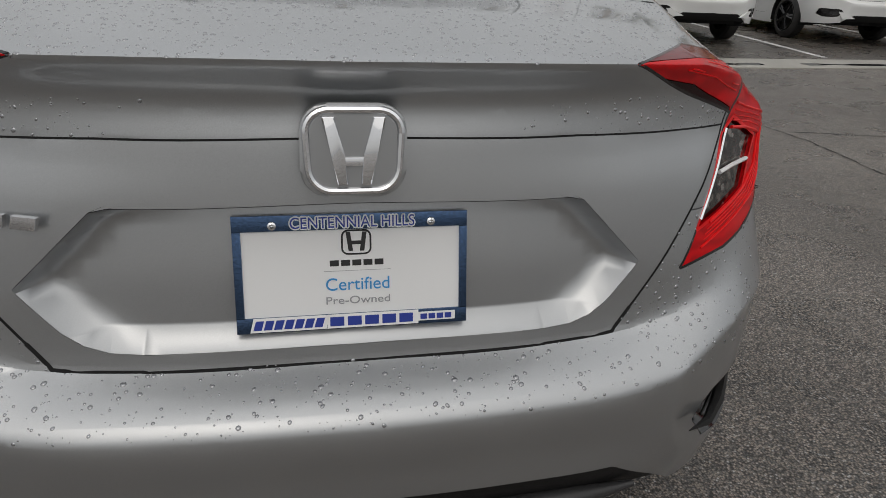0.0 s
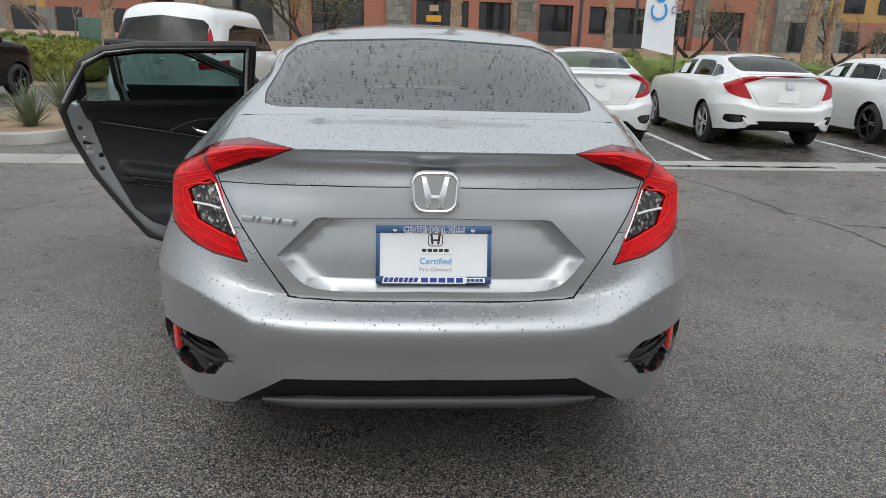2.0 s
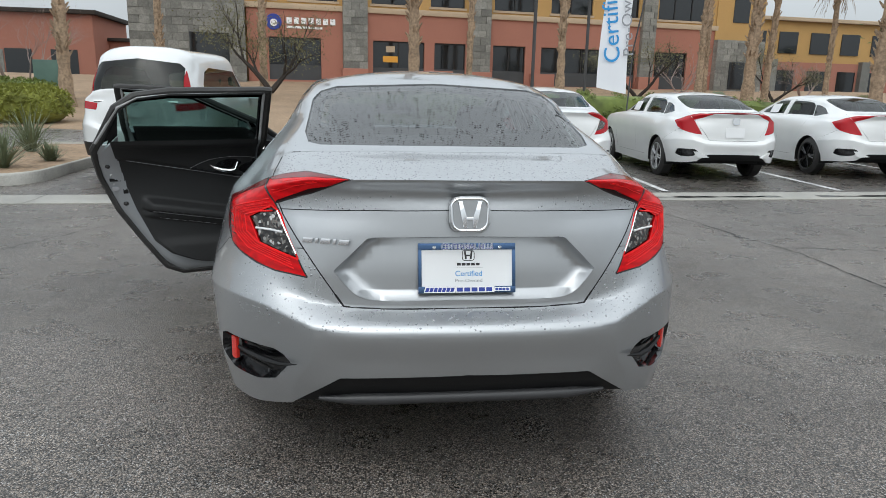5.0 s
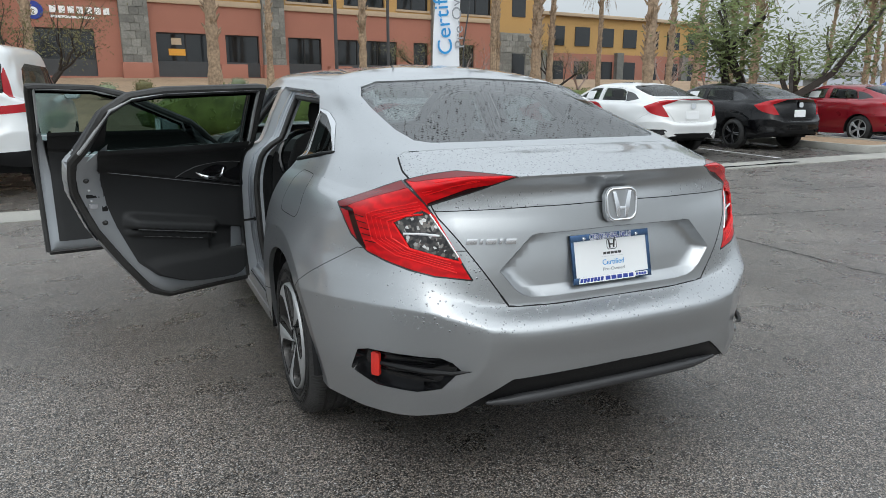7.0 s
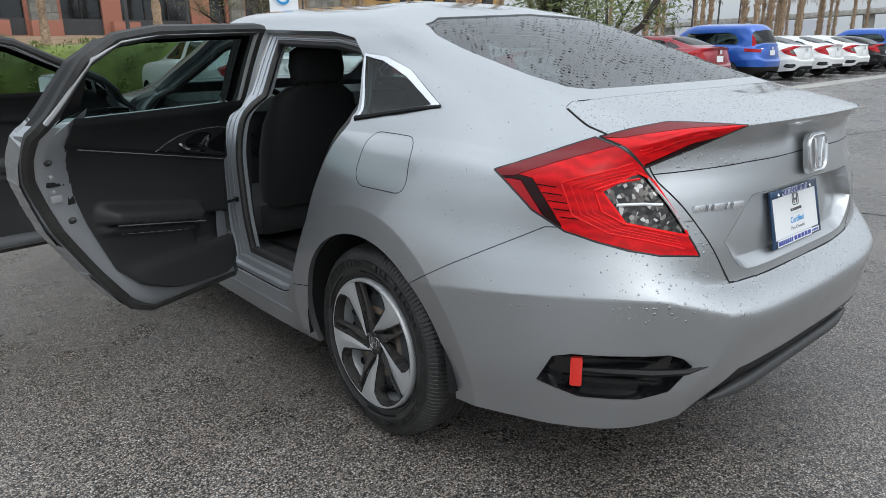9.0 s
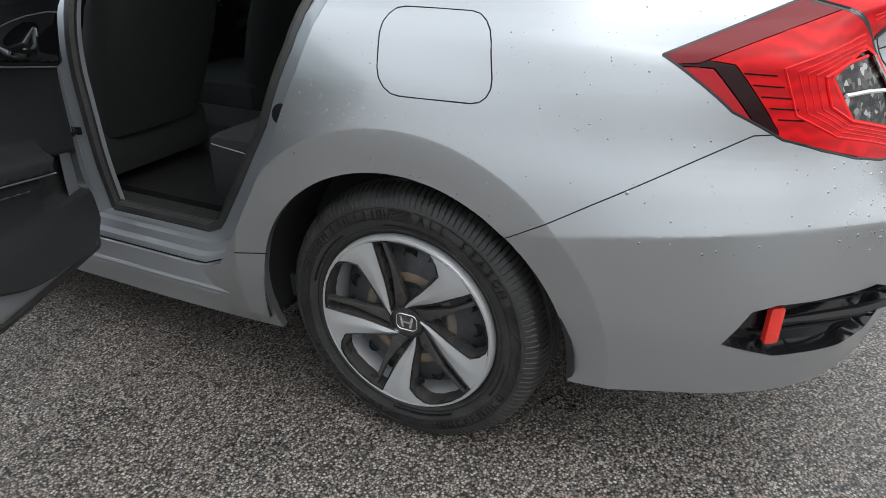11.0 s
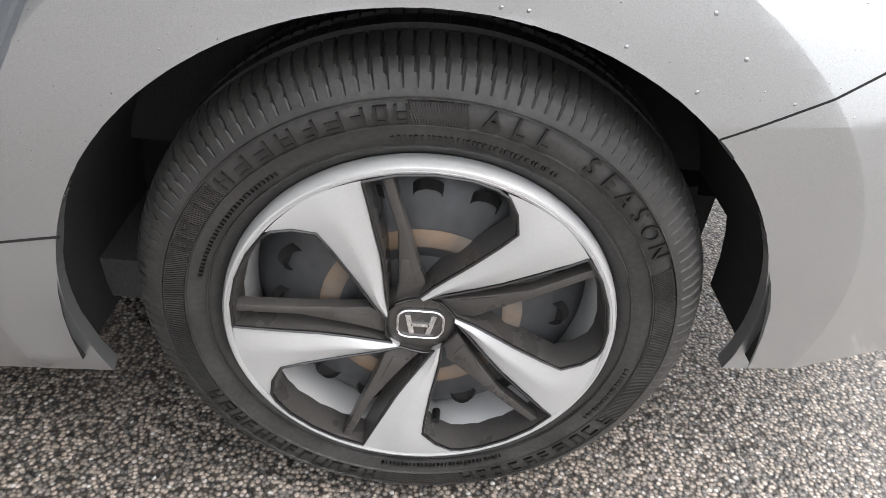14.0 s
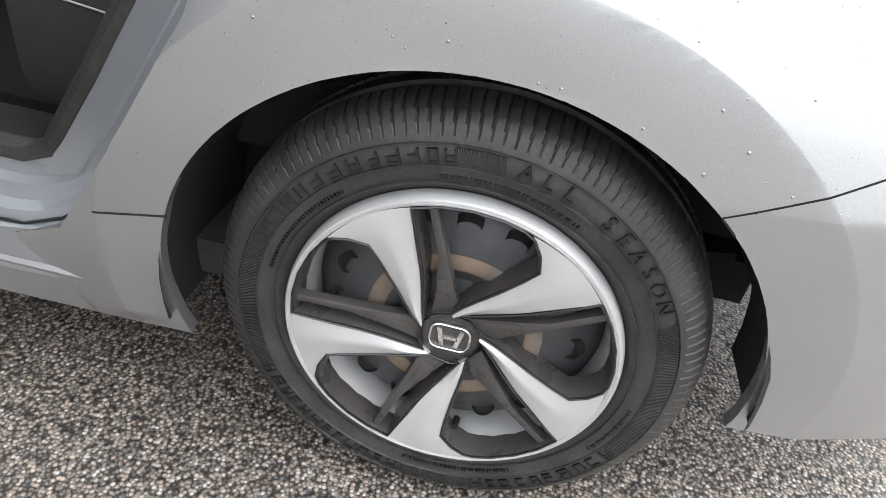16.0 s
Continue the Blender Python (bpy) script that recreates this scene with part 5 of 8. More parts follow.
# maker's emblem: a chrome rounded ring with a broad two-legged mark on a grey ground
em = Matrix.Translation((-0.002, 0.070, 0.948)) @ Matrix.Rotation(radians(90) - 0.14, 4, "X")
emblem = part("emblem", slab(bmesh.new(), rounded(.128, .113, .034, 6), .014, em, .004), SILVER, boot, "chrome maker's emblem")
ring_pts = [(x * (1 + 0.05 * (y / .05)), y) for x, y in rounded(.112, .097, .028, 7)]
bm = tube(bmesh.new(), [em @ Vector((x, y, .0145)) for x, y in ring_pts + ring_pts[:1]], .0046, 8, cap=False)
part("emblem_ring", bm, CHROME, emblem)
part("emblem_field", slab(bmesh.new(), rounded(.104, .090, .026, 6), .0012, em @ Matrix.Translation((0, 0, .0135))), EMBLEM_FIELD, emblem, "darker ground of the emblem")
bm = bmesh.new()
for sx in (-1, 1):
    leg = [(-.0385, .041), (-.0225, .041), (-.0110, -.006), (-.0070, -.041), (-.0205, -.041), (-.0265, -.010)]
    slab(bm, [(-sx * x, y) for x, y in (leg if sx < 0 else leg[::-1])], .007, em @ Matrix.Translation((0, 0, .013)), .0022)
slab(bm, [(-.0135, -.007), (.0135, -.007), (.0150, -.018), (-.0150, -.018)][::-1], .006, em @ Matrix.Translation((0, 0, .013)), .002)
bmesh.ops.recalc_face_normals(bm, faces=bm.faces)
part("emblem_mark", bm, CHROME, emblem)
# model badge: a row of slim chrome bars
bm = bmesh.new()
bw = Matrix.Translation((-.441, .108, .858)) @ Matrix.Rotation(-radians(20), 4, "Z") @ Matrix.Rotation(radians(86), 4, "X")
for x0, x1 in ((-.077, -.044), (-.036, -.026), (-.018, .015), (.023, .033), (.042, .075)):
    slab(bm, [(x0, -.0085), (x1, -.0085), (x1 + .004, .0085), (x0 + .004, .0085)], .007, bw, .0025)
part("model_badge", bm, CHROME, boot, "chrome model badge")


# ---- doors and cabin of the saloon ----
FLARED = BVHTree.FromBMesh(sk)


def only(bm, keep):
    bmesh.ops.delete(bm, geom=[f for f in bm.faces if not keep(f.calc_center_median())], context="FACES")
    return bm


def on_side(y, z, inward=0.0):
    """The point of the left side's skin at y, z, moved inwards along x."""
    hit = WHOLE.ray_cast(Vector((-2, y, z)), Vector((1, 0, 0)))[0]
    return Vector(((hit.x if hit else -0.62) + inward, y, z))


def drawn_in(points, d, upper=None):
    """A closed outline in y and z drawn in by d, above the belt by upper at most."""
    full = d
    n, out = len(points), []
    mid = sum((Vector(p) for p in points), Vector((0, 0))) / n
    for i in range(n):
        d = min(full, upper) if upper is not None and points[i][1] > 1.03 else full
        p, a, b = Vector(points[i]), Vector(points[i - 1]), Vector(points[(i + 1) % n])
        way = Vector((0, 0))
        for q, r in ((a, p), (p, b)):
            e = (r - q).normalized()
            m = Vector((-e.y, e.x))
            way += m if m.dot(mid - p) > 0 else -m
        out.append(p + way.normalized() * d / max(0.5, way.length / 2))
    return out


def loop_on_side(points, inward, closed=True, step=0.03):
    """Points along an outline, laid on the skin."""
    pts, n, out = [Vector(p) for p in points], len(points), []
    for i in range(n if closed else n - 1):
        a, b = pts[i], pts[(i + 1) % n]
        k = max(1, int((b - a).length / step))
        out += [on_side(*a.lerp(b, j / k), inward) for j in range(k)]
    out.append(out[0] if closed else on_side(*pts[-1], inward))
    return out


def smoothstep(t, a, b):
    t = min(max((t - a) / (b - a), 0.0), 1.0)
    return t * t * (3 - 2 * t)


def span(points, z):
    """Where an outline starts and ends along y at height z."""
    ys = []
    for (y0, z0), (y1, z1) in zip(points, points[1:] + points[:1]):
        if (z0 - z) * (z1 - z) <= 0 and abs(z1 - z0) > 1e-6:
            ys.append(y0 + (y1 - y0) * (z - z0) / (z1 - z0))
    return min(ys), max(ys)


def door(tag, pane_tag, name, mode, swing, hinge, label, line, pane_line):
    """A door from its skin: folded edges, black window frame, pane, and the moulded trim of its inner side."""
    m = Matrix.Translation(hinge) @ Matrix.Rotation(radians(swing), 4, "Z") @ Matrix.Translation([-c for c in hinge])
    if swing and tag == R_DOOR:  # the hinge arms carry the open door outwards
        m = m @ Matrix.Translation((0, -0.05, 0))
    sgn = -1 if mode == "left" else 1
    flip = Matrix.Diagonal((-sgn, 1, 1, 1))
    base = part(name, turned(only(panel(sk, {tag}, mode, 0.0022, 0.055), lambda p: p.z < 1.036), m), SILVER, hero, label)
    part("window_frame", turned(only(panel(sk, {tag}, mode, 0.0022, 0.032), lambda p: p.z > 1.034), m), GLOSS_BLACK, base, "black window frame")
    part("window_pane", turned(panel(sk, {pane_tag}, mode, 0.0005, 0.003, -0.014), m), GLASS_DOOR, base, "tinted door glass").visible_shadow = False
    out = [(y, z) for _, y, z in line]
    win = [(y, z) for _, y, z in pane_line]
    put = m @ flip
    if not swing:
        bm = tube(bmesh.new(), [(-0.900, hinge[1] - 0.72, 0.86), (-0.925, hinge[1] - 0.76, 0.862), (-0.925, hinge[1] - 0.86, 0.864), (-0.897, hinge[1] - 0.90, 0.866)], 0.011, 8)
        part("door_handle", turned(bm, put), SILVER, base)
    y0 = hinge[1]
    # painted inner shell, bright frame strip, rubber seals
    shell_line = drawn_in(out, 0.006)
    bm = bmesh.new()
    for above, steps in ((True, ((0.003, 0.020), (0.005, 0.066), (0.022, 0.076), (0.060, 0.080), (0.112, 0.098))), (False, ((0.003, 0.020), (0.005, 0.080), (0.022, 0.104), (0.050, 0.122), (0.112, 0.126)))):
        rings = [loop_on_side(drawn_in(out, d, 0.016), inw) for d, inw in steps]
        k = min(len(r) for r in rings) - 1
        grids = [[bm.verts.new(r[round(i * (len(r) - 1) / k)]) for i in range(k)] for r in rings]
        for a, b in zip(grids, grids[1:]):
            for i in range(k):
                bm.faces.new((a[i], a[(i + 1) % k], b[(i + 1) % k], b[i]))
        if above:
            part("inner_frame", turned(only(bm, lambda p: p.z > 1.035), put), BLACK, base, "black inner window frame")
        else:
            part("inner_shell", turned(only(bm, lambda p: p.z <= 1.035), put), JAMB, base, "silver painted inner door shell")
        bm = bmesh.new()
    bm.free()
    part("frame_strip", turned(tube(bmesh.new(), loop_on_side([(y, z + (0.008 if z > 1.1 else 0.0)) for y, z in win], 0.101, closed=False), 0.0075, 6, cap=False), put), WHEEL_SILVER, base, "bright strip round the window")
    part("rubber_seal", turned(tube(bmesh.new(), loop_on_side(drawn_in(out, 0.014, 0.004), 0.084), 0.021, 8, cap=False), put), RUBBER, base, "broad black rubber door seal")
    # moulded trim: upper panel above a slanting ledge, armrest with two lines below it, pocket by the hinge
    inner = [tuple(p) for p in drawn_in(out, 0.070)]
    shut = ((.366, .17), (.376, .33), (.393, .400), (.438, .510), (.511, .587), (.689, .664), (.884, .728), (1.034, .772), (1.046, .773))
    hinge_edge = ((.366, .11), (.376, .07), (.415, .037), (.812, .026), (.960, .050), (1.046, .055))
    bm, rows = bmesh.new(), []
    zs = np.linspace(0.366 if tag == R_DOOR else 0.396, 1.046, 90)
    for z in zs:
        if tag == R_DOOR:
            ya = y0 - float(np.interp(z, [p[0] for p in shut], [p[1] for p in shut]))
            yb = y0 - float(np.interp(z, [p[0] for p in hinge_edge], [p[1] for p in hinge_edge]))
        else:
            ya, yb = span(inner, float(z))
        row = []
        for i in range(81):
            t = i / 80
            y = ya + (yb - ya) * t
            s = (y0 - y) + (0.036 if tag == R_DOOR else 0.0)
            ledge = 0.800 + 0.197 * s if tag == R_DOOR else 0.86 + 0.08 * s
            low = 0.560 + 0.186 * s
            off = 0.132 + 0.018 * smoothstep(z, ledge - 0.006, ledge + 0.012) - 0.016 * smoothstep(z, 0.99, 1.045)
            arm = smoothstep(s, 0.20, 0.26) * (1 - smoothstep(s, 0.62, 0.68))
            off += 0.058 * arm * smoothstep(z, low - 0.006, low + 0.006) * (1 - smoothstep(z, low + 0.030, low + 0.075))
            off += 0.020 * arm * smoothstep(z, low - 0.040, low - 0.032) * (1 - smoothstep(z, low - 0.010, low - 0.004))
            off += 0.012 * (1 - smoothstep(z, 0.47, 0.53)) * (1 - smoothstep(s, 0.50, 0.66))
            bay = smoothstep(s, 0.070, 0.082) * (1 - smoothstep(s, 0.235, 0.275))
            off -= 0.030 * bay * smoothstep(z, 0.492 + 0.08 * s, 0.502 + 0.08 * s) * (1 - smoothstep(z, 0.575 + 0.2 * s, 0.588 + 0.2 * s))
            edge = min(t, 1 - t)
            off -= 0.005 * (1 - smoothstep(edge, 0.0, 0.04))
            row.append(bm.verts.new(on_side(y, float(z), off)))
        rows.append(row)
    for a, b in zip(rows, rows[1:]):
        for i in range(80):
            bm.faces.new((a[i], a[i + 1], b[i + 1], b[i]))
    part("door_trim", turned(bm, put), TRIM_BLACK, base, "black moulded inner door trim", sharp=70)
    lines = ([(s, 0.804 + 0.197 * s, 0.137) for s in (0.04, 0.22, 0.42, 0.70)], [(s, 0.565 + 0.186 * s, 0.176) for s in (0.21, 0.32, 0.46, 0.59)], [(s, 0.531 + 0.186 * s, 0.143) for s in (0.27, 0.36, 0.46, 0.555)], [(0.112, 0.826, 0.126), (0.140, 0.790, 0.126), (0.175, 0.753, 0.126), (0.228, 0.712, 0.126), (0.260, 0.672, 0.126)])
    for pts, r in zip(lines, (0.0014, 0.0018, 0.0014, 0.0009)):
        part("stitch_line", turned(tube(bmesh.new(), [on_side(y0 - s, z, w) for s, z, w in pts], r, 5), put), STITCH, base, "fine grey line in the trim")
    # handle cup: a glossy leaf-shaped hollow with a thin bright rim, and the curved pull
    rim_line = [(0.393, 0.891), (0.349, 0.915), (0.297, 0.935), (0.244, 0.944), (0.186, 0.949), (0.10, 0.947), (0.055, 0.939), (0.045, 0.823), (0.214, 0.856)]
    bm = bmesh.new()
    v = [bm.verts.new(on_side(y0 - s, z, 0.138)) for s, z in rim_line]
    w = [bm.verts.new(on_side(y0 - s, z, 0.148)) for s, z in rim_line]
    bm.faces.new(w)
    for i in range(len(v)):
        bm.faces.new((v[i], v[(i + 1) % len(v)], w[(i + 1) % len(v)], w[i]))
    bmesh.ops.recalc_face_normals(bm, faces=bm.faces)
    part("handle_cup", turned(bm, put), GLOSS_BLACK, base, "glossy black handle surround")
    part("cup_rim", turned(tube(bmesh.new(), [on_side(y0 - s, z, 0.149) for s, z in rim_line[:7]], 0.0016, 5), put), STITCH, base)
    pts = [on_side(y0 - s, z, w) for s, z, w in ((0.289, 0.906, 0.150), (0.269, 0.889, 0.162), (0.234, 0.877, 0.168), (0.189, 0.871, 0.168), (0.162, 0.878, 0.162), (0.146, 0.918, 0.151))]
    part("inner_handle", turned(tube(bmesh.new(), pts, [0.004, 0.008, 0.011, 0.011, 0.008, 0.004], 8), put), CHROME, base, "chrome inner door handle")
    # latch slot, label and buffers on the shut edge
    if tag == R_DOOR and swing:
        for sy, z, w, h, mt, nm, lab in ((0.748, 0.841, 0.060, 0.016, LINER, "latch_slot", "dark latch slot"), (0.752, 0.794, 0.034, 0.022, STITCH, "label", "small pale label"), (0.706, 0.783, 0.024, 0.030, LINER, "latch_slot", ""), (0.770, 0.866, 0.012, 0.012, WHEEL_SILVER, "screw", ""), (0.760, 0.818, 0.010, 0.010, WHEEL_SILVER, "screw", "")):
            p = on_side(y0 - sy, z, 0.1245)
            part(nm, turned(box(bmesh.new(), (p.x - 0.012, p.y - w / 2, z - h / 2), (p.x + 0.003, p.y + w / 2, z + h / 2), None, 0.002), put), mt, base, lab)
        for sy, z in ((0.782, 0.914), (0.708, 0.716)):
            p = on_side(y0 - sy, z, 0.122)
            part("buffer", turned(lathe(bmesh.new(), [(0.012, 0.0001), (0.010, 0.006), (0.004, 0.010), (-0.004, 0.013)], 14, centre=p), put), RUBBER, base, "round rubber buffer")
    return base


R_PANE = side([(1.225, 1.035), (1.325, 1.20), (1.41, 1.248), (1.55, 1.268), (2.02, 1.282), (2.02, 1.035)])
F_PANE = side([(2.16, 1.035), (2.16, 1.282), (2.44, 1.272), (2.60, 1.235), (2.93, 1.085), (2.95, 1.035)])
door(R_DOOR, R_DOOR_WIN, "rear_door", "left", -67, (-0.865, 2.06, 0), "silver rear door standing wide open, black trim inside", R_DOOR_LINE, R_PANE)
door(F_DOOR, F_DOOR_WIN, "front_door", "left", -82, (-0.865, 3.19, 0), "silver front door standing open", F_DOOR_LINE, F_PANE)
door(R_DOOR, R_DOOR_WIN, "rear_door", "right", 0, (0.865, 2.06, 0), "closed silver rear door", R_DOOR_LINE, R_PANE)
door(F_DOOR, F_DOOR_WIN, "front_door", "right", 0, (0.865, 3.19, 0), "closed silver front door", F_DOOR_LINE, F_PANE)

# jambs of the open doorways
for line in (R_DOOR_LINE, F_DOOR_LINE):
    out = [(y, z) for _, y, z in line]
    bm = bmesh.new()
    rings = [loop_on_side(drawn_in(out, d, 0.052), inw) for d, inw in ((-0.001, 0.006), (0.004, 0.045), (0.020, 0.058), (0.074, 0.072), (0.084, 0.11))]
    k = min(len(r) for r in rings) - 1
    grids = [[bm.verts.new(r[round(i * (len(r) - 1) / k)]) for i in range(k)] for r in rings]
    for a, b in zip(grids, grids[1:]):
        for i in range(k):
            bm.faces.new((a[i], a[(i + 1) % k], b[(i + 1) % k], b[i]))
    part("door_jamb", bm, JAMB, hero, "silver painted door jamb")
    for d, inw, r in ((0.010, 0.052, 0.0045), (0.030, 0.062, 0.004)):
        part("jamb_ridge", tube(bmesh.new(), loop_on_side(drawn_in(out, d), inw), r, 6, cap=False), JAMB, hero)
    part("doorway_seal", tube(bmesh.new(), loop_on_side(drawn_in(out, 0.082, 0.050), 0.080), 0.015, 8, cap=False), RUBBER, hero, "black rubber doorway seal")

# joint between the quarter panel and the sill cover
part("shut_line", tube(bmesh.new(), [FLARED.ray_cast(Vector((-2, y, 0.418 - 0.17 * (y - 1.375))), Vector((1, 0, 0)))[0] for y in np.linspace(1.365, 1.462, 8)], 0.0016, 6), LINER, hero)

# stepped sill under the doorways
profile = [(-.856, .245), (-.860, .305), (-.863, .326), (-.852, .330), (-.847, .344), (-.829, .350), (-.822, .371), (-.806, .376), (-.800, .392), (-.778, .400), (-.755, .385)]
bm, rows = bmesh.new(), []
for i, y in enumerate(np.linspace(1.49, 3.16, 40)):
    k = max(0.0, (1.62 - y) / 0.13)
    rows.append([bm.verts.new((x + (0.016 if j < 2 else 0.010) * min(k, 1) ** 2, y, z + (0.055 * k * k if j > 1 else 0.0))) for j, (x, z) in enumerate(profile)])
for a, b in zip(rows, rows[1:]):
    for i in range(len(profile) - 1):
        bm.faces.new((a[i], b[i], b[i + 1], a[i + 1]))
bmesh.ops.recalc_face_normals(bm, faces=bm.faces)
part("stepped_sill", bm, JAMB, hero, "silver painted stepped sill", sharp=50)
part("sill_gap", tube(bmesh.new(), [(-.8555 + 0.010 * max(0, (1.62 - y) / .13) ** 2, y, .3305 + 0.055 * max(0, (1.62 - y) / .13) ** 2) for y in np.linspace(1.475, 3.16, 30)], 0.0022, 6), LINER, hero)
part("doorway_seal", tube(bmesh.new(), [(-.778, y, .405 + 0.07 * max(0, (1.60 - y) / .13) ** 2) for y in np.linspace(1.44, 3.16, 30)], 0.011, 8), RUBBER, hero)

# check strap, striker, sill plate
bm = tube(bmesh.new(), [(-0.80, 2.03, 0.622), (-0.86, 1.99, 0.622), (-0.90, 1.985, 0.622)], 0.006, 6)
box(bm, (-0.83, 2.00, 0.612), (-0.80, 2.03, 0.632))
part("check_strap", bm, BLACK, hero)
bm = slab(bmesh.new(), rounded(0.045, 0.085, 0.020), 0.004, Matrix.Translation((-0.826, 1.300, 0.745)) @ Matrix.Rotation(radians(16), 4, "X") @ Matrix.Rotation(radians(-75), 4, "Y"), 0.001)
part("striker_plate", bm, BLACK, hero, "black door striker plate")
bm = tube(bmesh.new(), [(-0.848, 1.46, 0.262), (-0.852, 1.7, 0.262), (-0.852, 2.1, 0.262), (-0.852, 2.6, 0.262), (-0.846, 3.1, 0.262)], 0.010, 8)
part("sill_step", bm, JAMB, hero)

# cabin
part("cabin_floor", box(bmesh.new(), (-0.76, 1.15, 0.24), (0.76, 3.3, 0.30)), CARPET, hero, "black cabin carpet")
part("boot_floor", box(bmesh.new(), (-0.54, 0.75, 0.30), (0.54, 1.25, 0.62)), CARPET, hero)
part("centre_tunnel", box(bmesh.new(), (-0.12, 1.6, 0.302), (0.12, 3.0, 0.44), None, 0.03), CARPET, hero)
part("headliner", only(panel(sk, {BODY}, "both", 0.002, 0.0, -0.03), lambda p: p.z > 1.27), HEADLINER, hero, "light grey headliner")
for sgn in (-1, 1):
    bm = tube(bmesh.new(), [(sgn * 0.755, 2.09, 0.34), (sgn * 0.77, 2.09, 0.6), (sgn * 0.74, 2.09, 0.95)], [0.05, 0.05, 0.045], 8)
    part("pillar_trim", bm, TRIM_BLACK, hero)
    bm = tube(bmesh.new(), [(sgn * 0.735, 2.09, 0.95), (sgn * 0.66, 2.085, 1.15), (sgn * 0.59, 2.08, 1.28)], [0.042, 0.04, 0.036], 8)
    part("upper_pillar_trim", bm, HEADLINER, hero, "light grey upper pillar trim")
    bm = only(panel(sk, {BODY}, "left" if sgn < 0 else "right", 0.002, 0.0, -0.05), lambda p: 0.78 < p.y < 1.5 and 0.55 < p.z < 1.27)
    part("quarter_trim", bm, TRIM_BLACK, hero)


def seat(x, y, name="front_seat"):
    """A cloth bucket seat: cushion, back and headrest."""
    bm = box(bmesh.new(), (x - 0.25, y - 0.02, 0.36), (x + 0.25, y + 0.50, 0.53), None, 0.05)
    base = part(name, bm, FABRIC, hero, "black cloth front seat")
    bm = bmesh.new()
    back = [(0.20, 0.50), (0.225, 0.62), (0.24, 0.78), (0.235, 0.90), (0.20, 1.02), (0.13, 1.065)]
    rows = []
    for w, z in back:
        lean = (z - 0.5) * -0.36
        th = 0.075 if z < 0.95 else 0.055
        ring_v = []
        for k in range(16):
            a = k * math.tau / 16
            cx, cy = math.cos(a), math.sin(a)
            ring_v.append(bm.verts.new((x + w * math.copysign(abs(cx) ** 0.45, cx), y + 0.03 + lean + th * math.copysign(abs(cy) ** 0.6, cy), z)))
        rows.append(ring_v)
    for a, b in zip(rows, rows[1:]):
        for k in range(16):
            bm.faces.new((a[k], a[(k + 1) % 16], b[(k + 1) % 16], b[k]))
    bm.faces.new(rows[0][::-1])
    bm.faces.new(rows[-1])
    part("seat_back", bm, FABRIC, base, "black cloth backrest", sharp=60)
    bm = bmesh.new()
    rows = []
    for w, t, z in ((0.10, 0.035, 1.075), (0.128, 0.055, 1.095), (0.135, 0.06, 1.15), (0.125, 0.058, 1.21), (0.09, 0.04, 1.235)):
        rows.append([bm.verts.new((x + w * math.copysign(abs(math.cos(k * math.tau / 16)) ** 0.5, math.cos(k * math.tau / 16)), y - 0.19 + t * math.sin(k * math.tau / 16), z)) for k in range(16)])
    for a, b in zip(rows, rows[1:]):
        for k in range(16):
            bm.faces.new((a[k], a[(k + 1) % 16], b[(k + 1) % 16], b[k]))
    bm.faces.new(rows[0][::-1])
    bm.faces.new(rows[-1])
    part("headrest", bm, FABRIC, base, "black cloth headrest", sharp=60)
    for s in (-0.05, 0.05):
        part("headrest_post", tube(bmesh.new(), [(x + s, y - 0.17, 1.02), (x + s, y - 0.185, 1.10)], 0.006, 6), CHROME, base)
    return base


seat(-0.37, 2.25)
seat(0.37, 2.25)
bm = box(bmesh.new(), (-0.66, 1.22, 0.40), (0.66, 1.735, 0.608), None, 0.045)
bench = part("rear_bench", bm, FABRIC, hero, "black cloth rear bench")
bm = box(bmesh.new(), (-0.66, -0.07, -0.03), (0.66, 0.08, 0.58), Matrix.Translation((0, 1.22, 0.50)) @ Matrix.Rotation(radians(24), 4, "X"), 0.05)
part("bench_back", bm, FABRIC, bench)
bm = tube(bmesh.new(), [(-0.662, 1.30, 0.556), (-0.664, 1.5, 0.563), (-0.655, 1.71, 0.580), (-0.4, 1.738, 0.582)], 0.0016, 5)
part("stitch_line", bm, STITCH, bench)
for x in (-0.4, 0.4):
    bm = box(bmesh.new(), (x - 0.13, -0.05, 0), (x + 0.13, 0.05, 0.13), Matrix.Translation((0, 0.99, 1.03)) @ Matrix.Rotation(radians(14), 4, "X"), 0.035)
    part("rear_headrest", bm, FABRIC, bench)
bm = box(bmesh.new(), (-0.62, 0.50, 1.005), (0.62, 1.02, 1.04), None, 0.01)
part("parcel_shelf", bm, CARPET, hero)
bm = bmesh.new()
slab(bm, [(2.72, 0.42), (3.35, 0.42), (3.40, 0.96), (3.10, 0.995), (2.82, 0.97), (2.76, 0.90), (2.80, 0.70)], 1.44, Matrix(((0, 0, 1, -0.72), (1, 0, 0, 0), (0, 1, 0, 0), (0, 0, 0, 1))), 0.02)
dash = part("dashboard", bm, TRIM_BLACK, hero, "black dashboard")
part("radio_screen", box(bmesh.new(), (-0.10, 2.745, 0.80), (0.10, 2.77, 0.915), None, 0.005), DARK_GLASS, dash)
for z in (0.775, 0.755):
    part("trim_strip", box(bmesh.new(), (-0.35, 2.765, z), (0.6, 2.785, z + 0.008)), CHROME, dash)
bm = bmesh.new()
wm = Matrix.Translation((-0.37, 2.60, 0.86)) @ Matrix.Rotation(radians(68), 4, "X")
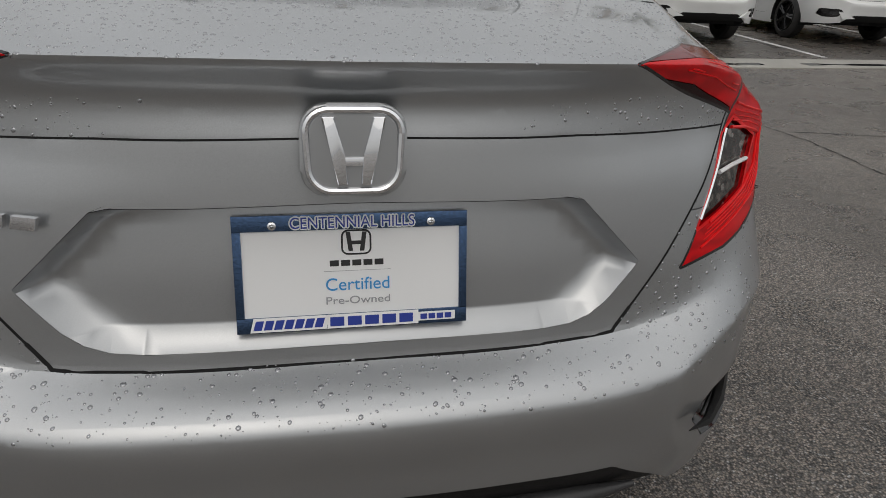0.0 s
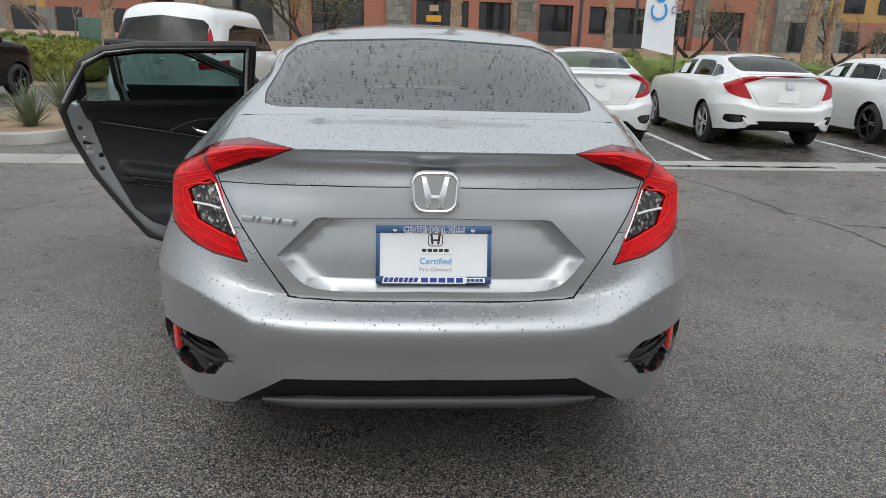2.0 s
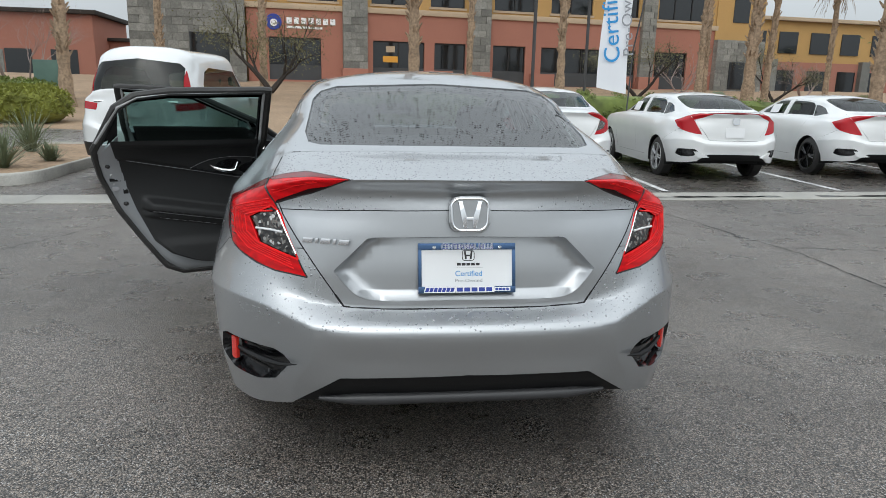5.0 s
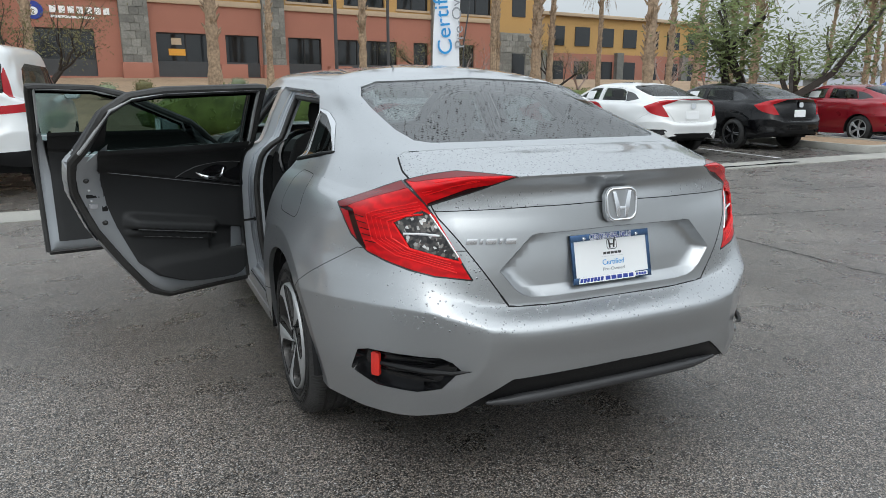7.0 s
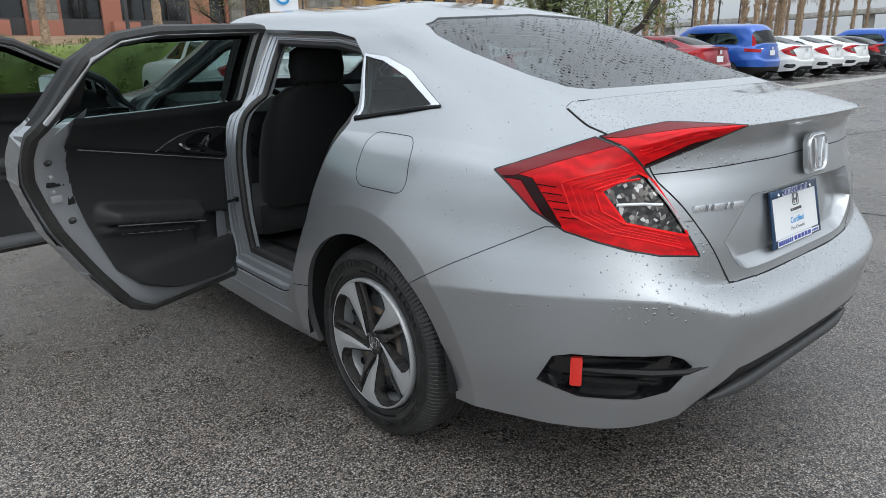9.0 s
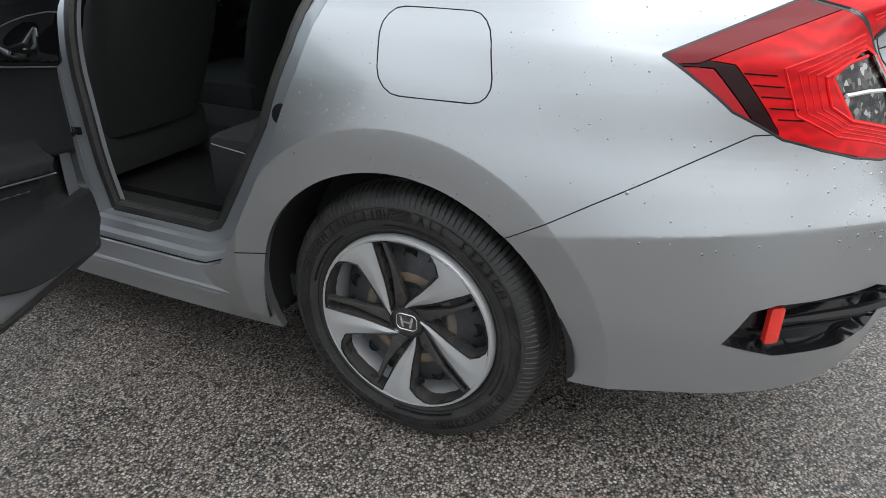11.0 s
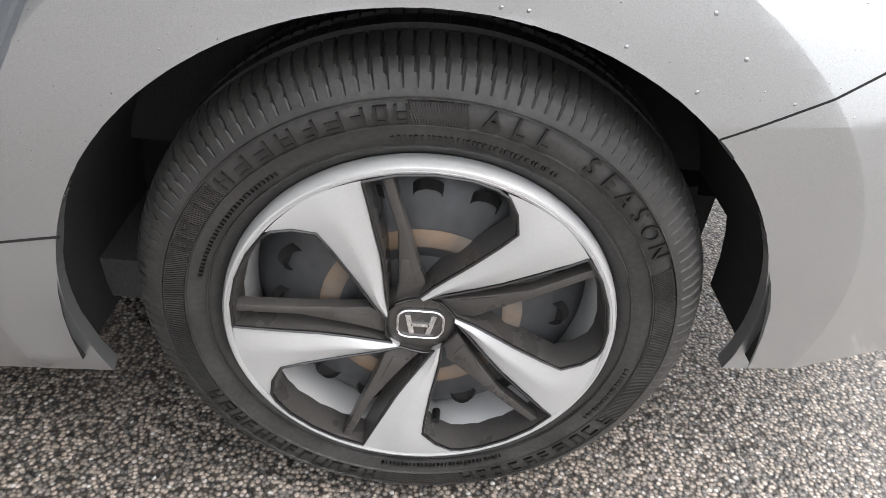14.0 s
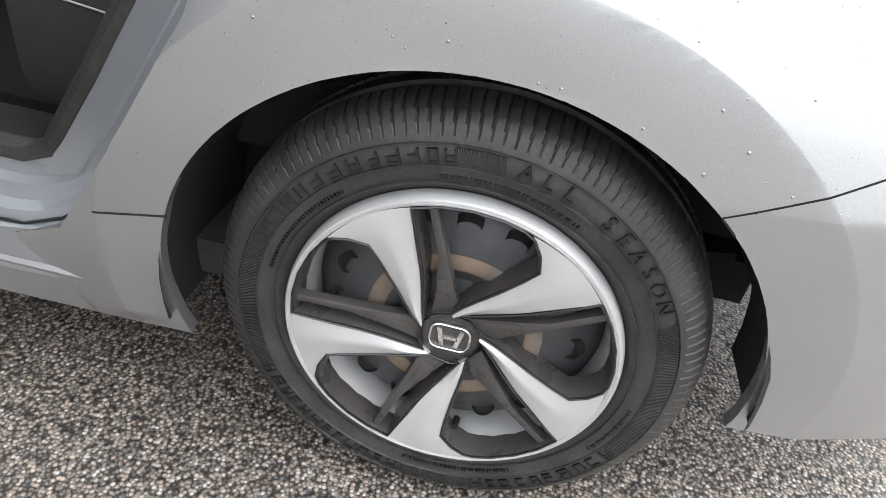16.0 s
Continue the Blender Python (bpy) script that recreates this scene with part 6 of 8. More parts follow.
pts = [wm @ Vector((0.185 * math.cos(a * math.tau / 32), 0.185 * math.sin(a * math.tau / 32), 0)) for a in range(33)]
tube(bm, pts, 0.016, 8, cap=False)
wheel_ob = part("steering_wheel", bm, GLOSS_BLACK, hero, "black steering wheel")
bm = slab(bmesh.new(), rounded(0.20, 0.13, 0.05), 0.03, wm @ Matrix.Translation((0, -0.01, -0.02)), 0.008)
slab(bm, [(-0.18, 0.02), (0.18, 0.02), (0.18, -0.015), (-0.18, -0.015)], 0.015, wm @ Matrix.Translation((0, 0, -0.015)))
part("steering_hub", bm, BLACK, wheel_ob)
bm = slab(bmesh.new(), rounded(0.25, 0.065, 0.028), 0.03, Matrix.Translation((-0.10, 2.53, 1.195)) @ Matrix.Rotation(radians(84), 4, "X"), 0.008)
tube(bm, [(-0.05, 2.56, 1.21), (-0.02, 2.64, 1.27)], 0.010, 6)
part("inside_mirror", bm, GLOSS_BLACK, hero, "black inside mirror")
for sgn in (-1, 1):
    swing = Matrix() if sgn > 0 else Matrix.Translation((-0.865, 3.19, 0)) @ Matrix.Rotation(radians(-82), 4, "Z") @ Matrix.Translation((0.865, -3.19, 0))
    bm = box(bmesh.new(), (sgn * 0.98 - 0.10, 2.86, 0.97), (sgn * 0.98 + 0.10, 2.97, 1.11), None, 0.035)
    tube(bm, [(sgn * 0.80, 2.92, 1.0), (sgn * 0.92, 2.91, 1.01)], 0.025, 8)
    mir = part("door_mirror", turned(bm, swing), SILVER, hero, "silver door mirror")
    bm = slab(bmesh.new(), rounded(0.17, 0.11, 0.03), 0.002, swing @ Matrix.Translation((sgn * 0.98, 2.859, 1.04)) @ Matrix.Rotation(radians(90), 4, "X"))
    part("mirror_glass", bm, CHROME, mir)

# rain on the paint and the glass
part("rain_beading", drops(sk, {BOOT}, 4200, 11, (0.0007, 0.0030), lambda p: p.z > 1.045 or p.x < -0.45 + 0.25 * ((p.z * 977) % 1), mode="both"), WATER, hero, "rain drops on the boot", kind="stuff")
part("rain_beading", drops(sk, {BUMPER}, 1300, 12, (0.0008, 0.0040), lambda p: p.z > 0.600 and (p.y < 0.20 or (p.z * 977 + p.y * 331) % 1 < 0.12), mode="both"), WATER, hero, "rain drops on the bumper", kind="stuff")
part("rain_beading", drops(sk, {BODY}, 1900, 13, (0.0006, 0.0022), lambda p: p.y < 2.0 and p.z > 0.5, mode="both"), WATER, hero, "rain drops on the body", kind="stuff")
# drops on the glass are black: the dark they refract is put into their colour
part("rain_beading", drops(sk, {R_WIN}, 1900, 14, (0.0010, 0.0046), mode="both"), GLOSS_BLACK, hero, "rain drops on the rear window", kind="stuff")



# ---- ground, gutter, bays and islands ----
def strip(points, width, z, wobble=0.0, seed=1):
    """A thin flat band along points."""
    rng, bm = random.Random(seed), bmesh.new()
    rows = []
    for i, p in enumerate(points):
        a, b = Vector(points[max(i - 1, 0)]), Vector(points[min(i + 1, len(points) - 1)])
        n = Vector((-(b - a).y, (b - a).x)).normalized()
        w = width * (1 + wobble * rng.uniform(-0.7, 1.0)) / 2
        p = Vector(p)
        rows.append([bm.verts.new((*(p + n * w), z)), bm.verts.new((*(p - n * w), z))])
    for a, b in zip(rows, rows[1:]):
        bm.faces.new((a[0], a[1], b[1], b[0]))
    return bm


def wander(a, b, steps, amount, seed):
    rng = random.Random(seed)
    a, b = Vector(a), Vector(b)
    n = Vector((-(b - a).y, (b - a).x)).normalized()
    off, out = 0.0, []
    for i in range(steps + 1):
        t = i / steps
        off = off * 0.85 + rng.uniform(-1, 1) * amount
        out.append(a.lerp(b, t) + n * off * math.sin(math.pi * min(t * 3, 1, (1 - t) * 3)))
    return out


def slope(x):
    """How far along the lot's gutter lies at x."""
    return 6.15 + 0.045 * (x - 1.0)


bm = bmesh.new()
bmesh.ops.create_grid(bm, x_segments=60, y_segments=60, size=900)
part("ground", bm, ASPHALT, None, "dark wet asphalt lane with fine aggregate", category="ground", kind="structure")
bm = bmesh.new()
bm.faces.new([bm.verts.new(p) for p in ((-4.2, slope(-4.2) + 0.62, 0.004), (60, slope(60) + 0.62, 0.004), (60, slope(60) + 7.2, 0.004), (-4.2, slope(-4.2) + 7.2, 0.004))])
part("parking_bays", bm, ASPHALT_LOT, None, "darker wet asphalt of the parking bays", category="parking", kind="structure")
gutter = tagged(new("gutter"), "wet concrete gutter strip along the lane", "gutter", kind="structure")
for k in range(26):
    x0, x1 = -16 + 3.0 * k, -16 + 3.0 * (k + 1) - 0.012
    bm = bmesh.new()
    top = [(x0, slope(x0), 0.012), (x1, slope(x1), 0.012), (x1, slope(x1) + 0.30, 0.004), (x1, slope(x1) + 0.62, 0.014), (x0, slope(x0) + 0.62, 0.014), (x0, slope(x0) + 0.30, 0.004)]
    v = [bm.verts.new(p) for p in top]
    low = [bm.verts.new((p[0], p[1], -0.05)) for p in top]
    bm.faces.new((v[0], v[1], v[2], v[5]))
    bm.faces.new((v[5], v[2], v[3], v[4]))
    for i in range(6):
        bm.faces.new((v[i], low[i], low[(i + 1) % 6], v[(i + 1) % 6]))
    part("gutter_slab", bm, CONCRETE, gutter)
for x0, x1, s in ((2.2, 5.4, 1), (6.0, 9.5, 2), (12.5, 17, 3)):
    pts = wander((x0, slope(x0) + 0.26), (x1, slope(x1) + 0.26), 18, 0.02, s)
    part("puddle", strip(pts, 0.09, 0.0085, 0.8, s), PUDDLE, None, "thin line of standing water in the gutter", category="puddle", kind="structure")
for k, x in enumerate((1.05, 3.98, 6.75, 9.75, 12.9, 17.1, 20.0, 22.9, 25.8, 28.7)):
    y = slope(x) + 0.80
    part("bay_line", strip([(x, y), (x + 0.22, y + 3.0), (x + 0.36, y + 5.0)], 0.10, 0.008, 0.06, k), LINE_WHITE, None, "worn white parking bay line", category="road marking", group="bay lines", kind="structure")
def crack(points, width, seed):
    """A crack that wanders along a line of points."""
    way = []
    for k, (a, b) in enumerate(zip(points, points[1:])):
        way += wander(a, b, 14, 0.018, seed + k)[:-1]
    part("asphalt_crack", strip(way + [Vector(points[-1])], width, 0.003, 0.9, seed), CRACK, None, "thin dark crack in the asphalt", category="crack", group="cracks", kind="structure")


crack([(2.98, 5.83), (3.15, 5.26), (3.28, 4.72), (3.38, 3.93), (3.50, 3.35), (3.45, 2.60), (3.43, 2.00), (3.41, 1.44), (3.55, 1.10), (3.80, 0.40)], 0.013, 5)
crack([(3.55, 3.58), (4.48, 3.41), (5.57, 3.22), (6.67, 2.98), (9.5, 2.5), (13.0, 2.2)], 0.010, 25)
crack([(-3.47, 3.53), (-3.17, 3.76), (-3.01, 4.12), (-2.6, 4.9)], 0.006, 41)
crack([(5.0, 4.6), (9.0, 4.1), (13.0, 3.9)], 0.007, 51)


def kerbed_island(name, outline, label, height=0.15):
    """A raised bed: kerb all round and gravel within."""
    n = len(outline)
    mid = sum((Vector(p) for p in outline), Vector((0, 0))) / n
    bm = bmesh.new()
    rings = []
    for inset, z in ((0, -0.02), (0.01, height - 0.02), (0.03, height), (0.15, height), (0.16, height - 0.04)):
        ring_v = []
        for p in outline:
            p = Vector(p)
            q = p + (mid - p).normalized() * inset
            ring_v.append(bm.verts.new((q.x, q.y, z)))
        rings.append(ring_v)
    for a, b in zip(rings, rings[1:]):
        for i in range(n):
            bm.faces.new((a[i], a[(i + 1) % n], b[(i + 1) % n], b[i]))
    base = part(name, bm, KERB, None, label, category="kerb", kind="structure")
    bm = bmesh.new()
    bm.faces.new([bm.verts.new(((Vector(p) + (mid - Vector(p)).normalized() * 0.15).x, (Vector(p) + (mid - Vector(p)).normalized() * 0.15).y, height - 0.035)) for p in outline])
    part("gravel_bed", bm, GRAVEL, base)
    return base


def corner(points, r=0.7, n=6):
    """Rounds the corners of an outline."""
    out, k = [], len(points)
    for i, p in enumerate(points):
        p, a, b = Vector(p), Vector(points[i - 1]), Vector(points[(i + 1) % k])
        s, e = p + (a - p).normalized() * r, p + (b - p).normalized() * r
        out += [tuple((1 - t) ** 2 * s + 2 * t * (1 - t) * p + t * t * e) for t in (j / n for j in range(n + 1))]
    return out


kerbed_island("planted_island", corner([(-4.55, 7.30), (-4.6, 12.8), (-6.8, 12.8), (-6.9, 7.05)], 0.7), "kerbed island with tan gravel and spiky plants")
kerbed_island("bay_island", corner([(12.25, 7.35), (14.15, 7.45), (14.45, 12.4), (12.6, 12.3)], 0.5), "kerbed gravel island between parking bays")
# rising planted bank before the offices, its foot set back beyond the left bays
def bank_foot(x):
    return 15.0 + 0.10 * x + 5.5 * min(1, max(0, -x / 10))


def bank_z(x, y):
    t = max(0, (y - bank_foot(x)) / (47.0 + 0.10 * x - bank_foot(x)))
    return 0.03 + 1.85 * t ** 1.3


bm = bmesh.new()
rows = []
for j in range(9):
    t = j / 8
    rows.append([bm.verts.new((-70 + 10 * i, (1 - t) * bank_foot(-70 + 10 * i) + t * (47.0 + 0.10 * (-70 + 10 * i)), 0.03 + 1.85 * t**1.3 + 0.06 * math.sin(i * 1.7 + j))) for i in range(14)])
for a, b in zip(rows, rows[1:]):
    for i in range(13):
        bm.faces.new((a[i], a[i + 1], b[i + 1], b[i]))
part("gravel_bank", bm, GRAVEL, None, "tan gravel bank rising to the offices", category="bank", kind="structure")


# ---- parked cars ----
def parked_wheel(parent, x, y, z, r, sgn, dark):
    m = Matrix.Translation((x, y, z)) @ (Matrix.Rotation(math.pi, 4, "Z") if sgn < 0 else Matrix())
    w = part("wheel", turned(lathe(bmesh.new(), [(-0.2, 0.19), (-0.205, r - 0.03), (-0.17, r), (-0.04, r), (-0.008, r - 0.04), (0, 0.24), (-0.01, 0.225), (-0.06, 0.215)], 40), m), RUBBER, parent)
    bm = lathe(bmesh.new(), [(-0.02, 0.0001), (-0.015, 0.05), (-0.03, 0.06)], 20)
    rimring = lathe(bm, [(-0.05, 0.205), (0.0, 0.212), (0.002, 0.224), (-0.01, 0.228)], 40)
    for k in range(5):
        for d in (-7, 7):
            a = radians(72 * k + d)
            c, s = math.cos(a), math.sin(a)
            tube(bm, [(-0.015, 0.045 * c, 0.045 * s), (-0.008, 0.12 * c, 0.12 * s), (-0.012, 0.212 * c, 0.212 * s)], [0.016, 0.013, 0.016], 5)
    part("rim", turned(bm, m), GLOSS_BLACK if dark else WHEEL_SILVER, w)
    part("brake_disc", turned(lathe(bmesh.new(), [(-0.08, 0.0001), (-0.08, 0.21), (-0.10, 0.215)], 24), m), LINER, w)


def tall(net):
    """A higher body with an upright tail, for the tall cars."""
    net = net.copy()
    net[:, :, 2] = 0.22 + (net[:, :, 2] - 0.18) * 1.16
    for j, lift in ((11, 0.06), (12, 0.12), (13, 0.20), (14, 0.20), (15, 0.20)):
        net[j, :, 2] += lift
    for j in range(9, 16):
        k = {9: 0.9, 10: 0.55, 11: 0.36, 12: 0.30, 13: 0.34, 14: 0.5, 15: 1.0}[j]
        w = np.clip(1 - np.arange(17) / 9.5, 0, 1) ** 0.5
        net[j, :, 1] = net[j, :, 1] * (1 - w) + (net[j, :, 1] * k + 0.05) * w
    net[12:14, :, 0] *= 1.06
    return net


def low_roof(net):
    net = net.copy()
    net[11:, :, 2] -= 0.02
    return net


def parked_car(name, label, colour, at, heading, style="saloon", dark_wheels=False, sheet=False, lamps=RED, group="parked cars"):
    """A parked car: the same skin in coarser steps, with panes, lamps, plate and wheels."""
    body = skin(0.55, tall if style == "tall" else low_roof if style == "coupe" else None)
    if style != "tall":
        cut_panels(body, True)
    else:
        for cy in (ARCH_Y, 3.70):
            got = carve(body, area(body, {BODY}, v=(0, 7)), arc(cy, 0.33, 0.40, -18, 198, 30) + side([(cy - 0.36, 0.05), (cy + 0.36, 0.05)]), LEFT)
            mark(body, [f for f in got if abs(f.calc_center_median().x) > 0.6], ARCH)
        got = carve(body, area(body, {BODY}, u=(0, 6.5), v=(9.5, 13.6)), rear([(-.02, 1.18), (.54, 1.18), (.60, 1.22), (.58, 1.54), (.52, 1.60), (-.02, 1.655)]), BACK)
        mark(body, [f for f in got if f.calc_center_median().y < 1.0], R_WIN)
        got = carve(body, area(body, {BODY}, u=(4, 13), v=(9.5, 13.4)), side([(.85, 1.21), (3.0, 1.21), (2.9, 1.30), (2.5, 1.55), (1.2, 1.57), (.95, 1.50), (.80, 1.32)]), LEFT)
        mark(body, [f for f in got if abs(f.calc_center_median().x) > 0.5], R_DOOR_WIN)
        got = carve(body, area(body, {BODY}, u=(1, 8), v=(4, 12)), [(-.50, .15, 1.06), (-.79, .55, 1.10), (-.78, .55, 1.0), (-.50, .15, .97)], CORNER)
        mark(body, got, LAMP)
        got = carve(body, area(body, {BODY}, u=(4.4, 8), v=(8.5, 13)), [(-.60, .25, 1.08), (-.66, .38, 1.08), (-.60, .45, 1.5), (-.55, .35, 1.5)], CORNER)
        mark(body, got, LAMP)
        got = carve(body, area(body, {BODY}, u=(10.5, 16), v=(10.6, 13.4)), rear([(-.02, 1.24), (.62, 1.24), (.52, 1.5), (-.02, 1.58)]), BACK)
        mark(body, [f for f in got if f.calc_center_median().y > 2.4], SCREEN)
        mark(body, area(body, {BODY}, v=(0, 1.6)), DIFF)
    car = thing(name, label, "car", group=group)
    painted = {BODY, BUMPER, BOOT, BOOT_TOP, RECESS, FUEL, R_DOOR, F_DOOR, HOOD, NOSE}
    part("body", panel(body, {BODY, FUEL, HOOD, NOSE}, "both", 0.0, 0.0), colour, car)
    part("boot_lid", panel(body, {BOOT, BOOT_TOP, RECESS}, "both", 0.004, 0.02), colour, car)if style != "tall" else None
    part("bumper", panel(body, {BUMPER}, "both", 0.003, 0.02), colour, car) if style != "tall" else None
    part("lower_trim", panel(body, {DIFF}, "both", 0.0, 0.03, -0.004 if style != "tall" else 0.003), BLACK, car, "black lower trim")
    for mode in ("left", "right"):
        if style != "tall":
            part("front_door", panel(body, {F_DOOR}, mode, 0.003, 0.02), colour, car)
            part("rear_door", panel(body, {R_DOOR}, mode, 0.003, 0.02), colour, car)
            part("vent", panel(body, {POCKET}, mode, 0.0, 0.0, -0.012), GLOSS_BLACK, car)
            part("front_door_window", panel(body, {F_DOOR_WIN}, mode, 0.0, 0.004, -0.003), GLASS_DARK, car)
            part("quarter_window", panel(body, {QUARTER_WIN, CHROME_STRIP}, mode, 0.0, 0.004, -0.003), DARK_GLASS, car)
        part("side_window", panel(body, {R_DOOR_WIN}, mode, 0.0, 0.004, -0.003), GLASS_DARK, car)
        part("tail_lamp", panel(body, {LAMP, LAMP_IN, LAMP_GLOW, LAMP_EDGE, LAMP_SIDE, LAMP_BAND, LAMP_RIM} | (set() if style == "saloon" else {LAMP_CLEAR}), mode, 0.0, 0.01, 0.003), lamps, car, "red tail lamp")
        if style == "saloon":
            part("clear_chamber", panel(body, {LAMP_CLEAR}, mode, 0.0, 0.01, 0.001), CLEAR, car)
    part("rear_window", panel(body, {R_WIN}, "both", 0.0, 0.004, -0.003), GLASS_DARK if style != "saloon" else GLASS, car)
    part("windscreen", panel(body, {SCREEN}, "both", 0.0, 0.004, -0.003), GLASS, car)
    if style == "coupe":
        bm = tube(bmesh.new(), [(-.60, .25, 1.02), (-.36, .11, 1.055), (0, .05, 1.07), (.36, .11, 1.055), (.60, .25, 1.02)], 0.018, 6)
        part("light_bar", bm, RED_DARK, car, "dark red light bar across the tail")
        for sgn in (-1, 1):
            bm = slab(bmesh.new(), [(-0.12, -0.03), (0.05, -0.05), (0.12, 0.05), (0.06, 0.05)], 0.03, Matrix.Translation((sgn * 0.50, 0.055, 0.43)) @ Matrix.Rotation(sgn * radians(30), 4, "Z") @ Matrix.Rotation(radians(90), 4, "X") @ Matrix.Diagonal((sgn, 1, 1, 1)), 0)
            part("vent_wedge", bm, colour, car)
    if style == "tall":
        bm = tube(bmesh.new(), [(-.55, .16, 1.085), (0, .075, 1.10), (.55, .16, 1.085)], 0.016, 6)
        part("tail_strip", bm, CHROME, car)
        for sgn in (-1, 1):
            bm = bmesh.new()
            bmesh.ops.create_icosphere(bm, subdivisions=3, radius=1)
            for v in bm.verts:
                c = v.co
                for i, h in enumerate((0.115, 0.075, 0.075)):
                    c[i] = h * math.copysign(abs(c[i]) ** 0.6, c[i])
                c.y = min(c.y + 0.25 * abs(c.x), 0.075) if c.y > -0.05 else -0.05
                v.co = c + Vector((sgn * 0.95, 3.02, 1.17))
            box(bm, (min(sgn * 0.76, sgn * 0.90), 3.02, 1.105), (max(sgn * 0.76, sgn * 0.90), 3.06, 1.135))
            mir = part("door_mirror", bm, colour, car)
            part("mirror_glass", slab(bmesh.new(), rounded(0.18, 0.11, 0.035), 0.004, Matrix.Translation((sgn * 0.95, 2.969, 1.17)) @ Matrix.Rotation(radians(90), 4, "X")), CHROME, mir)
    part("plate_sheet", slab(bmesh.new(), rounded(.30, .15, .01), .008, Matrix.Translation((0, .052 if style == "tall" else .062, .96 if style == "tall" else .775)) @ Matrix.Rotation(radians(86), 4, "X")), WHITE_SIGN, car, "white dealer plate")
    part("emblem", slab(bmesh.new(), rounded(.11, .10, .03), .008, Matrix.Translation((0, .055, 1.09 if style == "tall" else .95)) @ Matrix.Rotation(radians(86), 4, "X")), CHROME, car)
    if sheet:
        for mode, sgn in (("left", -1), ("right", 1)):
            bm = slab(bmesh.new(), [(2.32, 1.05), (2.62, 1.05), (2.60, 1.20), (2.30, 1.22)], 0.002, Matrix(((0, 0, 1, 0), (1, 0, 0, 0), (0, 1, 0, 0), (0, 0, 0, 1))))
            bm.transform(Matrix.Translation((sgn * 0.775, 0, 0)) @ Matrix(((1, 0, -sgn * 0.42, sgn * 0.42 * 1.04), (0, 1, 0, 0), (0, 0, 1, 0), (0, 0, 0, 1))))
            part("price_sheet", bm, WHITE_SIGN, car, "white price sheet in the window")
    bm = box(bmesh.new(), (-0.70, 0.6, 0.25), (0.70, 4.2, 0.6 if style != "tall" else 0.7))
    box(bm, (-0.6, 1.15, 0.6), (0.6, 2.4, 0.95))
    for x in (-0.36, 0.36):
        box(bm, (x - 0.22, 2.0, 0.6), (x + 0.22, 2.15, 1.10))
        box(bm, (x - 0.12, 1.98, 1.1), (x + 0.12, 2.06, 1.24))
    part("cabin", bm, FABRIC, car)
    r, wz = (0.345, 0.345) if style == "tall" else (0.325, 0.325)
    for cy in (1.0, 3.7):
        for sgn in (-1, 1):
            parked_wheel(car, sgn * (0.875), cy, wz, r, sgn, dark_wheels)
            bm = lathe(bmesh.new(), [(sgn * 0.865, 0.385), (sgn * 0.60, 0.39), (sgn * 0.58, 0.01)], 30, centre=(0, cy, 0.31))
            bmesh.ops.delete(bm, geom=[v for v in bm.verts if v.co.z < 0.2], context="VERTS")
            part("wheel_well", bm, LINER, car)
    body.free()
    car.matrix_world = Matrix.Translation((*at, 0)) @ Matrix.Rotation(radians(heading), 4, "Z") @ Matrix.Translation((0, -1.0, 0))
    return car


WHITE_PAINT = paint("white_paint", (0.74, 0.75, 0.75), rough=0.35)
BLACK_PAINT = paint("black_paint", (0.003, 0.003, 0.004), rough=0.25)
BLACK_PAINT.node_tree.nodes["Principled BSDF"].inputs["Specular IOR Level"].default_value = 0.1
BLACK_PAINT.node_tree.nodes["Principled BSDF"].inputs["Coat Weight"].default_value = 0.55
RED_PAINT = paint("red_paint", (0.30, 0.006, 0.018), metal=0.3, rough=0.3)
BLUE_PAINT = paint("blue_paint", (0.012, 0.10, 0.48), metal=0.3, rough=0.3)
H = -4.0
first = parked_car("white_saloon_car", "white saloon car parked in a wet bay, red tail lamps", WHITE_PAINT, (2.65, 8.6), H)
second = parked_car("white_coupe_car", "white two-door coupe with a red light bar", WHITE_PAINT, (5.55, 9.0), H, "coupe", False, True)
third = parked_car("white_saloon_car", "white saloon car with black wheels and a price sheet", WHITE_PAINT, (8.55, 9.35), H, "coupe", True, True)


def repainted(src, name, label, colour, at, heading, size=1.0, dark_rims=False):
    """A copy of a parked car in another colour."""
    c = copy_thing(src, Matrix.Translation((*at, 0)) @ Matrix.Rotation(radians(heading), 4, "Z") @ Matrix.Translation((0, -size, 0)))
    c.scale = (size, size, size)
    c.name = name
    for o in c.children_recursive:
        if o.type == "MESH" and WHITE_PAINT in list(o.data.materials):
            o.data = o.data.copy()
            o.data.materials[0] = colour
        if dark_rims and o.type == "MESH" and WHEEL_SILVER in list(o.data.materials):
            o.data = o.data.copy()
            o.data.materials[0] = GLOSS_BLACK
    return tagged(c, label)


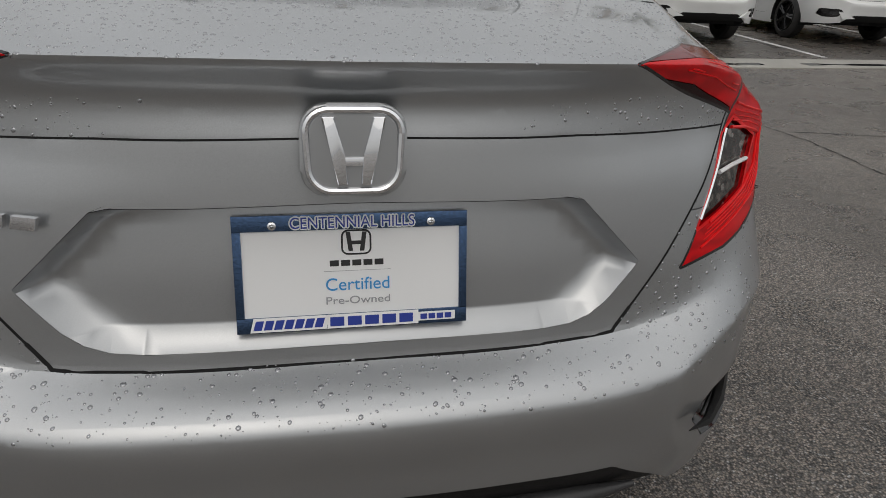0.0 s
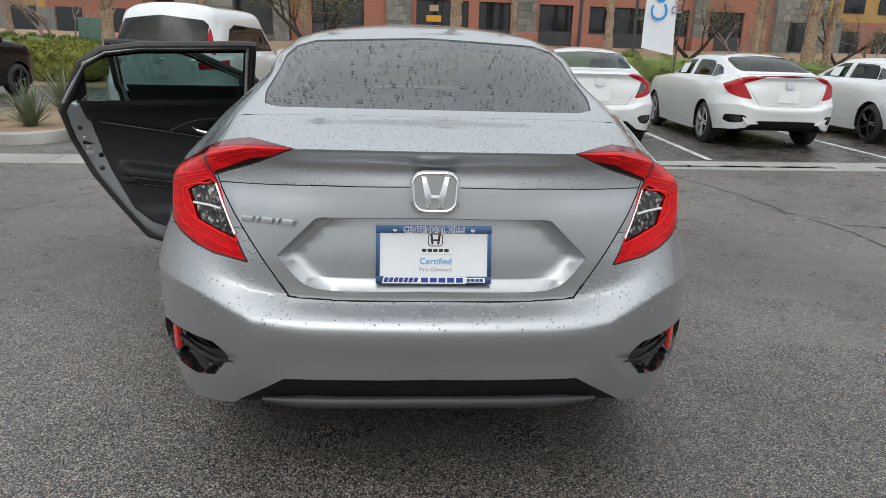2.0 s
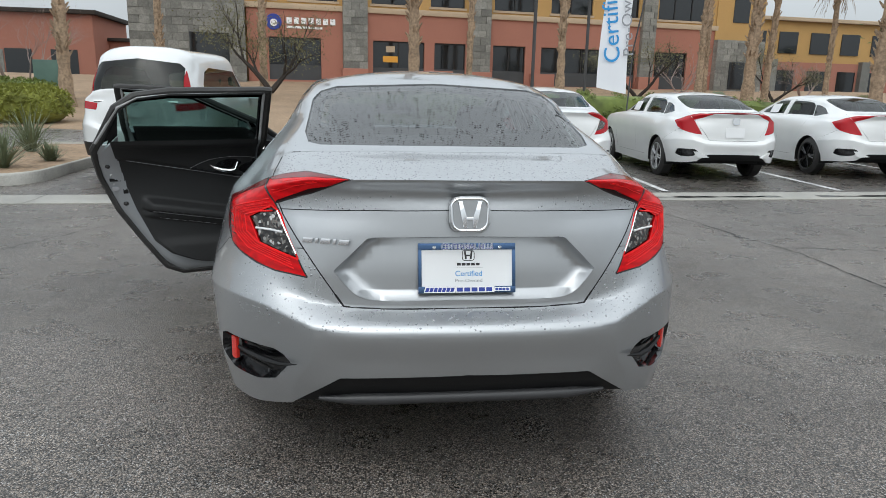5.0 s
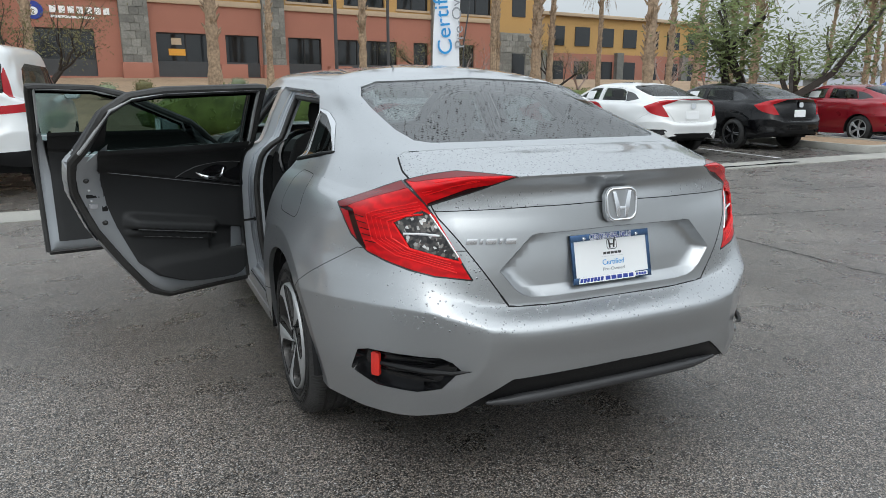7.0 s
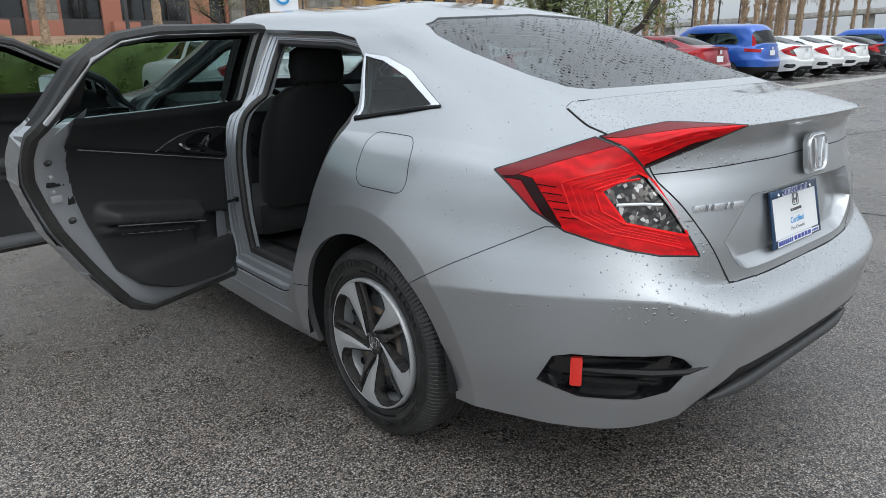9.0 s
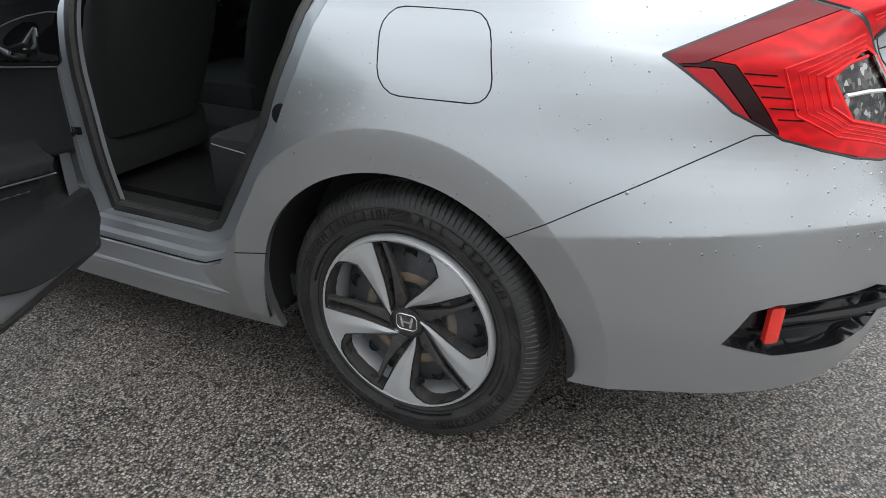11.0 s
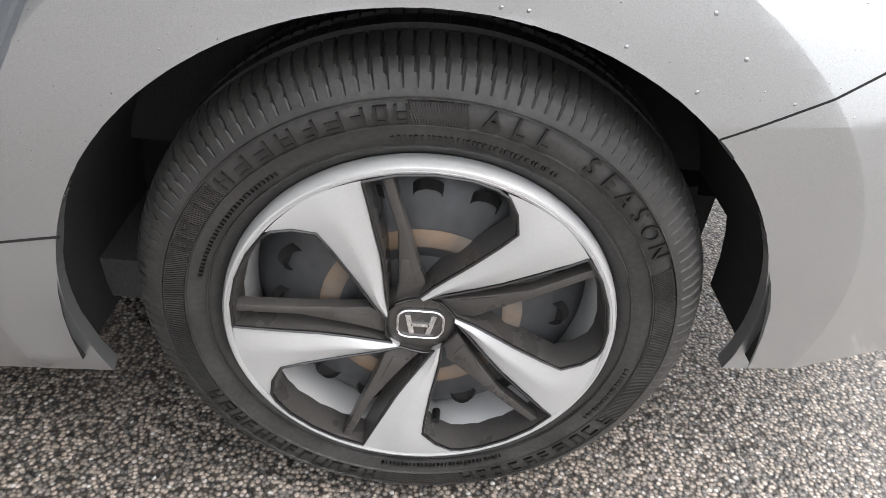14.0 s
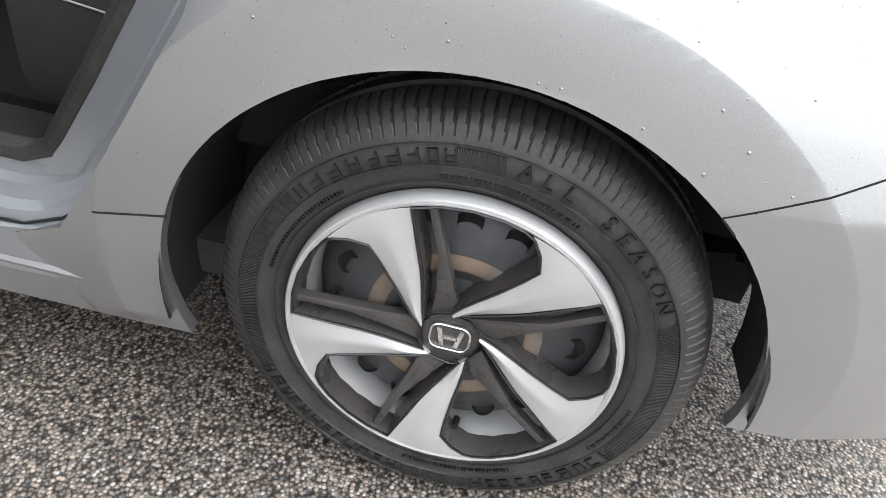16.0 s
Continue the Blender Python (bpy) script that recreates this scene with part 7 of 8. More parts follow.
black = repainted(third, "black_saloon_car", "glossy black saloon car with black wheels", BLACK_PAINT, (11.45, 9.3), H)
red = repainted(second, "red_saloon_car", "dark red saloon car with bright wheels", RED_PAINT, (15.75, 9.4), H)
crv = parked_car("white_suv", "white sport utility car with black lower trim", WHITE_PAINT, (-3.2, 8.6), H, "tall", False)
blue = repainted(crv, "blue_suv", "bright blue small sport utility car", BLUE_PAINT, (18.7, 9.3), H, 0.93)
repainted(crv, "black_suv", "glossy black sport utility car with black wheels", BLACK_PAINT, (-10.44, 12.57), -9, 1.09, True)
for k, (src, x) in enumerate(((first, 21.6), (third, 24.5), (first, 27.4), (black, 30.3), (blue, 33.2), (first, 36.1), (crv, 39.0), (red, 41.9))):
    copy_thing(src, Matrix.Translation((x, 9.4 + 0.04 * (x - 18), 0)) @ Matrix.Rotation(radians(H), 4, "Z") @ Matrix.Translation((0, -1, 0)))


# ---- offices, trees and the far end of the lot ----
FACE = Matrix.Translation((0, 45, 0)) @ Matrix.Rotation(radians(8), 4, "Z")


def at_face(lo, hi, bm=None, bevel=0.0, m=FACE):
    return box(bm or bmesh.new(), lo, hi, m, bevel)


office = thing("office_building", "two-storey terracotta and ochre stucco office with stone piers", "building")
BASE, L2, BAND, U1, U2, TOP = 1.7, 4.45, 6.15, 6.75, 8.9, 11.0
bays_low = [(-5.9, -2.6), (0.8, 4.3), (5.0, 7.2), (9.2, 11.6), (12.8, 17.6), (19.0, 20.3), (21.9, 24.6)]
bays_up = [(-13.5, -10.0), (-8.6, -5.4), (-4.6, -1.5), (0.7, 3.7), (4.7, 7.1), (9.2, 12.3), (13.4, 16.6), (17.6, 20.3), (21.9, 26.2)]


def wall_with_holes(s0, s1, z0, z1, holes, h0, h1, mat, name):
    """A thick wall with window openings through it."""
    wall, s = part(name, at_face((holes[-1][1], 0, z0), (s1, 0.4, z1)), mat, office), s0
    for a, b in holes:
        for lo, hi in (((s, 0, z0), (a, 0.4, z1)), ((a, 0, z0), (b, 0.4, h0)), ((a, 0, h1), (b, 0.4, z1))):
            part("wall_panel", at_face(lo, hi), mat, wall)
        s = b
    return wall


wall_with_holes(-7.2, 27.0, BASE - 1, BAND, bays_low, BASE + 0.1, L2, STUCCO_PINK, "ground_floor_wall")
wall_with_holes(-14.0, 27.0, BAND + 0.35, TOP, bays_up, U1, U2, STUCCO_YELLOW, "upper_wall")
part("floor_band", at_face((-14.0, -0.12, BAND), (27.0, 0.4, BAND + 0.35), None, 0.03), STUCCO_BAND, office, "tan stucco band")
for holes, z0, z1, floor in ((bays_low, BASE + 0.1, L2, 0), (bays_up, U1, U2, 1)):
    for a, b in holes:
        win = part("window", at_face((a, 0.22, z0 + (0.95 if not floor else 0)), (b, 0.26, z1)), DARK_GLASS, office, "dark office window")
        fr = bmesh.new()
        n = max(1, round((b - a) / 1.6))
        for i in range(n + 1):
            s = a + (b - a) * i / n
            at_face((s - 0.035, 0.16, z0), (s + 0.035, 0.24, z1), fr)
        at_face((a, 0.16, z1 - 0.07), (b, 0.24, z1), fr)
        at_face((a, 0.16, z0), (b, 0.24, z0 + 0.07), fr)
        part("window_frame", fr, FRAME_METAL, win)
        if not floor:
            part("spandrel", at_face((a, 0.14, z0), (b, 0.2, z0 + 0.95)), POLE, win, "grey panel below the window")
        else:
            part("window_sill", at_face((a - 0.1, -0.06, z0 - 0.14), (b + 0.1, 0.1, z0)), STUCCO_BAND, win)
rng = random.Random(5)


def stone_pier(s0, s1, z0, z1, depth=0.35, sy=0.0):
    """A pier faced with coursed slate tiles, each a piece of its own."""
    core = part("stone_pier", at_face((s0, sy - depth + 0.03, z0), (s1, sy + 0.3, z1)), SLATE, office, "pier faced in grey slate tiles")
    th = 0.46
    rows, cols = int((z1 - z0) / th), max(1, round((s1 - s0) / 0.62))
    for r in range(rows):
        edges = [s0 + (s1 - s0) * (c + (0.5 if r % 2 and 0 < c < cols else 0)) / cols for c in range(cols + 1)]
        for c in range(cols):
            d = rng.uniform(0, 0.02)
            bm = at_face((edges[c] + 0.012, sy - depth - d, z0 + r * th + 0.012), (edges[c + 1] - 0.012, sy - depth + 0.03, z0 + (r + 1) * th - 0.012))
            part("slate_tile", bm, SLATE, core)


stone_pier(-1.2, 0.4, BASE + 0.9, TOP)
stone_pier(7.4, 8.9, BASE + 0.9, TOP)
stone_pier(20.5, 21.6, BASE + 0.9, TOP)
stone_pier(-14.0, -7.3, BASE - 0.5, BAND + 0.4, 0.5)
stone_pier(26.8, 31.0, BASE - 0.5, 5.5, 0.5)
for s in (-1.3, 7.3, 20.4, 12.0, 18.1, 4.5):
    part("pier_base", at_face((s, -0.5, BASE - 0.8), (s + 1.7, 0.1, BASE + 0.92), None, 0.03), STUCCO_PINK, office, "terracotta pier base")
part("tower", at_face((26.8, -0.1, 5.5), (31.0, 6, TOP + 1)), STUCCO_YELLOW, office, "ochre corner tower")
part("tower_window", at_face((28.2, -0.14, 6.8), (29.6, -0.05, 9.0)), DARK_GLASS, office)
part("corner_window", at_face((28.0, -0.56, 1.9), (29.3, -0.48, 3.9)), DARK_GLASS, office)
part("block_window", at_face((-10.6, -0.58, 2.0), (-8.3, -0.5, 4.5)), DARK_GLASS, office)
part("rear_mass", at_face((-14, 0.4, 0.5), (31, 12, TOP - 0.3)), STUCCO_YELLOW, office)
part("roof", at_face((-14.3, -0.3, TOP), (31.3, 12, TOP + 0.3)), STUCCO_BAND, office)
# wall sign: a round dark badge and two rows of raised bars
bm = lathe(bmesh.new(), [(-0.06, 0.0001), (-0.06, 0.48), (0, 0.5)], 28, axis="y", m=FACE @ Matrix.Translation((-5.55, 0, 5.35)))
part("sign_badge", bm, NAVY_INK, office, "round navy badge")
bm = lathe(bmesh.new(), [(-0.09, 0.0001), (-0.09, 0.22), (-0.05, 0.23)], 20, axis="y", m=FACE @ Matrix.Translation((-5.55, 0, 5.30)))
part("sign_badge_heart", bm, WHITE_INK, office)
for k in range(7):
    part("sign_letter_bar", at_face((-4.75 + k * 0.46, -0.05, 5.28), (-4.75 + k * 0.46 + 0.32, 0, 5.66)), WHITE_INK, office, "raised pale sign letter")
part("sign_small_bar", at_face((-4.75, -0.04, 5.0), (-2.5, 0, 5.14)), WHITE_INK, office)
part("orange_notice", at_face((1.5, 0.18, 3.1), (2.5, 0.21, 3.5)), ORANGE, office, "orange notice in a window")
part("pale_notice", at_face((1.7, 0.18, 3.75), (2.3, 0.21, 4.15)), STUCCO_BAND, office)

# the far wing and a low building beyond
for name, label, x0, x1, y, z1, turn_deg in (("far_office_wing", "further ochre and terracotta office wing", 36, 66, 58, 8.6, 6), ("low_shop_building", "low terracotta shop building with a tile roof edge", -70, -22.3, 62, 6.9, 2)):
    wing = thing(name, label, "building")
    m = Matrix.Translation((0, y, 0)) @ Matrix.Rotation(radians(turn_deg), 4, "Z")
    part("wall", box(bmesh.new(), (x0, 0, -0.1), (x1, 10, 4.8), m), STUCCO_PINK, wing)
    part("upper_wall", box(bmesh.new(), (x0 + 0.05, 0.05, 4.8), (x1 - 0.05, 10, z1), m), STUCCO_YELLOW if turn_deg == 6 else STUCCO_PINK, wing)
    part("roof_edge", box(bmesh.new(), (x0 - 0.4, -0.4, z1), (x1 + 0.4, 10, z1 + 0.35), m, 0.05), STUCCO_BAND if turn_deg == 6 else BARK_DARK, wing)
    if turn_deg == 2:
        part("rear_wing", box(bmesh.new(), (x1 - 1, 4, -0.1), (x1 + 9, 10, 5.0), m), STUCCO_PINK, wing, "lower terracotta rear wing")
        part("roof_edge", box(bmesh.new(), (x1 - 1, 3.7, 5.0), (x1 + 9.2, 10, 5.3), m, 0.05), BARK_DARK, wing)
    n = int((x1 - x0) / 3.6)
    for k in range(n):
        s = x0 + 1.0 + k * 3.6
        for z in (2.0, 5.6) if turn_deg == 6 else (2.0,):
            part("window", box(bmesh.new(), (s, -0.04, z), (s + 2.1, 0.05, z + 2.0), m), DARK_GLASS, wing, "dark window")
        if turn_deg == 2 and k % 4 == 2:
            part("yellow_wall", box(bmesh.new(), (s - 0.7, -0.03, 0.6), (s + 2.8, 0.05, z1 - 0.05), m), STUCCO_YELLOW, wing, "ochre stucco bay")
            part("bay_window", box(bmesh.new(), (s + 0.4, -0.07, 1.2), (s + 1.7, 0.0, 3.9), m), DARK_GLASS, wing, "dark window")
        if turn_deg == 2:
            part("wall_base", box(bmesh.new(), (s - 1.4, -0.12, -0.1), (s + 2.1, 0.02, 1.15), m, 0.02), STUCCO_PINK, wing, "projecting wall base")
            if k % 2:
                part("stone_panel", box(bmesh.new(), (s - 1.4, -0.09, 1.15), (s - 0.1, 0.02, 3.9), m), SLATE, wing, "stone-faced wall panel")
        if k % 3 == 1:
            part("pier", box(bmesh.new(), (s - 1.2, -0.5, -0.1), (s - 0.2, 0.1, 5.0), m), SLATE, wing)


def fronds(bm, top, count, length, droop, seed, index=0):
    """Palm fronds: arching ribs with narrow leaflets."""
    rng = random.Random(seed)
    for k in range(count):
        a = rng.uniform(0, math.tau)
        lift = rng.uniform(-0.4, 1.1) if droop < 0.5 else rng.uniform(-1.5, -0.4)
        d = Vector((math.cos(a), math.sin(a), 0))
        L = length * rng.uniform(0.75, 1.1)
        pts = []
        for i in range(6):
            t = i / 5
            pts.append(Vector(top) + d * L * t * math.cos(lift * 0.7) + Vector((0, 0, L * (math.sin(lift) * t - 0.55 * t * t))))
        w = d.cross(Vector((0, 0, 1)))
        for i in range(1, 6):
            p, q = pts[i - 1], pts[i]
            for sgn in (-1, 1):
                for h in (0.0, 0.5):
                    s = p.lerp(q, h)
                    e = s + w * sgn * L * 0.22 * (1.1 - i / 6) + (q - p) * 0.7 + Vector((0, 0, -0.10 * L * i / 5))
                    f = bm.faces.new([bm.verts.new(c) for c in (s, s + (q - p) * 0.28, e)])
                    f.material_index = index


def palm(x, y, z, height, r, seed, lean=0.0, skirt=True, crown=1.5):
    rng = random.Random(seed)
    ob = thing("palm_tree", "tall fan palm with a rough tan trunk", "tree", group="palms")
    pts, rad = [], []
    n = max(8, int(height / 0.45))
    for i in range(n + 1):
        t = i / n
        pts.append((x + lean * t * t, y, z - 0.3 + height * t))
        rad.append(r * (1.35 - 0.45 * min(t * 6, 1)) * (1 - 0.25 * t) * (1 + (0.12 if i % 2 else -0.06) + rng.uniform(-0.05, 0.05)))
    part("trunk", tube(bmesh.new(), pts, rad, 9), BARK_PALM, ob, sharp=20)
    top = (x + lean, y, z - 0.3 + height)
    # cut frond bases standing off the trunk
    bm = bmesh.new()
    for i in range(int(70 * min(height / 6, 1.4))):
        t = rng.uniform(0.25, 0.98)
        a = rng.uniform(0, math.tau)
        p = Vector((x + lean * t * t, y, z - 0.3 + height * t))
        d = Vector((math.cos(a), math.sin(a), 0))
        tube(bm, [p + d * r * 0.7, p + d * r * 1.35 + Vector((0, 0, 0.22))], [r * 0.28, r * 0.10], 4, cap=False)
    part("trunk_stubble", bm, BARK_PALM, ob, kind="stuff")
    bm = bmesh.new()
    fronds(bm, top, 34, crown, 0.2, seed + 1)
    part("crown", bm, PALM_GREEN, ob)
    if skirt:
        bm = bmesh.new()
        fronds(bm, (top[0], top[1], top[2] - 0.1), 18, crown * 0.9, 0.8, seed + 2)
        part("dry_skirt", bm, PALM_DRY, ob)
    return ob


def limbs(bm, p, d, length, r, depth, rng, tips, spread_a=0.55):
    """Branches that fork again and again; tips collects where leaves grow."""
    n = 4
    pts, rad = [p.copy()], [r]
    for i in range(n):
        d = (d + Vector((rng.uniform(-1, 1), rng.uniform(-1, 1), rng.uniform(-0.5, 0.7))) * 0.22).normalized()
        pts.append(pts[-1] + d * length / n)
        rad.append(r * (1 - 0.45 * (i + 1) / n))
        if depth < 2:
            tips.append(pts[-1].copy())
    tube(bm, pts, rad, 6 if depth > 1 else 4, cap=False)
    if depth <= 0:
        return
    for k in range(3 if depth > 1 else rng.choice((2, 3, 4))):
        nd = (d + Vector((rng.uniform(-1, 1), rng.uniform(-1, 1), rng.uniform(-0.35, 0.6))) * spread_a * 1.5).normalized()
        limbs(bm, pts[rng.choice((2, 3, 4))], nd, length * rng.uniform(0.6, 0.85), rad[-1] * 0.8, depth - 1, rng, tips, spread_a)


def tree(x, y, z, seed, size=1.0, leafy=1.0, name="mesquite_tree", label="spreading mesquite tree with dark twisting limbs", leaf=None, bark=None, stems=3, depth=3, clear=0.0, thick=0.12):
    rng = random.Random(seed)
    ob = thing(name, label, "tree", group=name)
    bm, tips = bmesh.new(), []
    for k in range(stems):
        a = k * math.tau / stems + rng.uniform(-0.5, 0.5)
        limbs(bm, Vector((x, y, z - 0.1)), Vector((math.cos(a) * 0.75, math.sin(a) * 0.45, 0.9)).normalized(), 1.6 * size, thick * size, depth, rng, tips)
    part("trunk", bm, bark or BARK_DARK, ob)
    if leafy:
        bm = bmesh.new()
        for t in tips:
            if t.z < z + clear:
                continue
            for k in range(int(26 * leafy)):
                p = t + Vector((rng.gauss(0, 0.30), rng.gauss(0, 0.30), rng.gauss(0, 0.20) - 0.06)) * size
                u = Vector((rng.uniform(-1, 1), rng.uniform(-1, 1), rng.uniform(-1.2, 0.4))).normalized()
                w = u.orthogonal().normalized()
                L = rng.uniform(0.07, 0.15) * size
                bm.faces.new([bm.verts.new(c) for c in (p, p + u * L * 0.5 + w * L * 0.16, p + u * L, p + u * L * 0.5 - w * L * 0.16)])
        part("crown", bm, leaf or LEAF, ob)
    return ob


def twig_tree(x, y, z, seed, size, depth=4):
    return tree(x, y, z, seed, size, 0, "bare_tree", "leafless ornamental tree with reddish twigs", None, TWIGS, 3, depth, thick=0.085)


# palms before the offices, then those along the far road
for k, (x, y, h, r, lean, sk_) in enumerate(((-11.6, 27, 9, .27, .1, True), (-18.5, 33, 10, .17, 0, True), (-9.6, 33, 10, .20, .2, True), (-4.8, 33, 11, .20, 0, True), (2.2, 29, 11, .28, -.2, False), (5.6, 34.8, 10.5, .18, .3, False), (10.6, 34.8, 11, .24, 0, True), (17.6, 33, 11, .20, .1, False), (18.3, 33.8, 10.5, .18, -.2, True), (20.4, 33, 11, .33, .1, True), (22.0, 34, 10.5, .20, .5, True), (25.6, 34, 7.6, .17, 0, True), (17.8, 20.5, 9.0, .26, 0.1, False), (27.6, 30, 9.5, .20, .2, False), (30.6, 31, 10, .22, .6, False), (26.5, 23, 6.6, .24, .0, True))):
    palm(x, y, bank_z(x, y) - 0.05, h, r, 30 + k, lean, sk_)
rng = random.Random(8)
for k in range(34):
    t = k / 33
    x = 36 + 60 * t + rng.uniform(-1.5, 1.5)
    y = 24 + 12 * t + rng.uniform(-6, 9)
    palm(x, y, 0.0, rng.uniform(6.5, 9.5), rng.uniform(0.15, 0.22), 60 + k, rng.uniform(-0.4, 0.4), k % 2 == 0, 1.5)
tree(13.75, 11.6, 0.1, 3, 1.6, 5.8, stems=3, depth=1, clear=1.7)
tree(27.5, 21.0, 0.2, 4, 1.7, 3.2, stems=3, depth=1, clear=1.8)
for x, y, s in ((-4.2, 30.5, 1.15), (15.5, 36, 1.05), (24.5, 37, 0.9)):
    tree(x, y, 1.2, int(x * 7) + 90, s, 0.35, "thin_mesquite_tree", "half-bare mesquite tree with twisting dark trunk", LEAF_DRY, BARK_DARK, 2, 3)
for k, (x, y, s) in enumerate(((-14.2, 28.5, 1.15), (18.5, 37, 0.75), (27, 38, 0.8), (33, 36, 0.85), (38.5, 38, 0.95), (-19, 30, 1.2), (-22.5, 26, 1.1), (-10.4, 36, 0.62))):
    twig_tree(x, y, bank_z(x, y) if x < 0 else 1.2, 120 + k, s, 6 if k == 0 else 4)


def leaf_mound(name, label, x0, x1, y0, y1, z0, h, count, mat, seed, cat="hedge"):
    """A clipped hedge or a shrub: a lumpy core wrapped in many small leaves."""
    rng = random.Random(seed)
    ob = thing(name, label, cat, group=name)
    bm = bmesh.new()
    bmesh.ops.create_icosphere(bm, subdivisions=3, radius=1)
    cx, cy, sx, sy = (x0 + x1) / 2, (y0 + y1) / 2, (x1 - x0) / 2, (y1 - y0) / 2
    for v in bm.verts:
        c = v.co
        e = 0.62
        c = Vector([math.copysign(abs(k) ** e, k) for k in c])
        n = 1 + 0.08 * noise.noise(v.co * 2.3 + Vector((seed, 0, 0)))
        v.co = Vector((cx + c.x * sx * n, cy + c.y * sy * n, z0 + max(-0.05, (c.z * 0.5 + 0.5) * h * n)))
    bm.normal_update()
    faces = [f for f in bm.faces if f.normal.z > -0.5]
    weights = [f.calc_area() for f in faces]
    lv = bmesh.new()
    for f in rng.choices(faces, weights, k=count):
        p = f.calc_center_median() + Vector((rng.uniform(-.12, .12), rng.uniform(-.12, .12), rng.uniform(-.06, .06))) + f.normal * rng.uniform(-0.02, 0.06)
        u = (f.normal + Vector((rng.uniform(-1, 1), rng.uniform(-1, 1), rng.uniform(-1, 1)))).normalized()
        w = u.orthogonal().normalized()
        L = rng.uniform(0.05, 0.10)
        lv.faces.new([lv.verts.new(c) for c in (p, p + u * L * .5 + w * L * .3, p + u * L, p + u * L * .5 - w * L * .3)])
    part("core", bm, mat, ob)
    part("leaves", lv, mat, ob, kind="stuff")


leaf_mound("clipped_hedge", "long clipped green hedge", -19, -11.7, 26.5, 27.8, 0.1, 1.30, 6500, HEDGE, 3)
leaf_mound("round_shrub", "rounded clipped green shrub", -11.9, -9.6, 20.5, 22.5, 0.0, 1.13, 9000, SHRUB, 4, "shrub")
leaf_mound("round_shrub", "rounded clipped green shrub", -13.7, -11.7, 22.4, 24.0, 0.05, 1.02, 5000, SHRUB, 5, "shrub")
leaf_mound("clipped_hedge", "low hedge behind the parked cars", -1.0, 13.0, 15.2, 16.3, 0.02, 1.25, 6000, HEDGE, 6)
for k in range(14):
    rx = -3 + 2.9 * k + random.Random(k).uniform(-1, 1)
    leaf_mound("dry_grass_clump", "tuft of dry ornamental grass", rx, rx + 0.7, 30 + (k % 3) * 2.5, 30.7 + (k % 3) * 2.5, 0.75 + (k % 3) * 0.15, 0.55, 220, LEAF_DRY if k % 2 else YUCCA, 40 + k, "grass")


def spiky(x, y, z, size, seed):
    """A tuft of stiff narrow blades."""
    rng, bm = random.Random(seed), bmesh.new()
    for k in range(170):
        a, el = rng.uniform(0, math.tau), rng.uniform(0.25, 1.45)
        d = Vector((math.cos(a) * math.cos(el), math.sin(a) * math.cos(el), math.sin(el)))
        L = size * rng.uniform(0.7, 1.1)
        w = d.cross(Vector((0, 0, 1))).normalized() * 0.008
        p = Vector((x + rng.uniform(-.06, .06), y + rng.uniform(-.06, .06), z))
        mid = p + d * L * 0.55 + Vector((0, 0, 0.02))
        tip = p + d * L - Vector((0, 0, 0.10 * L))
        a0, a1, b0, b1 = (bm.verts.new(c) for c in (p - w, p + w, mid - w * .8, mid + w * .8))
        bm.faces.new((a0, a1, b1, b0))
        bm.faces.new((b0, b1, bm.verts.new(tip)))
    part("spiky_plant", bm, YUCCA, None, "grey-green spiky tufted plant", category="plant", group="spiky plants")


for k, (x, y, s) in enumerate(((-5.34, 8.4, .80), (-6.05, 10.95, .98), (-6.2, 8.9, .42), (-5.1, 9.4, .40))):
    spiky(x, y, 0.11, s, 70 + k)
# feather banner
flag = thing("feather_banner", "white feather banner with blue and grey lettering on a pole", "banner")
bx, by = 4.75, 11.6
part("pole", tube(bmesh.new(), [(bx + 0.35, by + 0.02, 0), (bx + 0.42, by + 0.02, 2.2), (bx + 0.82, by + 0.02, 4.6), (bx + 0.95, by + 0.02, 5.6)], 0.016, 8), POLE, flag)
bm = bmesh.new()
rows = []
for i in range(15):
    t = i / 14
    z = 1.45 + 3.9 * t
    off = 0.42 * t * t * 0.9
    w = 0.62 * (1 - 0.25 * t)
    rows.append([bm.verts.new((bx - 0.30 + off + w * k / 5, by + 0.02 * math.sin(t * 9 + k), z - 0.12 * (k / 5) * (1 if i == 0 else 1))) for k in range(6)])
for a, b in zip(rows, rows[1:]):
    for k in range(5):
        bm.faces.new((a[k], a[k + 1], b[k + 1], b[k]))
part("banner_cloth", bm, FABRIC_WHITE, flag)
fm = Matrix.Translation((bx - 0.10, by - 0.035, 2.75)) @ Matrix.Rotation(radians(-7), 4, "Y") @ Matrix.Rotation(radians(90), 4, "X") @ Matrix.Rotation(radians(90), 4, "Z")
words("lettering", "Certified", 0.46, fm, BLUE_INK, flag, 0.001)
words("lettering", "Pre-Owned", 0.30, fm @ Matrix.Translation((0.05, -0.33, 0)), GREY_INK, flag, 0.001, squeeze=1.1)
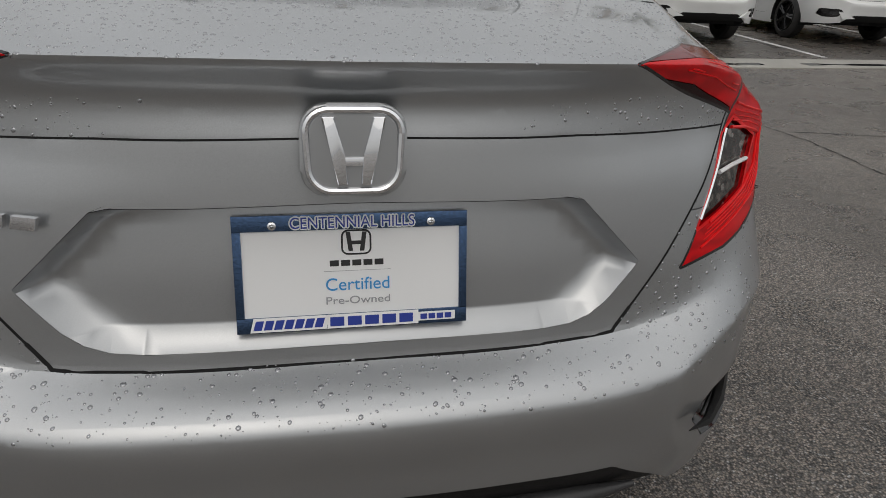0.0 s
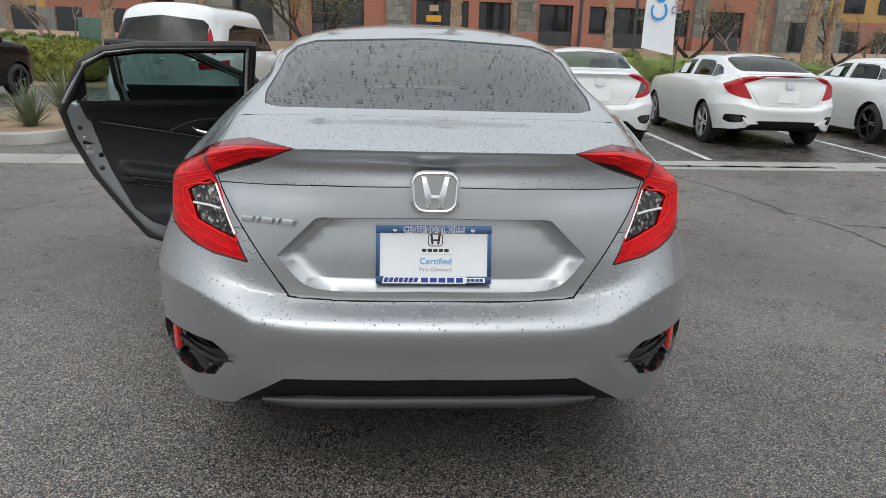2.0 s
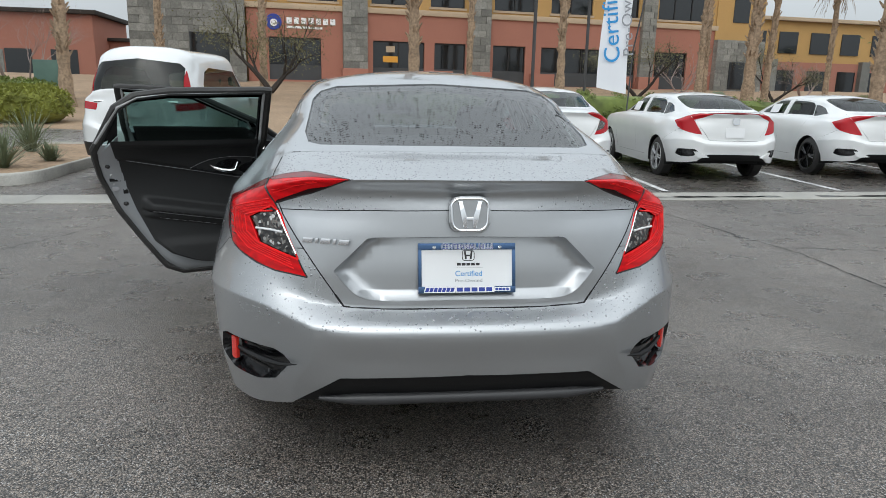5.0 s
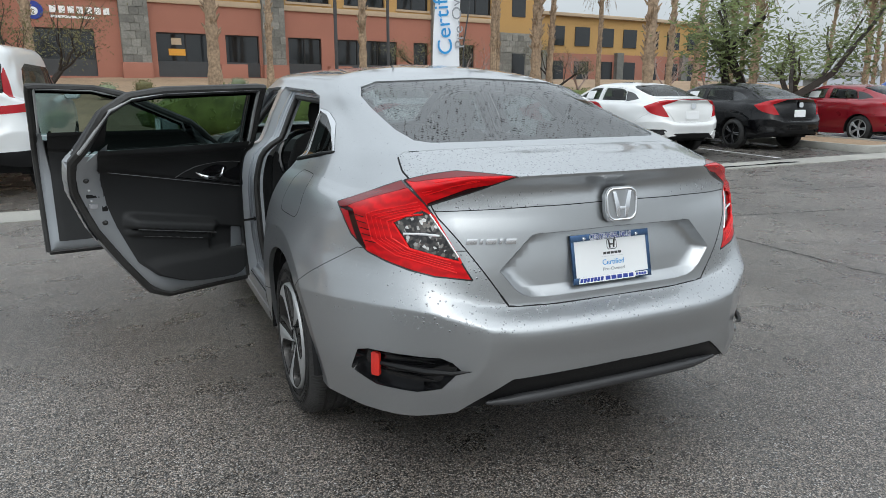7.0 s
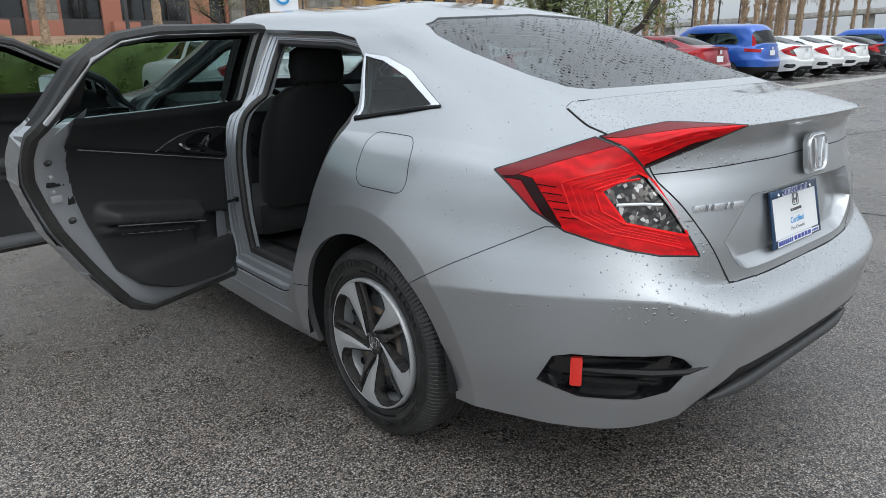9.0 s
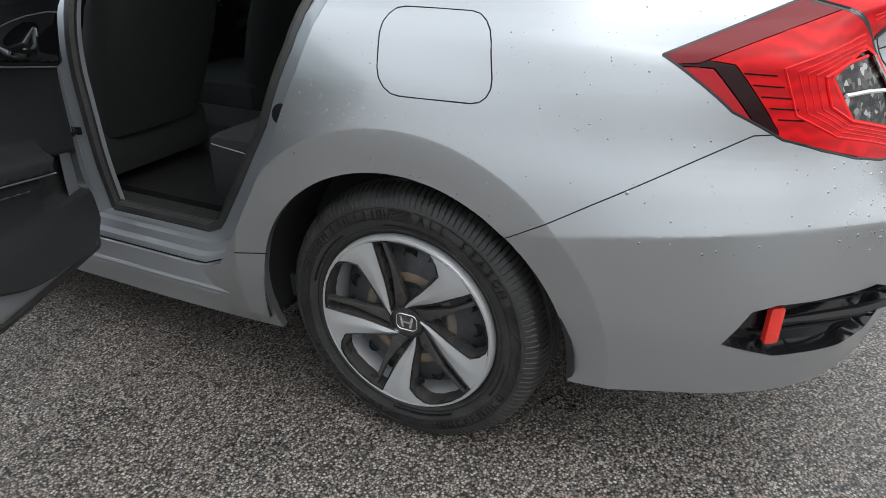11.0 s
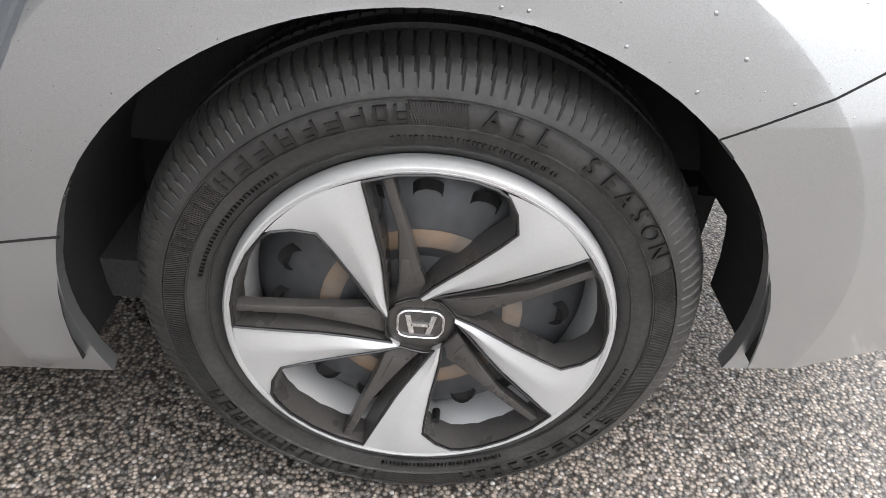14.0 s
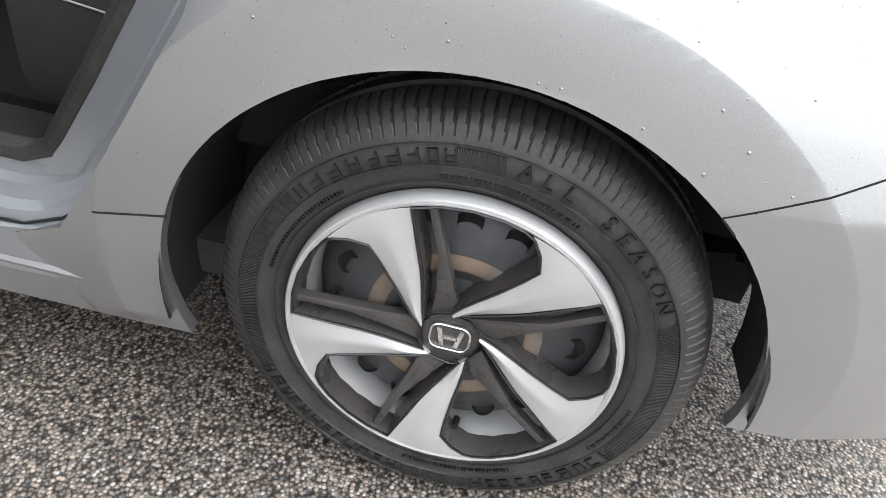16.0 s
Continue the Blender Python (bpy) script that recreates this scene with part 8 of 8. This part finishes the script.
# a raised highway across the plain
BRIDGE_AT = Matrix.Translation((198.8, 200.5, 1.9)) @ Matrix.Rotation(radians(-69), 4, "Z") @ Matrix.Rotation(radians(-3), 4, "Y")
bridge = thing("highway_bridge", "long pale concrete highway bridge far beyond the lot", "bridge")
bm = box(bmesh.new(), (0, -5, 0), (240, 5, 1.6), BRIDGE_AT, 0.2)
part("deck", bm, KERB, bridge)
for k in range(8):
    part("pillar", box(bmesh.new(), (8 + 30 * k, -2.5, -22), (11 + 30 * k, 2.5, 0), BRIDGE_AT), KERB, bridge)
# street poles, flags, utility box, hills
for x, y, h, r in ((8.6, 33, 10, .09), (11.2, 32.5, 12, .08)):
    bm = tube(bmesh.new(), [(x, y, 0), (x, y, h)], r, 10)
    part("street_pole", bm, POLE, None, "tall dark steel street pole", category="pole", group="poles")
for k, (x, y) in enumerate(((38, 22), (44, 23.5), (50, 25), (57, 27))):
    ob = thing("street_flag", "blue flag on a tall slim pole", "flag", group="flags")
    part("pole", tube(bmesh.new(), [(x, y, 0), (x, y, 7.2)], 0.06, 8), POLE, ob)
    bm = bmesh.new()
    v = [bm.verts.new(c) for c in ((x, y - .02, 7.1), (x + .45, y - .02, 6.9), (x + 1.3, y - .02, 5.4), (x + .9, y - .02, 5.3))]
    bm.faces.new(v)
    part("flag_cloth", bm, FABRIC_BLUE, ob)
part("utility_box", box(bmesh.new(), (-13.4, 28.5, 0.2), (-12.3, 29.3, 2.2), None, 0.03), UTILITY, None, "green steel utility box", category="utility box")
bm = bmesh.new()
rows = []
for i in range(80):
    a = radians(-70 + 140 * i / 79)
    d = Vector((math.sin(a), math.cos(a), 0)) * 800
    h = 14 + 16 * (0.5 + 0.5 * noise.noise(Vector((i * 0.13, 0, 3)))) + 6 * noise.noise(Vector((i * 0.5, 1, 0)))
    rows.append([bm.verts.new((d.x, d.y, -5)), bm.verts.new((d.x * 1.02, d.y * 1.02, h))])
for a, b in zip(rows, rows[1:]):
    bm.faces.new((a[0], b[0], b[1], a[1]))
part("far_hills", bm, HILL, None, "low hazy hills on the horizon", category="hills", kind="structure")
